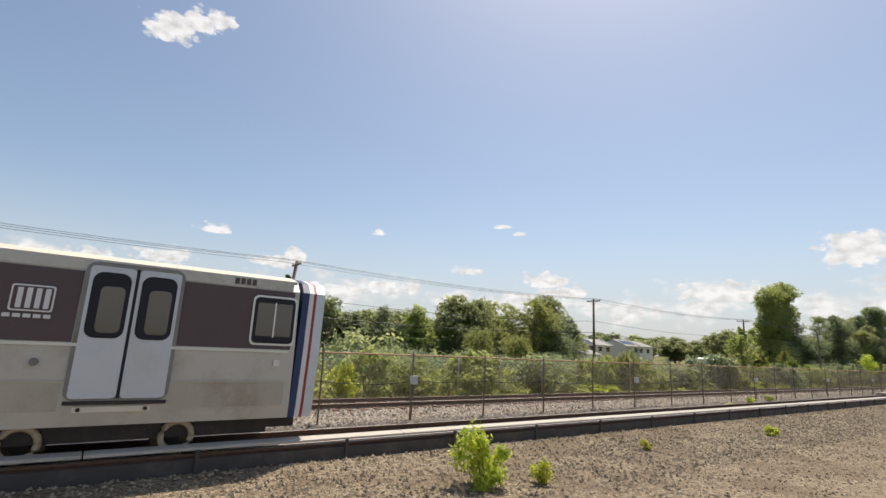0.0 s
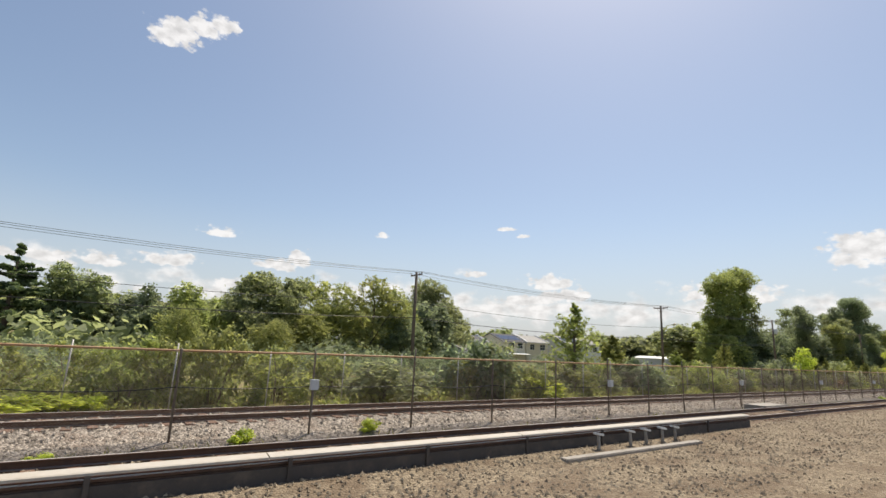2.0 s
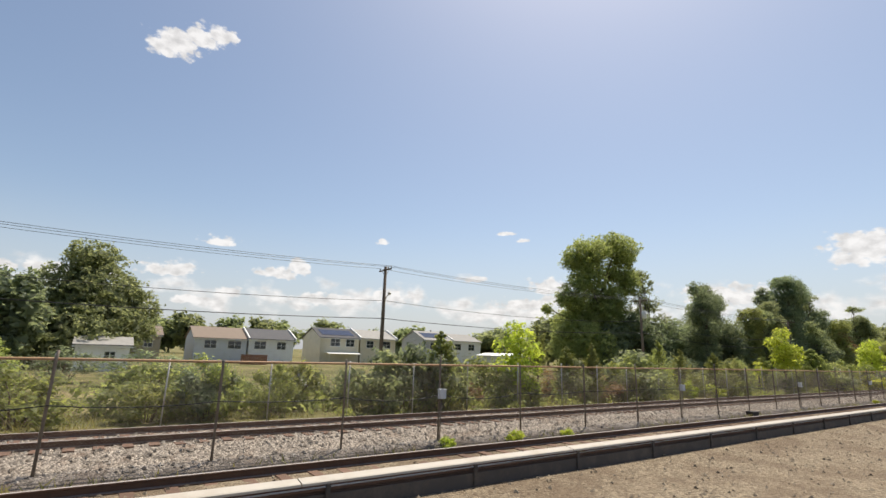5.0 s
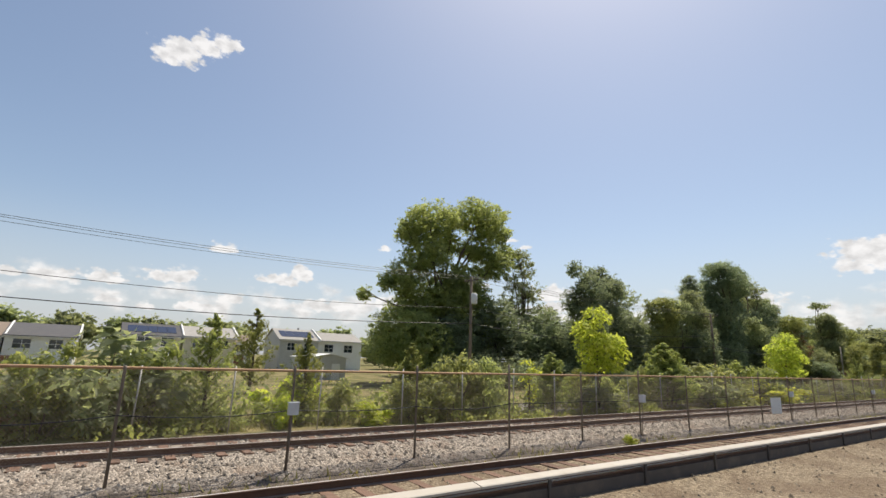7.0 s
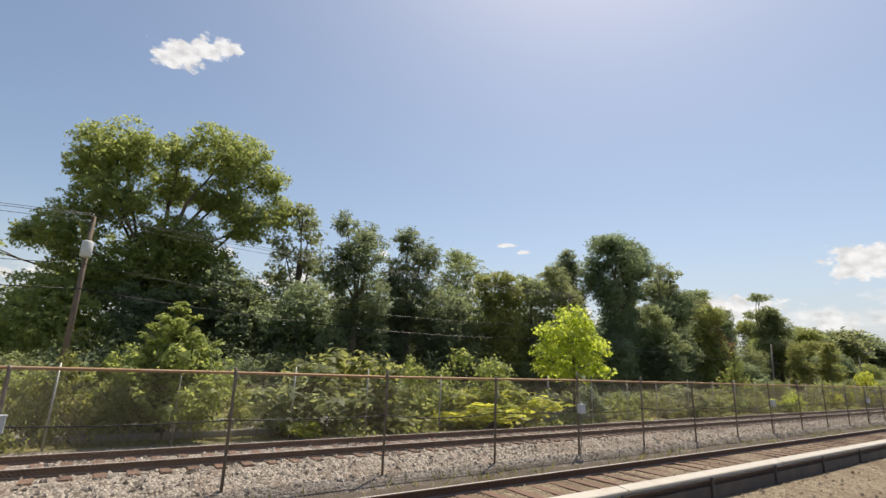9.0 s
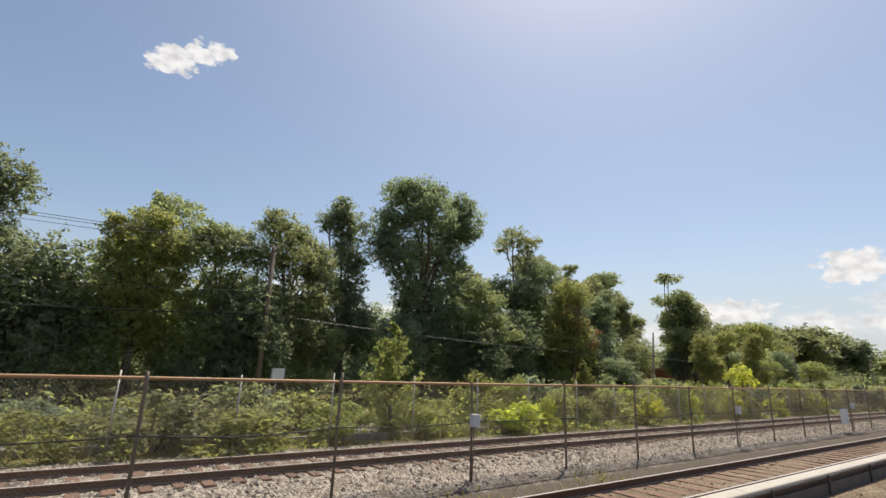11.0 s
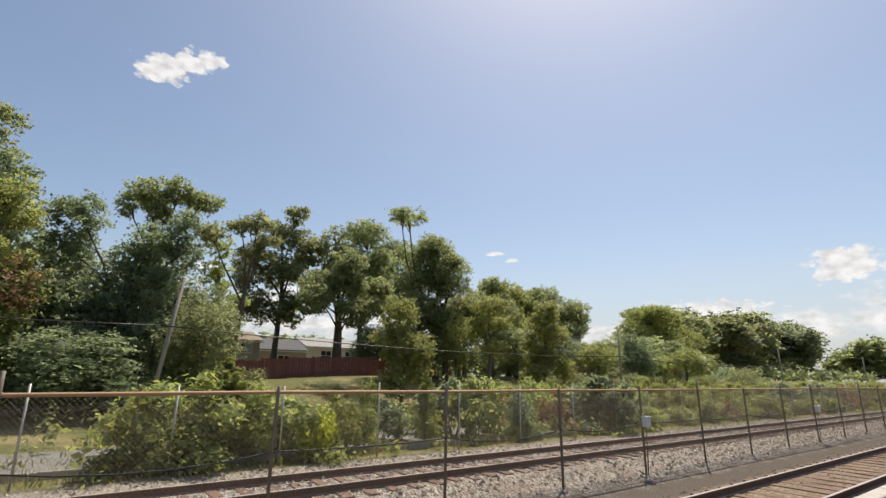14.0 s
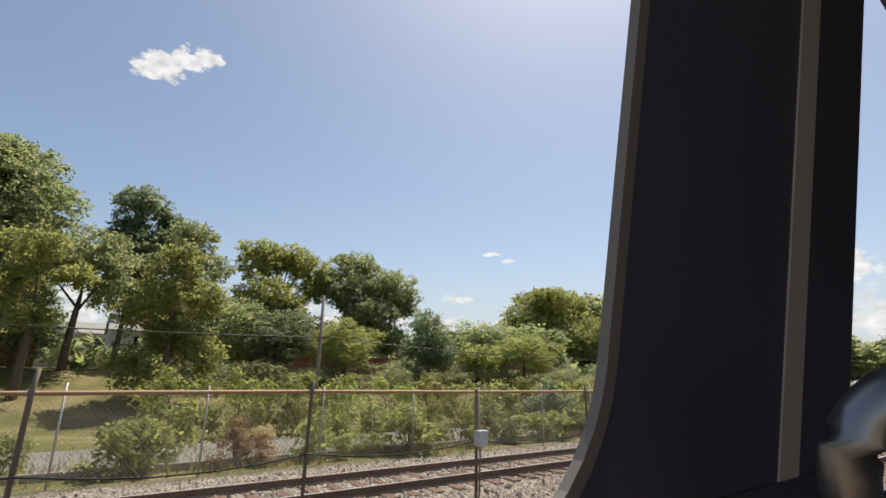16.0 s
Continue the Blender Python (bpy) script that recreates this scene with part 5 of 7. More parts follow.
crown_tree("low light green tree with a broad crown", L_LIGHT, "full", 279.1, 43.0, [(-0.5, 7.2, 1.9, 1.5), (-0.2, 9.1, 1.4, 1.3), (-2.1, 5.4, 1.1, 1.1), (2.0, 6.8, 1.4, 1.4), (0.2, 4.5, 1.8, 1.1)])
crown_tree("pale green willow-like tree with a wide crown", L_OAK, "full", 280.6, 53.0, [(0.4, 13.5, 2.0, 1.4), (1.3, 10.9, 2.4, 2.1), (-2.6, 10.1, 1.6, 1.4), (-0.3, 7.8, 2.6, 2.2)])
crown_tree("light green willow-like tree with hanging twigs", L_LIGHT, "full", 292.0, 61.7, [(-2.5, 14.4, 2.8, 2.4), (0.9, 15.0, 3.3, 1.8), (-1.7, 9.4, 4.3, 3.0), (4.1, 12.8, 3.0, 2.7)])
crown_tree("small dark round tree in the yard", L_DARK, "full", 301.3, 46.0, [(-0.0, 6.9, 1.9, 1.5), (-1.1, 4.9, 1.7, 1.6), (1.2, 4.7, 1.6, 1.6)])
crown_tree("willow-like tree with open hanging branches", L_OAK, "full", 302.7, 61.7, [(-1.4, 15.4, 3.6, 1.8), (2.3, 12.9, 3.7, 2.5), (-3.1, 12.4, 3.8, 2.5), (5.2, 11.4, 2.0, 2.4), (-0.7, 9.2, 4.0, 2.5)])
crown_tree("small pale green tree in the yard", L_LIGHT, "full", 309.3, 48.0, [(-0.7, 4.4, 1.8, 1.5), (1.1, 3.2, 1.6, 1.2)])
crown_tree("wide light green tree beyond the yards", L_LIGHT, "full", 347.1, 70.0, [(-3.5, 16.2, 5.8, 2.4), (-7.6, 12.4, 4.6, 3.6), (5.3, 17.2, 6.6, 2.9), (1.8, 10.2, 9.1, 4.6)])

# lower trees and those between
for row in (("dark", 13.0, 47.0, 6.9, 8.2), ("dark2", 12.0, 58.8, 5.6, 6.0), ("pine", 24.6, 77.6, 12.6, 10.5), ("far", 3.3, 137.3, 8.9, 15.7), ("dark2", 36.7, 79.1, 7.7, 7.8),
            ("light", 54.0, 61.9, 6.3, 8.8), ("dark2", 68.3, 60.6, 7.0, 8.4), ("dark2", 76.0, 65.2, 9.6, 8.6), ("light", 39.0, 46.5, 5.0, 4.1), ("light", 47.1, 48.2, 4.4, 4.9),
            ("spire", 65.6, 27.6, 6.6, 5.6), ("cedar", 71.2, 28.0, 4.2, 4.2), ("cedar", 80.6, 27.4, 3.2, 3.6), ("spire", 128.6, 45.0, 6.1, 4.3),
            ("dark2", 156.0, 53.6, 8.5, 9.0), ("dark2", 162.5, 53.9, 10.8, 10.8), ("dark2", 168.2, 51.7, 9.9, 9.8), ("dark2", 173.5, 51.0, 9.0, 8.0), ("dark2", 178.5, 53.0, 9.5, 8.0), ("dark2", 183.5, 47.0, 10.8, 7.8), ("oak2", 187.3, 49.0, 10.3, 9.8), ("oak2", 166.4, 74.6, 12.1, 15.7),
            ("dark2", 197.0, 44.5, 8.5, 7.0), ("dark2", 225.7, 46.3, 9.5, 7.8), ("dark2", 237.0, 45.5, 8.5, 7.0), ("dark2", 219.5, 44.5, 7.0, 7.0), ("oak2", 246.0, 43.5, 7.8, 5.6), ("dark2", 243.5, 50.5, 11.5, 8.0), ("dark2", 238.0, 50.5, 11.5, 8.0), ("dark2", 246.0, 48.5, 9.0, 6.0),
            ("dark2", 239.5, 42.0, 4.6, 7.8), ("dark2", 271.3, 50.2, 8.0, 5.2), ("dark2", 266.4, 50.0, 7.2, 4.6), ("dark2", 271.0, 59.0, 9.5, 6.0), ("dark2", 267.8, 61.0, 8.5, 5.5), ("light", 269.5, 46.0, 8.6, 5.4), ("oak2", 283.5, 51.5, 9.0, 8.6), ("light", 293.0, 46.5, 7.0, 6.8), ("dark2", 288.0, 49.0, 7.5, 7.0),
            ("light", 314.3, 46.3, 7.0, 9.8), ("oak2", 319.3, 60.0, 10.2, 13.7), ("oak2", 332.1, 62.9, 10.7, 14.7), ("oak2", 359.7, 74.4, 19.5, 19.6), ("oak", 371.5, 76.3, 21.9, 19.6),
            ("oak", 385.1, 70.2, 21.5, 19.6), ("oak2", 404.7, 74.0, 23.5, 21.6), ("dark", 426.3, 69.8, 21.6, 21.6), ("oak", 449.9, 77.5, 24.5, 23.5)):
    plant(*row)
rng_t = random.Random(5)
for i in range(30):
    plant("far", 470 + i * 26 + rng_t.uniform(-8, 8), 62 + rng_t.uniform(0, 60), 20 + rng_t.uniform(0, 8), 26 + rng_t.uniform(-4, 8), group="woods beyond")
for i in range(64):
    plant("far", -30 + i * 9.5 + rng_t.uniform(-3, 3), 150 + rng_t.uniform(0, 60), 10.5 + rng_t.uniform(0, 5), 15 + rng_t.uniform(-2, 6), group="woods beyond")
for i in range(26):
    x = 185 + i * 9 + rng_t.uniform(-3, 3)
    plant("far", x, 92 + rng_t.uniform(0, 34), (5.5 if 235 < x < 305 else 9) + rng_t.uniform(0, 4), 13 + rng_t.uniform(-2, 6), group="woods beyond")

SHRUBS = [shrub(41, L_LIGHT, "green leafy bush at the track side"), shrub(42, L_OAK, "dark green bush at the track side"), shrub(43, L_LIME, "yellow-green sunlit bush at the track side", 16, 44, 0.19),
          shrub(44, L_CEDAR, "olive-brown scrubby bush at the track side", 18, 76, 0.12), shrub(45, L_DRY, "brown withered bush at the track side", 14, 66, 0.12), shrub(46, L_DARK, "dense dark bush at the track side", 18, 70, 0.16),
          shrub(47, L_DARK, "broad dark thicket bush at the foot of the trees", 26, 62, 0.085), shrub(48, L_OAK, "broad green thicket bush at the foot of the trees", 26, 62, 0.085)]
SHRUB_USED = set()
SHRUB_DIMS = [extent(ob, "foliage") for ob in SHRUBS]


def bush(kind, x, y, top, width):
    z = float(ground_z(x, y))
    place, w, s = pose(x, y, z, 0, 0, (x * 97 + y * 61) % 360), width / SHRUB_DIMS[kind][1], (top - z) / SHRUB_DIMS[kind][0]
    if kind in SHRUB_USED:
        k = SHRUBS[kind].scale
        copy_thing(SHRUBS[kind], place @ Matrix.Diagonal((w / k.x, w / k.y, s / k.z, 1)))
    else:
        SHRUB_USED.add(kind)
        SHRUBS[kind].matrix_basis = place @ Matrix.Diagonal((w, w, s, 1))


# clear stretches where the yards show through the scrub
OPEN = ((1, 9, 0.6), (234.8, 239.8, 0.95), (95, 101, 0.7), (128, 131.5, 0.8), (142, 147, 0.4), (247, 252, 0.7), (256.5, 259, 0.7), (268.8, 296.0, 0.93))


def near_row(kind, x, top, width):
    """One plant of the row that grows along the foot of the ballast."""
    y = 24.2 if kind == 2 else 25.0 + (x * 7.3) % 1.0 * 0.8
    if kind in STOCK:
        plant(kind, x, y, top, width * 1.1, group="young trees along the fence")
    else:
        bush(kind, x, y, max(top, 0.0), width * 1.3)


# first yards
for row in ((1, 2.4, 1.4, 1.9), (3, 4.0, 1.6, 2.0), (0, 8.0, 1.7, 2.4), (2, 11.4, 1.5, 1.3), (0, 13.4, 2.0, 2.4), (3, 16.3, 1.4, 2.8), (0, 21.6, 2.2, 4.0), (1, 27.8, 2.0, 4.4), (2, 31.7, -0.5, 3.0)):
    near_row(*row)
# vines and bushes
for row in ((3, 33.0, 1.9, 2.1), (3, 34.9, 2.2, 2.5), (2, 34.0, -0.2, 1.2), (0, 36.0, 2.2, 2.5), (0, 38.3, 2.8, 2.3), (3, 41.2, 2.0, 3.3), (1, 46.9, 1.4, 4.8), (5, 53.8, 2.9, 4.1), (2, 58.4, 0.9, 2.7)):
    near_row(*row)
# end of the first scrub
for row in ((0, 52.6, 1.7, 1.8), (1, 54.8, 2.8, 2.8), (0, 58.1, 1.3, 2.2), (2, 59.5, 0.1, 1.9), (3, 62.3, 1.4, 3.8), (1, 66.8, 1.8, 2.0), (5, 70.2, 2.2, 3.4), (3, 80.3, 2.2, 3.4)):
    near_row(*row)
# before the houses
for row in ((3, 88.4, 1.9, 2.6), (3, 91.2, 1.6, 2.0), (1, 96.6, 2.3, 3.0), (5, 98.6, 2.8, 3.6), (1, 100.6, 2.6, 3.0), ("cedar", 100.3, 3.6, 2.6), (4, 103.0, 0.7, 1.2), (0, 105.4, 1.4, 1.8), (0, 107.4, 1.0, 1.6)):
    near_row(*row)
# cedars by the lawn
for row in (("cedar", 111.5, 3.1, 2.3), (0, 113.4, 1.6, 1.4), ("cedar", 113.6, 3.4, 1.8), (3, 117.0, 2.5, 2.2), (1, 118.6, 2.95, 4.6), (3, 120.2, 2.6, 2.4), ("spire", 122.1, 3.95, 2.3), (0, 122.9, 0.1, 1.7), (2, 125.0, 0.8, 1.0), ("spire", 126.3, 3.4, 2.3), (0, 127.9, 1.3, 1.7), (2, 129.1, 0.4, 1.8)):
    near_row(*row)
# lime trees
for row in (("cedar", 131.9, 3.2, 2.4), (0, 134.6, 2.7, 2.6), (3, 132.2, 1.6, 3.0), (0, 136.9, 2.6, 2.2), ("cedar", 142.6, 3.1, 2.8), (1, 146.7, 0.9, 3.5)):
    near_row(*row)
# before the wood
for row in ((0, 151.3, 1.6, 1.4), (3, 152.3, 2.2, 1.6), (3, 153.8, 2.7, 1.6), ("cedar", 155.0, 4.3, 4.6), (3, 155.0, 3.1, 3.6), (1, 160.3, 2.1, 4.1), (0, 162.3, 2.8, 4.8), (0, 164.5, 1.0, 3.6), (2, 168.9, 1.3, 5.9), (3, 165.6, 2.6, 1.9), (3, 169.7, 3.1, 4.2), (2, 159.9, -0.1, 1.9)):
    near_row(*row)
# edge of the wood
for row in ((0, 203.4, 1.4, 0.8), ("light", 206.2, 2.2, 1.6), (2, 204.9, 1.0, 2.4), (2, 207.7, 1.1, 1.3), (0, 209.4, 1.4, 2.1), (3, 210.7, 1.2, 2.5), ("cedar", 212.6, 3.2, 2.3), (0, 214.9, 1.5, 2.8), (2, 216.4, 1.2, 1.8), (0, 219.0, 1.4, 2.3), (0, 221.2, 2.2, 3.0), (2, 222.6, 1.3, 1.4), (3, 223.4, 1.9, 2.4)):
    near_row(*row)
near_row("spire", 198.4, 4.4, 3.0)
# under the wood
for row in ((0, 224.6, 2.1, 1.3), (3, 225.9, 2.0, 1.2), (3, 227.2, 2.1, 1.4), (2, 228.6, 1.6, 1.5), (3, 230.0, 1.4, 1.3), (0, 234.3, 0.7, 1.4), (2, 237.2, 1.1, 1.7), (3, 241.8, 1.7, 3.0), (0, 245.6, 1.5, 3.2)):
    near_row(*row)
# by the lane
for row in (("cedar", 243.6, 2.8, 2.8), (3, 242.4, 2.2, 3.6), (0, 243.0, 1.3, 3.4), (3, 244.2, 2.2, 2.8), (2, 246.4, 1.2, 1.2), (3, 247.7, 1.5, 1.9), (0, 249.3, 2.1, 0.8), (3, 248.3, 1.2, 2.0), (5, 257.4, 1.7, 1.6), ("cedar", 263.9, 2.3, 2.6), ("cedar", 252.0, 2.5, 1.4), (0, 255.3, 2.3, 2.7), (4, 260.8, 1.7, 2.0), (5, 263.7, 2.4, 3.4), (3, 267.2, 1.6, 3.6), (3, 270.4, 0.5, 2.2), (0, 272.2, 0.4, 1.8)):
    near_row(*row)
# the last bushes
for row in ((0, 273.4, 0.5, 1.1), (0, 276.2, 0.9, 1.9), (1, 276.8, 0.4, 1.4), (4, 279.2, 0.8, 1.8), (4, 279.9, 0.3, 1.3), (3, 282.4, 1.0, 2.0), (3, 284.0, 0.2, 1.4), (0, 285.9, 1.1, 2.7), (3, 288.6, 1.0, 1.9), (1, 290.9, 1.0, 1.9), (0, 294.2, 0.6, 2.7)):
    near_row(*row)
# young trees with big sunlit leaves
LIME = "young yellow-green tree with big sunlit leaves"
big_leaf_tree(LIME, 106.4, 25.2, [(-0.5, 4.0, 0.7, 0.5), (0.6, 3.6, 0.7, 0.5), (-0.9, 2.9, 0.8, 0.6), (0.3, 2.8, 0.9, 0.6), (1.2, 2.4, 0.6, 0.4), (-0.3, 1.8, 1.0, 0.6), (0.8, 1.5, 0.8, 0.5), (-0.6, 0.9, 0.7, 0.5), (0.4, 0.5, 0.7, 0.5)])
big_leaf_tree("slender yellow-green sapling with tufts of leaves", 140.0, 25.2, [(-0.2, 2.3, 0.35, 0.25), (0.3, 1.8, 0.45, 0.3), (-0.3, 1.3, 0.4, 0.3), (0.3, 0.8, 0.4, 0.35), (0.1, 0.1, 0.35, 0.4)], 5.0, 0.2)
big_leaf_tree("tall yellow-green tree with big leaves in tiers", 146.6, 25.2, [(-0.29, 5.74, 0.8, 0.62), (-1.15, 4.69, 0.79, 0.7), (-0.27, 4.64, 1.06, 0.79), (0.9, 5.51, 0.53, 0.45), (-1.32, 3.7, 0.7, 0.52), (0.13, 3.75, 1.23, 0.79), (1.41, 3.95, 0.98, 0.53), (-0.28, 2.89, 1.05, 0.7), (1.23, 3.07, 1.06, 0.71), (0.49, 2.26, 1.23, 0.53), (-1.18, 2.05, 0.61, 0.35)])
big_leaf_tree(LIME, 177.2, 25.2, [(-0.5, 5.7, 1.05, 0.60), (1.0, 5.3, 0.95, 0.60), (-1.8, 4.6, 1.05, 0.60), (0.2, 4.4, 1.26, 0.70), (2.0, 4.0, 1.05, 0.60), (-2.3, 3.3, 0.95, 0.50), (-0.4, 3.2, 1.26, 0.70), (1.6, 2.8, 1.26, 0.60), (-1.1, 2.2, 1.16, 0.60), (2.6, 2.2, 0.84, 0.50), (0.6, 5.1, 0.95, 0.70), (-1.0, 3.9, 1.16, 0.80), (1.1, 3.5, 1.26, 0.80), (0.5, 1.9, 1.26, 0.60), (-2.4, 2.5, 0.73, 0.50)], 4.2, 0.3)
big_leaf_tree("yellow-green sapling with loose tufts over a forked stem", 232.8, 25.2, [(-1.39, 2.57, 0.55, 0.63), (-0.45, 2.94, 0.76, 0.72), (0.62, 2.99, 0.51, 0.47), (0.94, 2.14, 0.94, 0.64), (-1.39, 1.15, 0.5, 0.29), (1.34, 0.64, 0.43, 0.3), (0.7, 0.16, 0.34, 0.51), (-0.12, 1.12, 0.51, 0.34)])
# the stretches between, and a second row behind
x = -6.0
while x < 345:
    gap = max([g for a, b, g in OPEN if a < x < b] or [0.0])
    between = x < 1 or 70 < x < 78 or 82 < x < 90 or 109 < x < 116 or 179 < x < 203 or x > 296
    for y in (25.0, 27.6):
        if rng_t.random() < gap or y < 26 and not between:
            continue
        tall = rng_t.uniform(0.8, 2.4) if y < 26 else rng_t.uniform(0.9, 2.3)
        if x < 92 or 148 < x < 205:
            tall *= 0.72
        k = rng_t.choice((0, 0, 1, 1, 5 if x > 246 else 2, 3, 3, 5))
        if rng_t.random() < (0.14 if x > 268 else 0.03):
            k = 4
        bush(k, x + rng_t.uniform(-0.8, 0.8), y + rng_t.uniform(-0.3, 0.4), tall * (1 - 0.55 * gap), rng_t.uniform(2.6, 4.6))
    x += rng_t.uniform(2.9, 3.9)
# hedge beyond the lane
x = 262.0
while x < 345:
    if not 269.5 < x < 276:
        bush(rng_t.choice((0, 3, 3)), x, 31.6 + rng_t.uniform(-0.3, 0.5), rng_t.uniform(1.9, 2.5), rng_t.uniform(3.0, 4.2))
    x += rng_t.uniform(2.3, 3.2)
# low undergrowth that closes the foot of the woods
x = 26.0
while x < 256:
    if not 90 < x < 146:
        bush(rng_t.choice((6, 6, 7)), x, 46.0 + rng_t.uniform(-1.5, 3), rng_t.uniform(2.4, 5.0) * (0.45 if x < 91 else 0.7), rng_t.uniform(5.5, 8.5))
    x += rng_t.uniform(4.6, 6.4)


x = 281.0
while x < 345:
    z = float(ground_z(x, 46))
    bush(rng_t.choice((6, 7, 7)), x, 46 + rng_t.uniform(-2.5, 5), z + rng_t.uniform(1.4, 3.6), rng_t.uniform(4.0, 7.0))
    x += rng_t.uniform(2.6, 4.2)


def undergrowth(name, label, leaf, count, xr, yr, zr, seed, size, per=30, wide=1.0, open_y=99.0):
    """Low tangled growth that nobody could count, in one mesh."""
    rng = np.random.default_rng(seed)
    cs, rs = [], []
    while len(cs) < count:
        a, b = xr[int(rng.integers(len(xr)))]
        x, y = rng.uniform(a, b), rng.uniform(*yr)
        gap = max([g for a, b, g in OPEN if a < x < b] or [0.0])
        if y < open_y and (rng.uniform() < gap or math.sin(x * 0.31 + seed) * math.sin(x * 0.13 + seed * 2) < -0.35 or 25.6 < y < 30 and x > 137 and rng.uniform() < 0.7):
            continue
        h = rng.uniform(*zr)
        cs.append((x, y, float(ground_z(x, y)) + h * 0.5))
        rs.append((rng.uniform(0.5, 1.1) * wide, rng.uniform(0.4, 0.8) * wide, h * 0.6))
    v, f = leaf_quads(rng, cs, rs, per, size, 0.5, 0.55)
    tagged(new(name, np_mesh(name, v, f, leaf)), label, "undergrowth", kind="stuff")


ALL = ((-8, 115), (115, 230), (230, 345))
undergrowth("undergrowth", "tangled green weeds and vines under the bushes", L_LIGHT, 900, ALL, (24.9, 29.0), (0.4, 1.3), 61, 0.19)
undergrowth("scrub", "tangled olive scrub behind the bushes", L_CEDAR, 900, ALL, (24.6, 33.0), (0.6, 2.0), 62, 0.20)
undergrowth("ground_cover", "dry brown-green weeds along the ballast edge", L_CEDAR, 600, ALL, (22.9, 25.4), (0.2, 0.7), 63, 0.14)
undergrowth("thicket", "dark thicket at the foot of the woods", L_DARK, 420, ((150, 200), (200, 246)), (44.0, 56.0), (2.0, 5.0), 64, 0.21, 130, 2.2, 0.0)
undergrowth("low_thicket", "low dark thicket before the first trees", L_DARK, 200, ((14, 76),), (38.0, 56.0), (1.2, 3.0), 66, 0.22, 110, 2.2, 0.0)
undergrowth("far_thicket", "dark thicket among the far trees", L_OAK, 300, ((270, 345), (345, 480), (28, 74)), (58.0, 84.0), (2.0, 5.0), 65, 0.9, 50, 3.4, 0.0)
# a dark rank inside the wood
for i in range(11):
    x = 184 + i * 4.9 + rng_t.uniform(-1.2, 1.2)
    plant("dark2", x, 57 + rng_t.uniform(0, 4), 9.5 + rng_t.uniform(-1.0, 2.0), 8.0)
# a second rank of trees behind the first scrub, and one beyond the last lane
for i in range(11):
    plant(("oak2", "light", "oak")[i % 3], 29 + i * 5.4 + rng_t.uniform(-1.5, 1.5), 88 + rng_t.uniform(0, 7), 7.5 + i * 0.3 + rng_t.uniform(-0.8, 1.0), 10.5)
for i in range(12):
    plant(("oak2", "dark2", "oak")[i % 3], 296 + i * 11 + rng_t.uniform(-3, 3), 66 + rng_t.uniform(0, 9), 8.5 + rng_t.uniform(-1.5, 2.0), 13.5)


for kind in [k for k in STOCK if k not in USED]:
    for ob in (*STOCK[kind].children, STOCK[kind]):
        bpy.data.objects.remove(ob)


def weed(x, y, h, w):
    bush(2, x, y, float(ground_z(x, y)) + h, w)


for x, y, h, w in ((6.35, 7.2, 1.15, 1.25), (7.6, 7.0, 0.5, 0.6), (12.9, 8.0, 0.3, 0.4), (20.0, 7.6, 0.35, 0.7), (37.1, 15.3, 0.45, 0.8), (41.1, 15.6, 0.4, 0.9), (33.0, 14.9, 0.3, 0.7), (25.0, 14.7, 0.3, 0.7),
                   (96.3, 15.1, 0.4, 0.8), (93.6, 15.1, 0.35, 0.7), (99.0, 15.1, 0.3, 0.7), (135.0, 14.9, 0.4, 0.6)):
    weed(x, y, h, w)


def make_grass(count, seed):
    rng = np.random.default_rng(seed)
    x, y = rng.uniform(-6, 330, count), 24.0 + np.abs(rng.normal(0, 3.0, count))
    x2, y2 = rng.uniform(-4, 200, count // 6), rng.uniform(13.8, 15.4, count // 6)
    x, y = np.concatenate([x, x2]), np.concatenate([y, y2])
    n = len(x)
    keep = np.sin(x * 0.8 + np.sin(y * 2) * 2) + rng.normal(0, 0.6, n) > -0.3
    x, y = x[keep], y[keep]
    n = len(x)
    h = rng.uniform(0.12, 0.5, n)
    h[y < 16] *= 0.5
    a = rng.uniform(0, 6.28, n)
    w = 0.024
    lean = rng.normal(0, 0.14, (n, 2))
    z = ground_z(x, y) - 0.02
    v = np.stack([np.stack([x - np.cos(a) * w, y - np.sin(a) * w, z], -1), np.stack([x + np.cos(a) * w, y + np.sin(a) * w, z], -1), np.stack([x + lean[:, 0], y + lean[:, 1], z + h], -1)], 1).reshape(-1, 3)
    f = np.arange(n * 3).reshape(-1, 3)
    tagged(new("grass", np_mesh("grass", v, f, L_GRASS)), "rough dry grass and weeds along the ballast edge", "grass", kind="stuff")


make_grass(64000, 9)


def branching(bm, rng, p, d, length, r, depth):
    """A bare limb that forks again and again."""
    bend = Vector(rng.normal(size=3)) * 0.18
    e = p + (d + bend).normalized() * length
    tube(bm, [p, p.lerp(e, 0.5) + bend * length * 0.2, e], [r, r * 0.8, r * 0.55], 5)
    if depth:
        for _ in range(3):
            branching(bm, rng, p.lerp(e, rng.uniform(0.55, 1.0)), (d + Vector(rng.normal(size=3)) * 0.6).normalized(), length * rng.uniform(0.5, 0.8), r * 0.5, depth - 1)


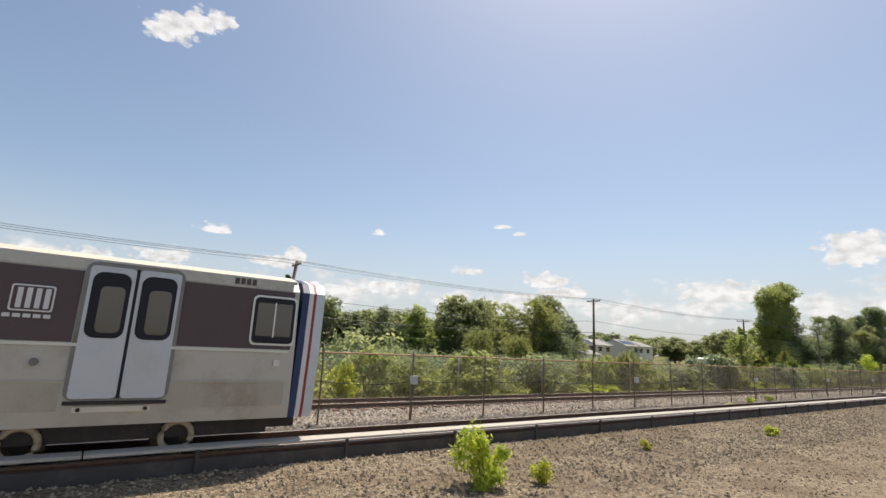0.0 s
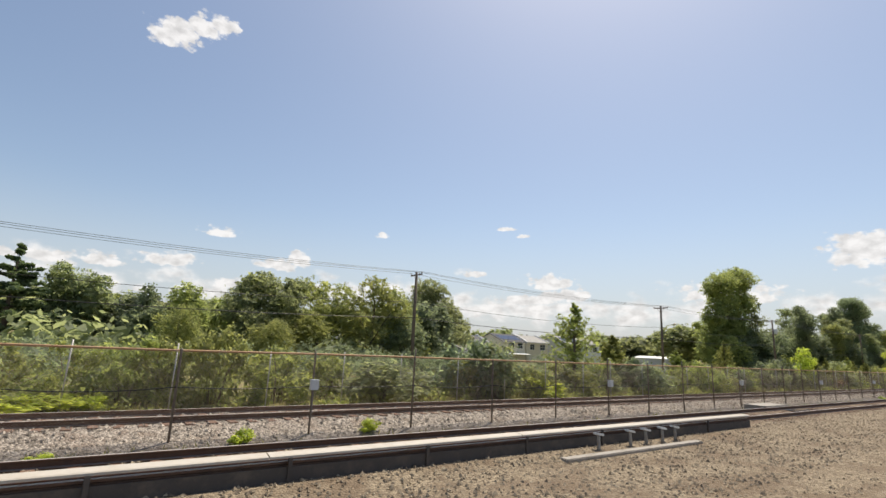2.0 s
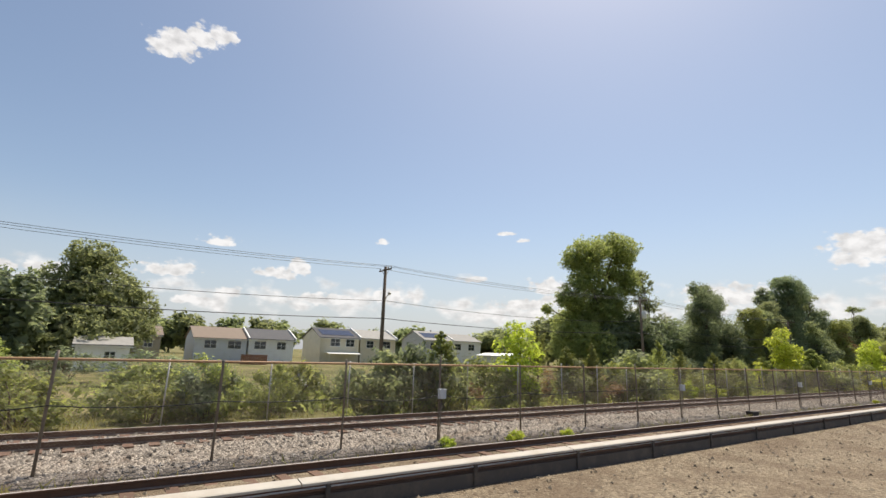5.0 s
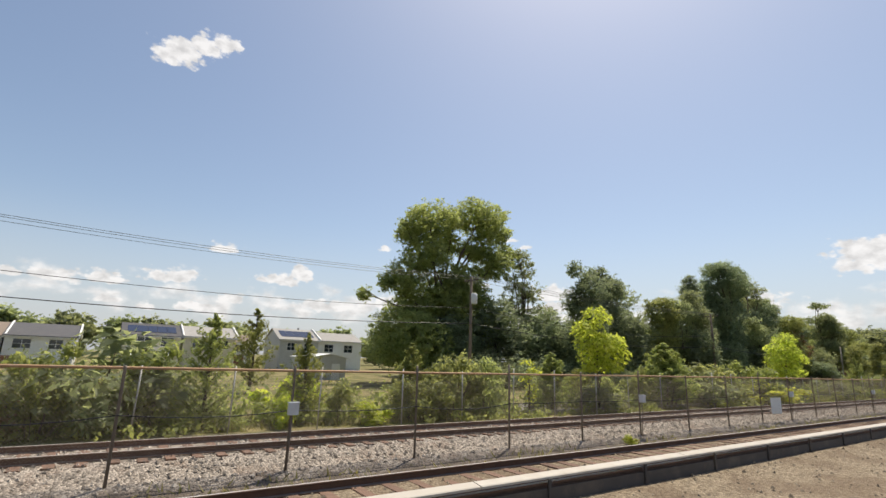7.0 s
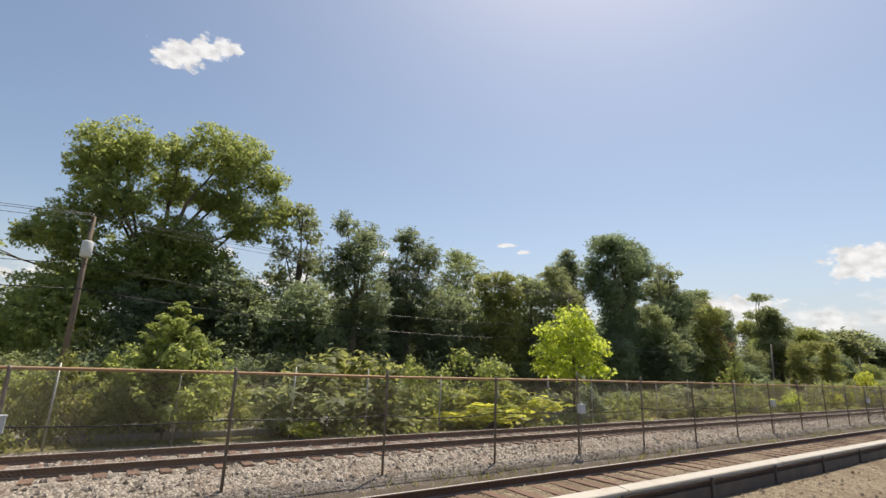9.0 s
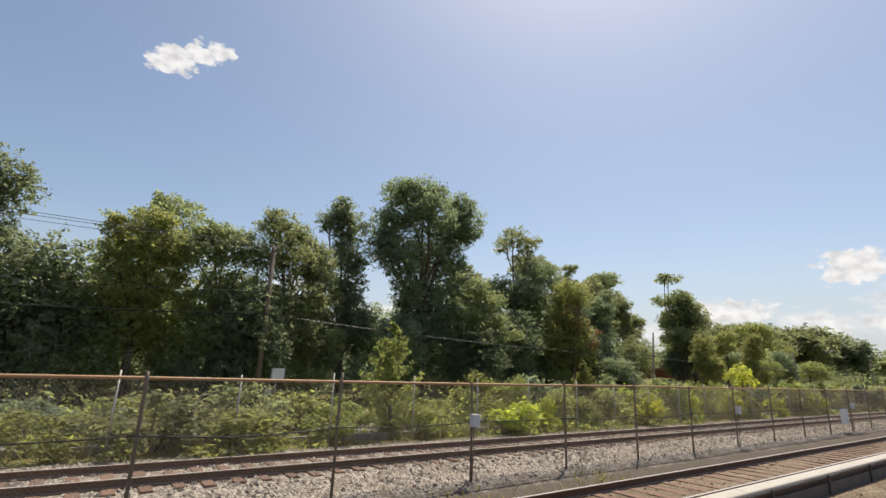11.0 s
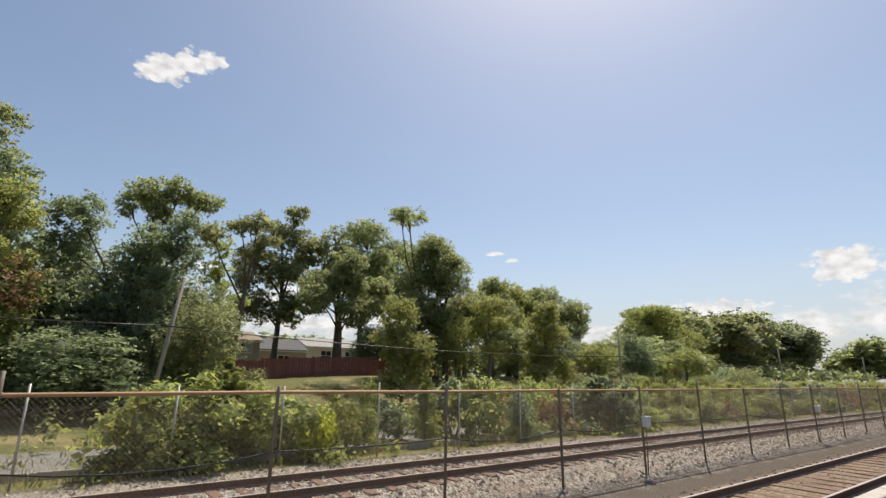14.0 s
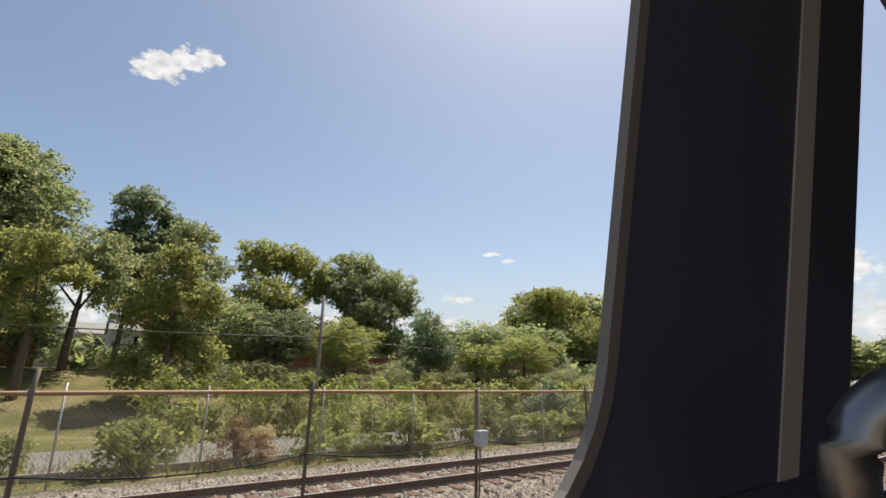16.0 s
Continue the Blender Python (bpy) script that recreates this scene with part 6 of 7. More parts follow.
def dead_tree(x, y, height, lean):
    rng = np.random.default_rng(15)
    t = thing("dead_tree", "leaning dead tree with bare grey twigs", "tree", at=(x, y, float(ground_z(x, y))))
    top = Vector((lean, 0, height))
    part("trunk", tubes(([(0, 0, -0.3), (lean * 0.4, 0.1, height * 0.5), tuple(top)], [0.14, 0.11, 0.06])), M_BARK, t)
    for k in range(5):
        bm = bmesh.new()
        branching(bm, rng, Vector((lean * 0.4, 0.1, height * 0.5)).lerp(top, 0.25 * k), Vector((-0.7 + 0.3 * k, 0.2 * (-1) ** k, 0.8)).normalized(), 1.5 - 0.12 * k, 0.045, 2)
        part("branch", bm, M_BARK, t)


def bare_bush(x, y, size):
    rng = np.random.default_rng(16)
    t = thing("bare_bush", "leafless bush of pale dead twigs", "bush", at=(x, y, float(ground_z(x, y))))
    for k in range(7):
        bm = bmesh.new()
        a = 0.9 * k
        branching(bm, rng, Vector((0.08 * math.cos(a), 0.08 * math.sin(a), -0.1)), Vector((0.8 * math.cos(a), 0.8 * math.sin(a), 0.8)).normalized(), size, 0.026, 2)
        part("branch", bm, M_DEADWOOD, t)


M_DEADWOOD = mat("dead_wood", (0.36, 0.31, 0.26), 0.9, 0, 0.2, 6, 50, 0.2)
dead_tree(19.2, 48.0, 4.6, 1.3)
bare_bush(24.0, 30.5, 1.15)

C_PAINT = mat("car_white_paint", (0.74, 0.75, 0.75), 0.3, 0.0, 0.04, 2, 30, 0.0, (0.5, 0.47, 0.42), 0.2)
C_TYRE = mat("tyre_rubber", (0.03, 0.03, 0.03), 0.85, 0, 0.2, 6, 50, 0.1)
C_LAMP = glass_mat("lamp_glass", (0.55, 0.55, 0.52), 0.1)


def parked_car(x, y, turn):
    """A small hatchback; its nose points along -y before it is turned."""
    t = thing("parked_car", "small white car parked on the lane behind bushes", "car")
    t.matrix_basis = pose(x, y, float(ground_z(x, y)), 0, 0, turn)
    side = ((-1.95, 0.32), (-2.0, 0.62), (-1.85, 0.80), (-0.95, 0.95), (1.75, 0.98), (1.95, 0.75), (1.95, 0.32))
    bm = bmesh.new()
    prism(bm, side, -0.82, 0.82)
    bmesh.ops.bevel(bm, geom=list(bm.edges), offset=0.06, segments=2, affect="EDGES")
    part("body", bm, C_PAINT, t)
    cabin = ((-0.98, 0.95), (-0.32, 1.42), (1.25, 1.46), (1.72, 0.97))
    bm = bmesh.new()
    a = [bm.verts.new((-0.76 if z < 1 else -0.60, q, z)) for q, z in cabin]
    b = [bm.verts.new((0.76 if z < 1 else 0.60, q, z)) for q, z in cabin]
    for i in range(4):
        bm.faces.new((a[i], b[i], b[(i + 1) % 4], a[(i + 1) % 4]))
    bm.faces.new(a)
    bm.faces.new(b[::-1])
    bmesh.ops.recalc_face_normals(bm, faces=bm.faces)
    bmesh.ops.bevel(bm, geom=list(bm.edges), offset=0.04, segments=2, affect="EDGES")
    part("cabin", bm, C_PAINT, t)

    def sheet(name, q):
        bm = bmesh.new()
        lo = [bm.verts.new(p) for p in q]
        n = (lo[1].co - lo[0].co).cross(lo[2].co - lo[0].co).normalized() * 0.012
        up = [bm.verts.new(v.co + n) for v in lo]
        bm.faces.new(lo[::-1])
        bm.faces.new(up)
        for i in range(4):
            bm.faces.new((lo[i], lo[(i + 1) % 4], up[(i + 1) % 4], up[i]))
        bmesh.ops.recalc_face_normals(bm, faces=bm.faces)
        part(name, bm, G_DARK, t)

    sheet("windscreen", ((-0.66, -0.93, 1.0), (0.66, -0.93, 1.0), (0.56, -0.40, 1.38), (-0.56, -0.40, 1.38)))
    for sx in (-1, 1):
        sheet("side_window", ((sx * 0.77, -0.72, 1.02), (sx * 0.77, 1.35, 1.02), (sx * 0.635, 1.05, 1.38), (sx * 0.635, -0.28, 1.38)))
        part("headlight", boxes((sx * 0.62 - 0.16, sx * 0.62 + 0.16, -2.02, -1.93, 0.58, 0.72, 0.02)), C_LAMP, t)
        part("mirror", boxes((sx * 0.88 - 0.09, sx * 0.88 + 0.09, -0.72, -0.62, 0.98, 1.1, 0.02)), C_PAINT, t)
        for wy in (-1.25, 1.2):
            w = part("wheel", tubes(([(sx * 0.66, wy, 0.3), (sx * 0.84, wy, 0.3)], [0.3, 0.3]), sides=20), C_TYRE, t)
            part("rim", tubes(([(sx * 0.84, wy, 0.3), (sx * 0.85, wy, 0.3)], [0.19, 0.17]), sides=16), M_GALV, w)
    part("bumper", boxes((-0.80, 0.80, -2.06, -1.98, 0.34, 0.52, 0.02)), M_DARK, t)


parked_car(95.9, 36.4, 22)

# ---- houses ----


def sash(a, b, c, d, m, front, back):
    """A window frame with one upright and one cross bar, in one piece, and the corners of its four lights."""
    xm, zm = (a + b) / 2, (c + d) / 2
    xs, zs = (a - m, a, xm - 0.03, xm + 0.03, b, b + m), (c - m, c, zm - 0.025, zm + 0.025, d, d + m)
    bm = bmesh.new()
    grid = [[[bm.verts.new((x, y, z)) for z in zs] for x in xs] for y in (front, back)]
    solid = [[not (i in (1, 3) and j in (1, 3)) for j in range(5)] for i in range(5)]
    for i in range(5):
        for j in range(5):
            if not solid[i][j]:
                continue
            for g in grid:
                bm.faces.new((g[i][j], g[i + 1][j], g[i + 1][j + 1], g[i][j + 1]))
            for di, dj, p, q in ((-1, 0, (i, j), (i, j + 1)), (1, 0, (i + 1, j), (i + 1, j + 1)), (0, -1, (i, j), (i + 1, j)), (0, 1, (i, j + 1), (i + 1, j + 1))):
                u, v = i + di, j + dj
                if 0 <= u < 5 and 0 <= v < 5 and solid[u][v]:
                    continue
                bm.faces.new((grid[0][p[0]][p[1]], grid[0][q[0]][q[1]], grid[1][q[0]][q[1]], grid[1][p[0]][p[1]]))
    bmesh.ops.recalc_face_normals(bm, faces=bm.faces)
    return bm, [(xs[i], xs[i + 1], zs[j], zs[j + 1]) for i in (1, 3) for j in (1, 3)]


def house(x0, x1, y0, y1, eave, ridge, wall, roof, label, windows=(), along_x=True, chimney=False, solar=False, awning=None, base=None, door=None, brick=None):
    """A house with siding boards, a pitched roof and windows (x, z, width, height) in the wall that faces the railway."""
    z0 = float(ground_z(x0, y0)) - 0.2 if base is None else base
    t = thing("house", label, "house", "houses behind the railway", at=((x0 + x1) / 2, (y0 + y1) / 2, z0))
    cx = (x0 + x1) / 2
    hx, hy, e, r = (x1 - x0) / 2, (y1 - y0) / 2, eave - z0, ridge - z0
    bm = bmesh.new()
    box(bm, -hx, hx, -hy, hy, 0, e)
    if along_x:
        for s in (-1, 1):
            v = [bm.verts.new(p) for p in ((s * hx, -hy, e), (s * hx, hy, e), (s * hx, 0, r - 0.05))]
            bm.faces.new(v)
    else:
        for s in (-1, 1):
            v = [bm.verts.new(p) for p in ((-hx, s * hy, e), (hx, s * hy, e), (0, s * hy, r - 0.05))]
            bm.faces.new(v)
    part("wall", bm, wall, t)
    bm = bmesh.new()
    o, th = 0.28, 0.11
    if along_x:
        k = (r - e) / hy
        for s in (-1, 1):
            q = [(-hx - o, s * (hy + o), e - o * k), (hx + o, s * (hy + o), e - o * k), (hx + o, 0, r), (-hx - o, 0, r)]
            lo = [bm.verts.new(p) for p in q]
            up = [bm.verts.new((p[0], p[1], p[2] + th)) for p in q]
            bm.faces.new(lo)
            bm.faces.new(up[::-1])
            for i in range(4):
                bm.faces.new((lo[i], lo[(i + 1) % 4], up[(i + 1) % 4], up[i]))
    else:
        k = (r - e) / hx
        for s in (-1, 1):
            q = [(s * (hx + o), -hy - o, e - o * k), (s * (hx + o), hy + o, e - o * k), (0, hy + o, r), (0, -hy - o, r)]
            lo = [bm.verts.new(p) for p in q]
            up = [bm.verts.new((p[0], p[1], p[2] + th)) for p in q]
            bm.faces.new(lo)
            bm.faces.new(up[::-1])
            for i in range(4):
                bm.faces.new((lo[i], lo[(i + 1) % 4], up[(i + 1) % 4], up[i]))
    bmesh.ops.recalc_face_normals(bm, faces=bm.faces)
    rf = part("roof", bm, roof, t)
    part("gutter", boxes((-hx - o, hx + o, -hy - o - 0.1, -hy - o, e - 0.26, e - 0.14)), T_WHITE, t)
    if along_x and solar or chimney:
        k = (r - e) / hy
        bm = bmesh.new()
        prism(bm, ((-hy - o, e - o * k - 0.04), (0, r - 0.04), (hy + o, e - o * k - 0.04), (hy + o, e - o * k + 0.42), (0, r + 0.42), (-hy - o, e - o * k + 0.42)), hx + o - 0.06, hx + o + 0.16)
        part("parapet", bm, T_WHITE, t, "white party-wall parapet")
    if chimney:
        part("chimney", boxes((0.3 * hx, 0.3 * hx + 0.25, 0.1, 0.35, r - 0.4, r + 0.45)), M_DARK, rf)
    if solar and along_x:
        n = 5
        for i in range(n):
            bm = bmesh.new()
            w = 1.7 * hx / n
            a = -0.85 * hx + i * w
            k = (r - e) / hy
            v = []
            for dz in (0.14, 0.18):
                for px, py in ((a, -hy * 0.8), (a + w - 0.06, -hy * 0.8), (a + w - 0.06, -hy * 0.25), (a, -hy * 0.25)):
                    v.append(bm.verts.new((px, py, e + (hy + py) * k + dz)))
            for q in ((3, 2, 1, 0), (4, 5, 6, 7), (0, 1, 5, 4), (1, 2, 6, 5), (2, 3, 7, 6), (3, 0, 4, 7)):
                bm.faces.new([v[i2] for i2 in q])
            part("solar_panel", bm, SOLAR, rf)
    if brick:
        part("brick_storey", boxes((-hx - 0.05, hx + 0.05, -hy - 0.05, hy + 0.05, 0.01, brick - z0)), B_RED, t, "red brick ground floor")
    for wx, wz, ww, wh in windows:
        if wz - wh / 2 < z0 + 0.3:
            continue
        a, b, c, d = wx - cx - ww / 2, wx - cx + ww / 2, wz - z0 - wh / 2, wz - z0 + wh / 2
        f, m = -hy, 0.07
        bm, lights = sash(a, b, c, d, m, f - 0.06, f - 0.005)
        w = part("window", bm, T_WHITE, t)
        for pa, pb, pc, pd in lights:
            part("pane", boxes((pa, pb, f - 0.03, f - 0.022, pc, pd)), G_DARK, w)
        part("sill", boxes((a - 0.1, b + 0.1, f - 0.1, f - 0.06, c - m - 0.04, c - m)), T_WHITE, w)
    if awning:
        a, b, zz, dp = awning
        bm = bmesh.new()
        v = [bm.verts.new(p) for p in ((a - cx, -hy - dp, zz - z0), (b - cx, -hy - dp, zz - z0), (b - cx, -hy, zz + 0.3 - z0), (a - cx, -hy, zz + 0.3 - z0))]
        u = [bm.verts.new(p.co + Vector((0, 0, 0.07))) for p in v]
        bm.faces.new(v[::-1])
        bm.faces.new(u)
        for i in range(4):
            bm.faces.new((v[i], v[(i + 1) % 4], u[(i + 1) % 4], u[i]))
        part("porch_roof", bm, T_WHITE, t, "white porch roof")
        for px in (a - cx + 0.1, b - cx - 0.1):
            part("porch_post", boxes((px - 0.05, px + 0.05, -hy - dp + 0.05, -hy - dp + 0.15, 0, zz - z0)), T_WHITE, t)
    if door:
        dx, dw, dh, dm = door
        part("door", boxes((dx - cx - dw / 2, dx - cx + dw / 2, -hy - 0.05, -hy - 0.005, 0.15, 0.15 + dh)), dm, t)
    return t


house(-17.7, 3.9, 100.1, 110.5, 2.0, 4.2, W_GREY, R_DARK, "grey house with solar panels on a dark roof", ((0.6, 0.6, 2.2, 1.5), (-3.4, 0.6, 2.2, 1.5), (-9.5, 0.6, 2.2, 1.5)), solar=True)
house(6.2, 14.8, 111.7, 120.8, 2.1, 3.3, W_WHITE, R_GREY, "white house beyond the grey one", ((8.3, 0.8, 1.4, 1.5), (11.8, 0.8, 1.4, 1.5)))
house(82.6, 87.3, 64.0, 70.0, 2.1, 2.9, W_WHITE, R_GREY, "low white outbuilding with a pale roof", ((85.6, 1.0, 0.9, 0.8),))
house(83.7, 93.0, 96.6, 105.7, 3.9, 5.4, W_TAUPE, R_TAN, "low taupe house with a tan roof", ((88.4, 2.6, 2.0, 1.3), (91.2, 2.6, 1.2, 1.3)))
house(98.0, 106.7, 96.2, 106.6, 3.8, 5.8, W_BLUE, R_TAN, "blue-grey sided townhouse with a brown roof", ((100.6, 2.7, 1.9, 1.3), (104.6, 2.7, 2.2, 1.3), (101.0, 0.1, 1.8, 1.4), (104.8, 0.1, 1.2, 1.4)), chimney=True)
house(107.0, 115.2, 95.9, 106.3, 3.95, 5.85, W_WHITE, R_DARK, "white sided townhouse with a dark roof", ((109.0, 2.8, 2.0, 1.3), (112.9, 2.8, 1.6, 1.3), (110.3, 0.1, 1.8, 1.4)), chimney=True)
house(121.0, 129.4, 97.0, 107.4, 4.85, 6.85, W_CREAM, R_DARK, "cream townhouse with solar panels and a white porch roof", ((124.1, 3.9, 2.0, 1.45), (127.4, 3.9, 1.8, 1.45), (125.2, 0.4, 2.0, 1.6)), chimney=True, solar=True, awning=(122.0, 129.0, 1.6, 2.4))
house(129.8, 138.2, 97.0, 107.4, 5.0, 6.85, W_CREAM, R_GREY, "pale cream townhouse with a light roof", ((132.0, 3.75, 1.6, 1.4), (136.0, 3.75, 1.8, 1.4), (135.6, 0.4, 1.6, 1.5)), chimney=True)
house(143.2, 149.1, 130.6, 139.7, 5.2, 7.0, W_WHITE, R_TAN, "small white house with a red garage door", ((146.2, 3.8, 2.2, 1.5),), door=(146.2, 2.5, 2.5, B_RED))
house(146.0, 153.6, 97.0, 107.4, 5.35, 7.45, W_GREY, R_GREY, "grey townhouse with solar panels on its roof", ((148.2, 4.0, 1.4, 1.4), (151.6, 4.0, 1.6, 1.4)), chimney=True, solar=True)
house(153.9, 163.4, 98.0, 108.4, 5.45, 7.2, W_WHITE, R_GREY, "white townhouse beside the grey one", ((156.2, 4.0, 1.8, 1.4), (160.4, 4.0, 1.8, 1.4)))
house(250.4, 256.9, 69.0, 78.4, 6.15, 7.4, W_TAUPE, R_TAN, "two-storey taupe house with white-framed windows", ((255.2, 5.2, 1.5, 1.0), (254.9, 3.1, 2.0, 1.2), (252.2, 3.1, 1.2, 1.2)))
house(258.3, 264.7, 73.9, 83.0, 5.4, 7.0, W_TAUPE, R_DARK, "brown-grey house wing behind the trees", ((261.6, 4.0, 1.6, 1.2),))
house(266.5, 280.2, 78.6, 88.0, 6.3, 7.8, W_CREAM, R_GREY, "long cream house seen under the trees", ((269.6, 5.0, 1.6, 1.4), (273.6, 5.0, 1.6, 1.4), (277.1, 5.0, 2.0, 1.4)))
house(277.0, 284.2, 66.0, 74.0, 6.1, 7.9, W_WHITE, R_GREY, "white house with a red brick ground floor and grey roof", ((279.7, 4.9, 1.4, 1.2), (282.6, 4.9, 1.4, 1.2)), chimney=True, brick=4.1)
house(292.9, 300.3, 81.0, 90.1, 4.6, 6.2, W_CREAM, R_GREY, "cream house showing between tree trunks", ((296.4, 2.6, 1.6, 1.6),))


def shed():
    t = thing("shed", "grey garden shed with a pale gabled roof and white door", "shed", at=(142.5, 67.0, -0.75))
    bm = bmesh.new()
    box(bm, -2.2, 2.2, -4.0, 4.0, 0, 2.95)
    v = [bm.verts.new(p) for p in ((-2.2, -4.0, 2.95), (2.2, -4.0, 2.95), (0, -4.0, 3.36))]
    bm.faces.new(v)
    part("wall", bm, W_GREY, t)
    bm = bmesh.new()
    for s in (-1, 1):
        q = [(s * 2.45, -4.3, 2.90), (s * 2.45, 4.3, 2.90), (0, 4.3, 3.36), (0, -4.3, 3.36)]
        lo, up = [bm.verts.new(p) for p in q], [bm.verts.new((p[0], p[1], p[2] + 0.09)) for p in q]
        bm.faces.new(lo)
        bm.faces.new(up[::-1])
        for i in range(4):
            bm.faces.new((lo[i], lo[(i + 1) % 4], up[(i + 1) % 4], up[i]))
    bmesh.ops.recalc_face_normals(bm, faces=bm.faces)
    part("roof", bm, T_WHITE, t)
    d = part("door", boxes((0.3, 1.4, -4.04, -4.018, 0.1, 2.2)), W_WHITE, t)
    part("handle", boxes((0.4, 0.44, -4.07, -4.045, 0.95, 1.1)), M_DARK, d)


shed()


def wooden_screen(x0, x1, y):
    t = thing("wooden_screen", "reddish brown wooden garden screen of upright boards", "fence", at=((x0 + x1) / 2, y, -0.6))
    h, n = (x1 - x0) / 2, 14
    for i in range(n):
        a = -h + 2 * h * i / n
        part("board", boxes((a + 0.015, a + 2 * h / n - 0.015, -0.02, 0.02, 0.0, 1.75)), M_SCREEN, t)
    for z in (0.4, 1.4):
        part("rail", boxes((-h, h, 0.022, 0.08, z, z + 0.1)), M_SCREEN, t)


M_RED_FENCE = mat("red_brown_boards", (0.20, 0.075, 0.062), 0.8, 0, 0.2, 4, 40, 0.2, (0.12, 0.05, 0.042))
M_SCREEN = mat("stained_wood", (0.24, 0.12, 0.075), 0.8, 0, 0.2, 4, 40, 0.2, (0.14, 0.08, 0.055))


def garden_fence(x0, count, y):
    """Panels of upright boards that step up with the bank."""
    t = thing("garden_fence", "long dark red-brown board fence behind the yards", "fence")
    for i in range(count):
        x = x0 + 2.44 * i
        z = float(ground_z(x + 1.2, y)) - 0.12
        for k in range(8):
            part("board", boxes((x + 0.3 * k + 0.012, x + 0.3 * k + 0.29, y - 0.012, y + 0.012, z + 0.05, z + 1.85 + 0.03 * ((k * 7) % 3))), M_RED_FENCE, t)
        for dz in (0.35, 1.45):
            part("rail", boxes((x, x + 2.42, y + 0.013, y + 0.06, z + dz, z + dz + 0.1)), M_RED_FENCE, t)
        part("post", boxes((x - 0.06, x + 0.04, y + 0.062, y + 0.16, z - 0.2, z + 1.95)), M_RED_FENCE, t)


garden_fence(243.0, 12, 53.2)
garden_fence(287.2, 18, 53.2)
wooden_screen(104.6, 109.0, 90.5)

# lane behind the scrub, with its low concrete edging
bm = bmesh.new()
prism(bm, ((25.2, -0.90), (25.2, -0.62), (30.2, -0.60), (30.2, -0.90)), 138, 345)
tagged(from_bm("lane", bm, M_ROAD), "pale worn asphalt lane behind the bushes", "road", kind="structure")
for i in range(85):
    x = 139.2 + i * 2.4
    if i == 0:
        bm = bmesh.new()
        box(bm, -1.18, 1.18, -0.09, 0.09, -0.2, 0.24, 0.02)
        kerb = tagged(from_bm("kerb_stone", bm, M_CONC), "pale concrete kerb stone along the lane", "kerb", "kerb stones")
        kerb.location = (x, 25.05, -0.72)
    else:
        copy_thing(kerb, pose(x, 25.05, -0.72))

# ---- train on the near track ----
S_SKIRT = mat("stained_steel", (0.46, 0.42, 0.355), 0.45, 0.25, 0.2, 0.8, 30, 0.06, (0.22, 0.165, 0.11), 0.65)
S_STEEL = mat("car_steel", (0.52, 0.50, 0.455), 0.42, 0.25, 0.14, 0.9, 30, 0.05, (0.22, 0.17, 0.12), 0.5)
S_BROWNP = mat("car_brown", (0.095, 0.063, 0.066), 0.4, 0, 0.2, 2, 30, 0.04, (0.09, 0.06, 0.05), 0.3)
S_DOOR = mat("car_door", (0.60, 0.635, 0.68), 0.38, 0.2, 0.06, 2, 30, 0.03, (0.42, 0.40, 0.36), 0.25)
S_ROOF = mat("car_roof", (0.62, 0.56, 0.46), 0.6, 0.1, 0.1, 2, 30, 0.05, (0.36, 0.31, 0.25), 0.4)
S_TRIM = mat("car_trim", (0.66, 0.66, 0.65), 0.3, 0.6, 0.06, 3, 40, 0.03)
S_BLUE = mat("stripe_blue", (0.03, 0.05, 0.13), 0.45, 0, 0.1, 3, 30, 0.03)
S_REDP = mat("stripe_red", (0.30, 0.04, 0.035), 0.45, 0, 0.1, 3, 30, 0.03)
S_WHITEP = mat("paint_white", (0.72, 0.72, 0.72), 0.5, 0, 0.05, 3, 30, 0.03)
S_FRAME = mat("door_frame_steel", (0.24, 0.23, 0.22), 0.45, 0.4, 0.15, 3, 30, 0.05, (0.1, 0.08, 0.06), 0.5)
S_RING = mat("ring_beige", (0.45, 0.37, 0.27), 0.7, 0.1, 0.2, 5, 40, 0.1, (0.2, 0.15, 0.1))
S_RUBBER = mat("door_rubber", (0.012, 0.013, 0.02), 0.6, 0, 0.2, 3, 30, 0.03)
S_WHEEL = mat("wheel_steel", (0.17, 0.12, 0.085), 0.6, 0.4, 0.25, 6, 50, 0.2, (0.3, 0.22, 0.14))
S_SEATLIGHT = glass_mat("car_glass", (0.11, 0.095, 0.07), 0.08)


def rounded(bm, x0, x1, z0, z1, r, y0, y1, n=5):
    """A board with rounded corners that faces -y."""
    pts = []
    for cx, cz, a0 in ((x1 - r, z1 - r, 0), (x0 + r, z1 - r, 90), (x0 + r, z0 + r, 180), (x1 - r, z0 + r, 270)):
        for k in range(n):
            a = radians(a0 + 90 * k / (n - 1))
            pts.append((cx + r * math.cos(a), cz + r * math.sin(a)))
    a = [bm.verts.new((x, y0, z)) for x, z in pts]
    b = [bm.verts.new((x, y1, z)) for x, z in pts]
    bm.faces.new(a)
    bm.faces.new(b[::-1])
    m = len(pts)
    for i in range(m):
        bm.faces.new((a[i], b[i], b[(i + 1) % m], a[(i + 1) % m]))
    bmesh.ops.recalc_face_normals(bm, faces=bm.faces)


def rboard(x0, x1, z0, z1, r, y0, y1):
    bm = bmesh.new()
    rounded(bm, x0, x1, z0, z1, r, y0, y1)
    return bm


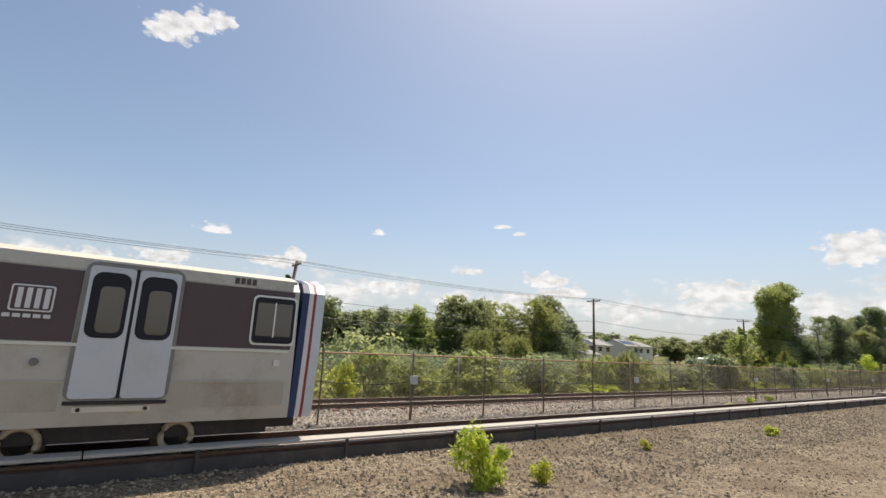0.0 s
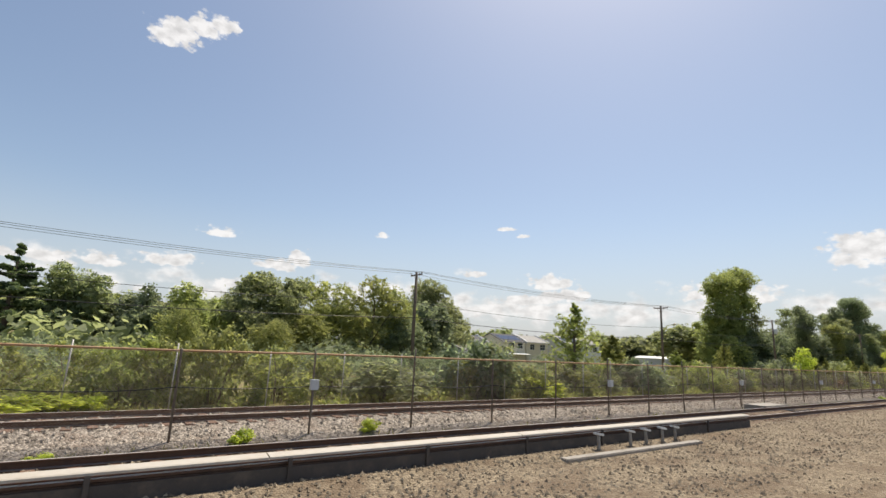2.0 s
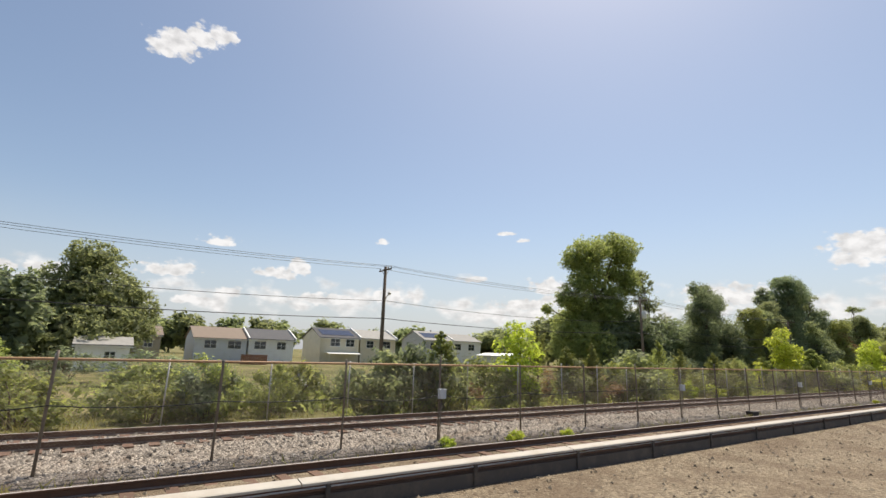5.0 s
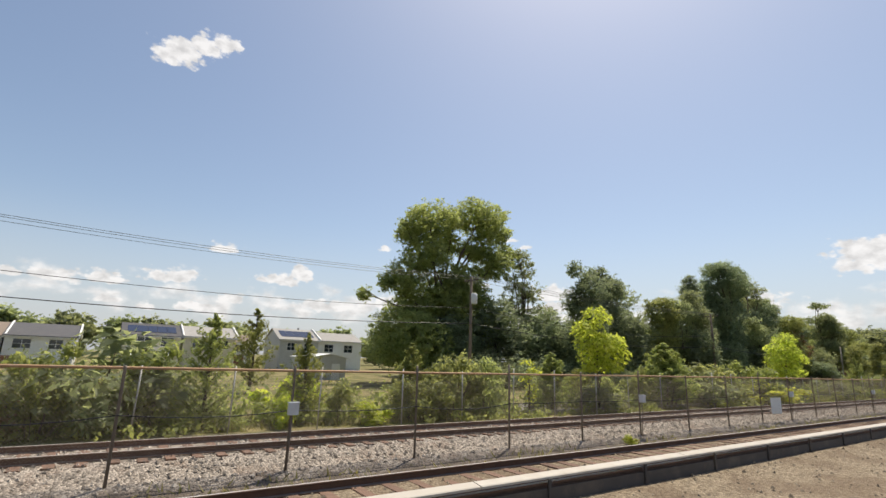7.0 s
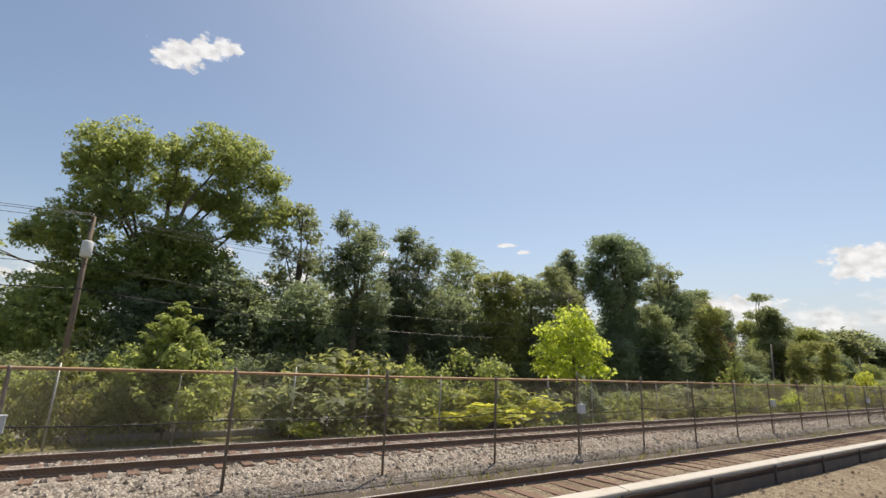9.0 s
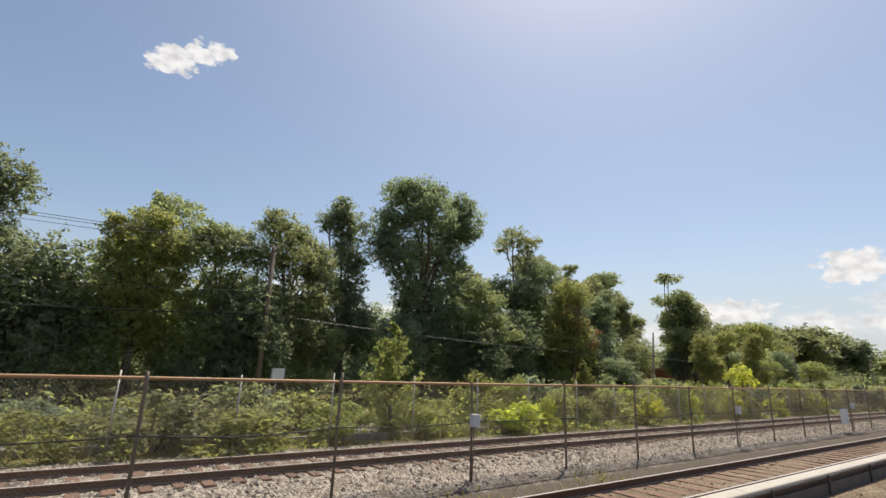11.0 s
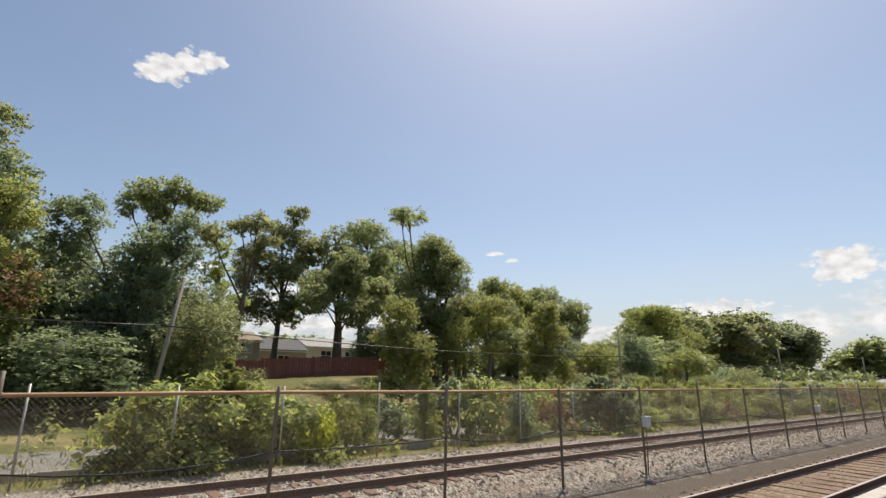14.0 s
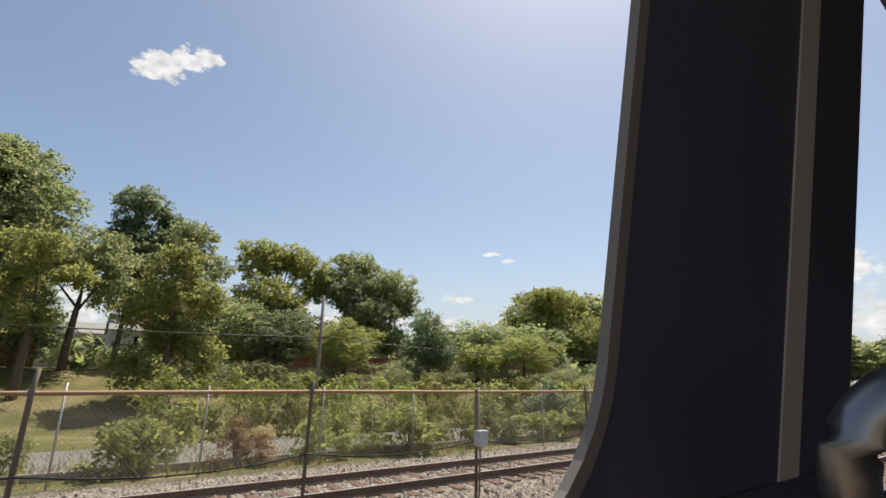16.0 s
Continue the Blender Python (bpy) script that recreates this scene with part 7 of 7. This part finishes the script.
def train_car(xe):
    t = thing("train_car", "silver and brown metro train car with paired sliding doors", "train", at=(xe, 11.62, 0.0))
    w, L = 1.56, 22.6
    prof = ((-w + 0.03, 0.71), (w - 0.03, 0.71), (w, 0.95), (w, 2.0), (w - 0.05, 3.25), (w - 0.22, 3.46), (w - 0.7, 3.58), (0, 3.61), (-w + 0.7, 3.58), (-w + 0.22, 3.46), (-w + 0.05, 3.25), (-w, 2.0), (-w, 0.95))
    bm = bmesh.new()
    prism(bm, prof, -L, -0.36)
    part("body", bm, S_STEEL, t, "stained brushed steel body")
    bm = bmesh.new()
    prism(bm, ((-w + 0.19, 3.47), (-w + 0.68, 3.60), (0, 3.635), (w - 0.68, 3.60), (w - 0.19, 3.47), (w - 0.68, 3.56), (-w + 0.68, 3.56)), -L, -0.36)
    part("roof", bm, S_ROOF, t)
    part("belt_rail", boxes((-L, -0.5, -w - 0.03, -w + 0.01, 1.985, 2.035)), S_TRIM, t)
    part("crease", boxes((-L, -0.5, -w - 0.012, -w + 0.01, 1.42, 1.45)), S_STEEL, t)
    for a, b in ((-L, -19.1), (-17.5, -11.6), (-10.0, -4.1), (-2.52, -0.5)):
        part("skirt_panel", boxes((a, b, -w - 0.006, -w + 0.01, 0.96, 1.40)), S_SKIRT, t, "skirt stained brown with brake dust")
    part("letter_band", boxes((-L, -0.5, -w + 0.035, -w + 0.08, 3.25, 3.45)), S_STEEL, t)
    # brown window band, leaning a little with the side
    edges = [(-L + 0.6, -19.1), (-17.55, -11.6), (-10.05, -4.08), (-2.55, -0.46)]
    for a, b in edges:
        bm = bmesh.new()
        v = [bm.verts.new(p) for p in ((a, -w - 0.012, 2.05), (b, -w - 0.012, 2.05), (b, -w + 0.032, 3.23), (a, -w + 0.032, 3.23), (a, -w + 0.05, 2.05), (b, -w + 0.05, 2.05), (b, -w + 0.09, 3.23), (a, -w + 0.09, 3.23))]
        for q in ((0, 1, 2, 3), (7, 6, 5, 4), (0, 4, 5, 1), (1, 5, 6, 2), (2, 6, 7, 3), (3, 7, 4, 0)):
            bm.faces.new([v[i] for i in q])
        part("window_band", bm, S_BROWNP, t, "dark brown painted band")
    for d0 in (-4.02, -11.52, -19.02):      # door portals
        d1 = d0 + 1.42
        fr = part("door_frame", rboard(d0 - 0.04, d1 + 0.04, 1.11, 3.41, 0.16, -w - 0.028, -w + 0.05), S_FRAME, t)
        for a, b in ((d0 + 0.02, (d0 + d1) / 2 - 0.025), ((d0 + d1) / 2 + 0.025, d1 - 0.02)):
            lf = part("door_leaf", rboard(a, b, 1.15, 3.34, 0.07, -w - 0.045, -w - 0.02), S_DOOR, t)
            part("window_gasket", rboard(a + 0.055, b - 0.055, 2.13, 3.24, 0.15, -w - 0.055, -w - 0.047), S_RUBBER, lf)
            part("pane", rboard(a + 0.19, b - 0.12, 2.22, 3.0, 0.09, -w - 0.06, -w - 0.057), S_SEATLIGHT, lf)
        part("door_seal", boxes(((d0 + d1) / 2 - 0.024, (d0 + d1) / 2 + 0.024, -w - 0.05, -w - 0.03, 1.15, 3.34)), S_RUBBER, t)
        part("threshold", boxes((d0 - 0.02, d1 + 0.02, -w - 0.06, -w + 0.02, 1.05, 1.105)), M_DARK, t)
        pl = part("marker_plate", boxes((d0 + 0.12, d1 - 0.2, -w - 0.03, -w, 0.93, 1.02)), S_TRIM, t)
        for px in (d0 + 0.2, d1 - 0.28):
            part("marker_lamp", tubes(([(px, -w - 0.05, 0.975), (px, -w - 0.031, 0.975)], 0.035)), M_DARK, pl)
    for a, b in ((-1.30, -0.40), (-7.0, -5.2), (-9.8, -7.6), (-14.4, -12.2), (-17.3, -15.1)):
        fr = part("side_window", rboard(a, b, 2.12, 3.11, 0.11, -w - 0.025, -w + 0.02), S_TRIM, t)
        part("gasket", rboard(a + 0.04, b - 0.04, 2.16, 3.07, 0.09, -w - 0.032, -w - 0.026), S_RUBBER, fr)
        m = (a + b) / 2
        part("pane", rboard(a + 0.1, m - 0.02, 2.3, 2.96, 0.03, -w - 0.038, -w - 0.034), S_SEATLIGHT, fr)
        part("pane", rboard(m + 0.02, b - 0.1, 2.3, 2.96, 0.03, -w - 0.038, -w - 0.034), S_SEATLIGHT, fr)
        part("window_bar", boxes((m - 0.015, m + 0.015, -w - 0.045, -w - 0.039, 2.28, 2.98)), S_TRIM, fr)
    # emblem and lettering as plain white shapes
    e = part("emblem", rboard(-4.95, -4.40, 2.50, 2.92, 0.04, -w - 0.024, -w + 0.02), S_WHITEP, t, "white square emblem")
    part("emblem_field", rboard(-4.925, -4.425, 2.525, 2.895, 0.03, -w - 0.028, -w - 0.025), S_BROWNP, e)
    for k in range(4):
        part("emblem_bar", boxes((-4.87 + k * 0.115, -4.80 + k * 0.115, -w - 0.033, -w - 0.029, 2.55, 2.87)), S_WHITEP, e)
    for k in range(5):
        part("lettering_bar", boxes((-5.0 + k * 0.125, -4.905 + k * 0.125, -w - 0.024, -w - 0.012, 2.40, 2.46)), S_WHITEP, t)
    for k in range(4):
        part("number_bar", boxes((-1.68 + k * 0.11, -1.60 + k * 0.11, -w + 0.02, -w + 0.034, 3.29, 3.41)), S_BROWNP, t)
    part("side_lamp", boxes((-0.78, -0.66, -w - 0.05, -w, 1.72, 1.84)), S_TRIM, t)
    # striped end cap, swept back towards the foot
    end = [(y * 1.0, z) for y, z in prof]
    for mt, x0, x1, lab in ((S_BLUE, -0.36, -0.22, "dark blue stripe"), (S_WHITEP, -0.22, -0.12, "white stripe"), (S_REDP, -0.12, -0.06, "red stripe"), (S_DOOR, -0.06, 0.14, "pale grey end cap")):
        bm = bmesh.new()
        a = [bm.verts.new((x0 + 0.10 * (z - 0.8) / 2.8, y, z)) for y, z in end]
        b = [bm.verts.new((x1 + 0.10 * (z - 0.8) / 2.8, y * (0.985 if x1 > 0 else 1), z)) for y, z in end]
        m = len(end)
        for i in range(m):
            bm.faces.new((a[i], b[i], b[(i + 1) % m], a[(i + 1) % m]))
        bm.faces.new(a)
        bm.faces.new(b[::-1])
        bmesh.ops.recalc_face_normals(bm, faces=bm.faces)
        part("end_stripe", bm, mt, t, lab)
    part("side_knob", tubes(([(-4.5, -w - 0.06, 1.72), (-4.5, -w, 1.72)], [0.055, 0.065])), S_FRAME, t)
    part("end_door", boxes((0.22, 0.26, -0.45, 0.45, 1.2, 3.1)), S_DOOR, t)
    part("coupler", tubes(([(-0.3, 0, 0.62), (0.45, 0, 0.62), (0.62, 0, 0.62)], [0.09, 0.09, 0.15])), M_DARK, t)
    part("underframe", boxes((-L, -0.7, -w + 0.25, w - 0.25, 0.42, 0.74), (-9.4, -5.1, -w + 0.14, -w + 0.6, 0.2, 0.705), (-0.69, -0.12, -w + 0.3, w - 0.3, 0.5, 0.705), (-9.5, -7.0, -w + 0.12, -w + 0.6, 0.32, 0.8), (-13.5, -10.5, -w + 0.12, -w + 0.6, 0.30, 0.8), (-16.3, -14.6, -w + 0.12, -w + 0.6, 0.35, 0.8)), M_DARK, t)
    for bx in (-3.4, -19.0):
        part("bogie", boxes((bx - 1.55, bx + 1.55, -1.12, -0.95, 0.45, 0.66), (bx - 1.55, bx + 1.55, 0.95, 1.12, 0.45, 0.66), (bx - 0.3, bx + 0.3, -1.1, 1.1, 0.4, 0.62)), M_DARK, t)
        for dx in (-1.1, 1.1):
            for sy in (-1, 1):
                wh = part("wheel", tubes(([(bx + dx, sy * 0.70, 0.355), (bx + dx, sy * 0.84, 0.355)], [0.355, 0.355]), sides=28), S_WHEEL, t)
                if sy < 0:
                    ring = [(bx + dx + 0.25 * math.cos(q * 0.3696), -1.37, 0.45 + 0.25 * math.sin(q * 0.3696)) for q in range(18)]
                    part("axle_ring", tubes((ring, 0.055), sides=8), S_RING, wh)
                part("hub", tubes(([(bx + dx, sy * 0.84, 0.355), (bx + dx, sy * 1.02, 0.355)], [0.15, 0.12]), sides=16), M_DARK, wh)


train_car(3.85)

# ---- ties ----


def make_ties(track, y, x0, x1, pitch, near, sink, seed):
    """Wooden ties: single ones along the stretch that the ride passes, the rest joined."""
    r = random.Random(seed)
    bm = bmesh.new()
    box(bm, -0.115, 0.115, -1.28, 1.28, -0.15, 0.0, 0.012)
    me = bpy.data.meshes.new("tie")
    bm.to_mesh(me)
    bm.free()
    me.materials.append(M_TIE)
    rest = bmesh.new()
    x = x0
    while x < x1:
        z = -0.155 + sink + r.uniform(-0.012, 0.006)
        if near[0] < x < near[1]:
            ob = new("tie", me)
            ob.parent = track
            ob.matrix_basis = pose(x, y + r.uniform(-0.05, 0.05), z, 0, r.uniform(-1, 1), r.uniform(-1.2, 1.2))
        else:
            box(rest, x - 0.115, x + 0.115, y - 1.28, y + 1.28, z - 0.15, z)
        x += pitch * r.uniform(0.96, 1.04)
    ob = part("joined_ties", rest, M_TIE, track)
    ob["kind"] = "stuff"


make_ties(track_far, RAIL_R + GAUGE / 2, -40, 520, 0.56, (118, 284), 0.0, 1)
make_ties(track_near, RAIL_N + GAUGE / 2, -40, 520, 0.62, (14, 190), 0.0, 2)
bm = bmesh.new()
x = -24.0
while x < 335:
    y = own_y(x)
    box(bm, x - 0.115, x + 0.115, y - 1.28, y + 1.28, -0.31, -0.158)
    x += 0.64
part("joined_ties", bm, M_TIE, track_own)["kind"] = "stuff"

# ---- the ride's own carriage, where the ride ends ----
C_DARK = mat("carriage_dark", (0.08, 0.085, 0.115), 0.4, 0, 0.15, 3, 40, 0.03)
C_GREY = mat("carriage_trim_grey", (0.55, 0.51, 0.47), 0.5, 0.1, 0.1, 3, 40, 0.03)
C_GASKET = mat("carriage_gasket", (0.22, 0.20, 0.18), 0.6, 0, 0.1, 3, 40, 0.03)
C_CHROME = mat("rail_chrome", (0.30, 0.29, 0.28), 0.34, 0.85, 0.05, 4, 40, 0.0)
C_SEAT = mat("carriage_floor", (0.10, 0.05, 0.04), 0.9, 0, 0.2, 3, 40, 0.1)


def carriage():
    """The side wall slopes in towards the roof; two windows with a dark panel between them."""
    ex, ey, ez = 274.493, 7.864, 2.159
    t = thing("metro_carriage", "dark metro carriage interior with two windows and a panel between", "train", at=(ex, ey - 1.0, 0.0))
    oy = 1.0

    def wall_y(z):
        return oy + 0.438 - 0.188 * (z - ez)

    def slab(x0, x1, z0, z1, d0, d1):
        """A board that follows the sloping wall, d0 to d1 behind its inner face."""
        bm = bmesh.new()
        v = [bm.verts.new((x, wall_y(z) + d, z)) for z in (z0, z1) for x, d in ((x0, d0), (x1, d0), (x1, d1), (x0, d1))]
        for q in ((0, 3, 2, 1), (4, 5, 6, 7), (0, 1, 5, 4), (1, 2, 6, 5), (2, 3, 7, 6), (3, 0, 4, 7)):
            bm.faces.new([v[i] for i in q])
        return bm

    part("wall_panel", slab(0.648, 1.280, 1.95, 3.46, 0.0, 0.025), C_DARK, t, "dark blue-black panel between the windows")
    part("wall_panel", slab(1.397, 1.77, 1.95, 3.46, 0.0, 0.025), C_DARK, t)
    part("trim_strip", slab(1.282, 1.395, 1.95, 3.46, -0.004, 0.024), C_GREY, t, "warm grey trim strip")
    edge = [(0.62, 3.46), (0.62, 2.6)] + [(0.36 + 0.26 * math.cos(radians(10 * k)), 2.18 - 0.26 * math.sin(radians(10 * k))) for k in range(10)]
    outer = [(0.646, 3.46), (0.646, 2.6)] + [(0.36 + 0.286 * math.cos(radians(10 * k)), 2.18 - 0.286 * math.sin(radians(10 * k))) for k in range(10)]
    bm = bmesh.new()
    rows4 = [[bm.verts.new((x, wall_y(z) + d, z)) for x, z in line] for line, d in ((edge, -0.004), (outer, -0.004), (outer, 0.014), (edge, 0.014))]
    for a, b in zip(rows4, rows4[1:] + rows4[:1]):
        for k in range(len(edge) - 1):
            bm.faces.new((a[k], a[k + 1], b[k + 1], b[k]))
    bmesh.ops.recalc_face_normals(bm, faces=bm.faces)
    part("gasket", bm, C_GASKET, t, "pale worn window gasket")
    ring = [(0.36 + 0.288 * math.cos(radians(10 * k)), 2.18 - 0.288 * math.sin(radians(10 * k))) for k in range(10)] + [(0.36, 1.832), (0.647, 1.832)]
    bm = bmesh.new()
    fa, fb = [[bm.verts.new((x, wall_y(z) + d, z)) for x, z in ring] for d in (0.0, 0.022)]
    bm.faces.new(fa)
    bm.faces.new(fb[::-1])
    for k in range(len(ring)):
        bm.faces.new((fa[k], fb[k], fb[(k + 1) % len(ring)], fa[(k + 1) % len(ring)]))
    bmesh.ops.recalc_face_normals(bm, faces=bm.faces)
    part("window_corner", bm, C_DARK, t)
    part("sill_panel", slab(-0.05, 5.0, 1.05, 1.83, 0.0, 0.025), C_DARK, t)
    part("sill_panel", slab(0.648, 1.77, 1.832, 1.948, 0.0, 0.025), C_DARK, t)
    part("header_panel", slab(-0.05, 5.0, 3.462, 3.6, 0.0, 0.025), C_DARK, t)
    part("end_panel", slab(3.6, 5.0, 1.83, 3.46, 0.0, 0.025), C_DARK, t)
    # roof, floor, far side and front end: unseen, added to keep daylight out
    part("roof", boxes((-0.05, 5.0, -1.9, wall_y(3.6), 3.6, 3.68)), C_DARK, t)
    part("floor", boxes((-0.05, 5.0, -1.9, wall_y(1.05), 0.95, 1.04)), C_SEAT, t)
    part("far_wall", boxes((-0.05, 5.0, -1.98, -1.9, 0.95, 3.6)), C_DARK, t)
    part("bulkhead", boxes((5.0, 5.08, -1.9, wall_y(1.2), 1.04, 3.6)), C_DARK, t)
    part("underframe", boxes((-0.05, 5.0, -1.5, 1.0, 0.5, 0.94)), M_DARK, t)
    for sx in (1.2, 3.4):
        for sy in (-0.91, 0.61):
            part("wheel", tubes(([(sx, sy - 0.06, 0.36), (sx, sy + 0.06, 0.36)], [0.36, 0.36]), sides=24), S_WHEEL, t)
    right, up, mid = Vector((0.8, -0.6, 0.019)), Vector((-0.169, -0.194, 0.966)), Vector((0.735, oy + 0.124, ez - 0.086))
    pts = [mid + 0.092 * (right * math.cos(radians(a)) + up * math.sin(radians(a))) for a in range(228, -101, -12)]
    pts += [pts[-1] - up * 0.04 - right * 0.05, pts[-1] - up * 0.3 - right * 0.06]
    bm = bmesh.new()
    tube(bm, pts, [0.027] * len(pts), 14)
    part("grab_rail", bm, C_CHROME, t, "polished curved grab rail")

carriage()
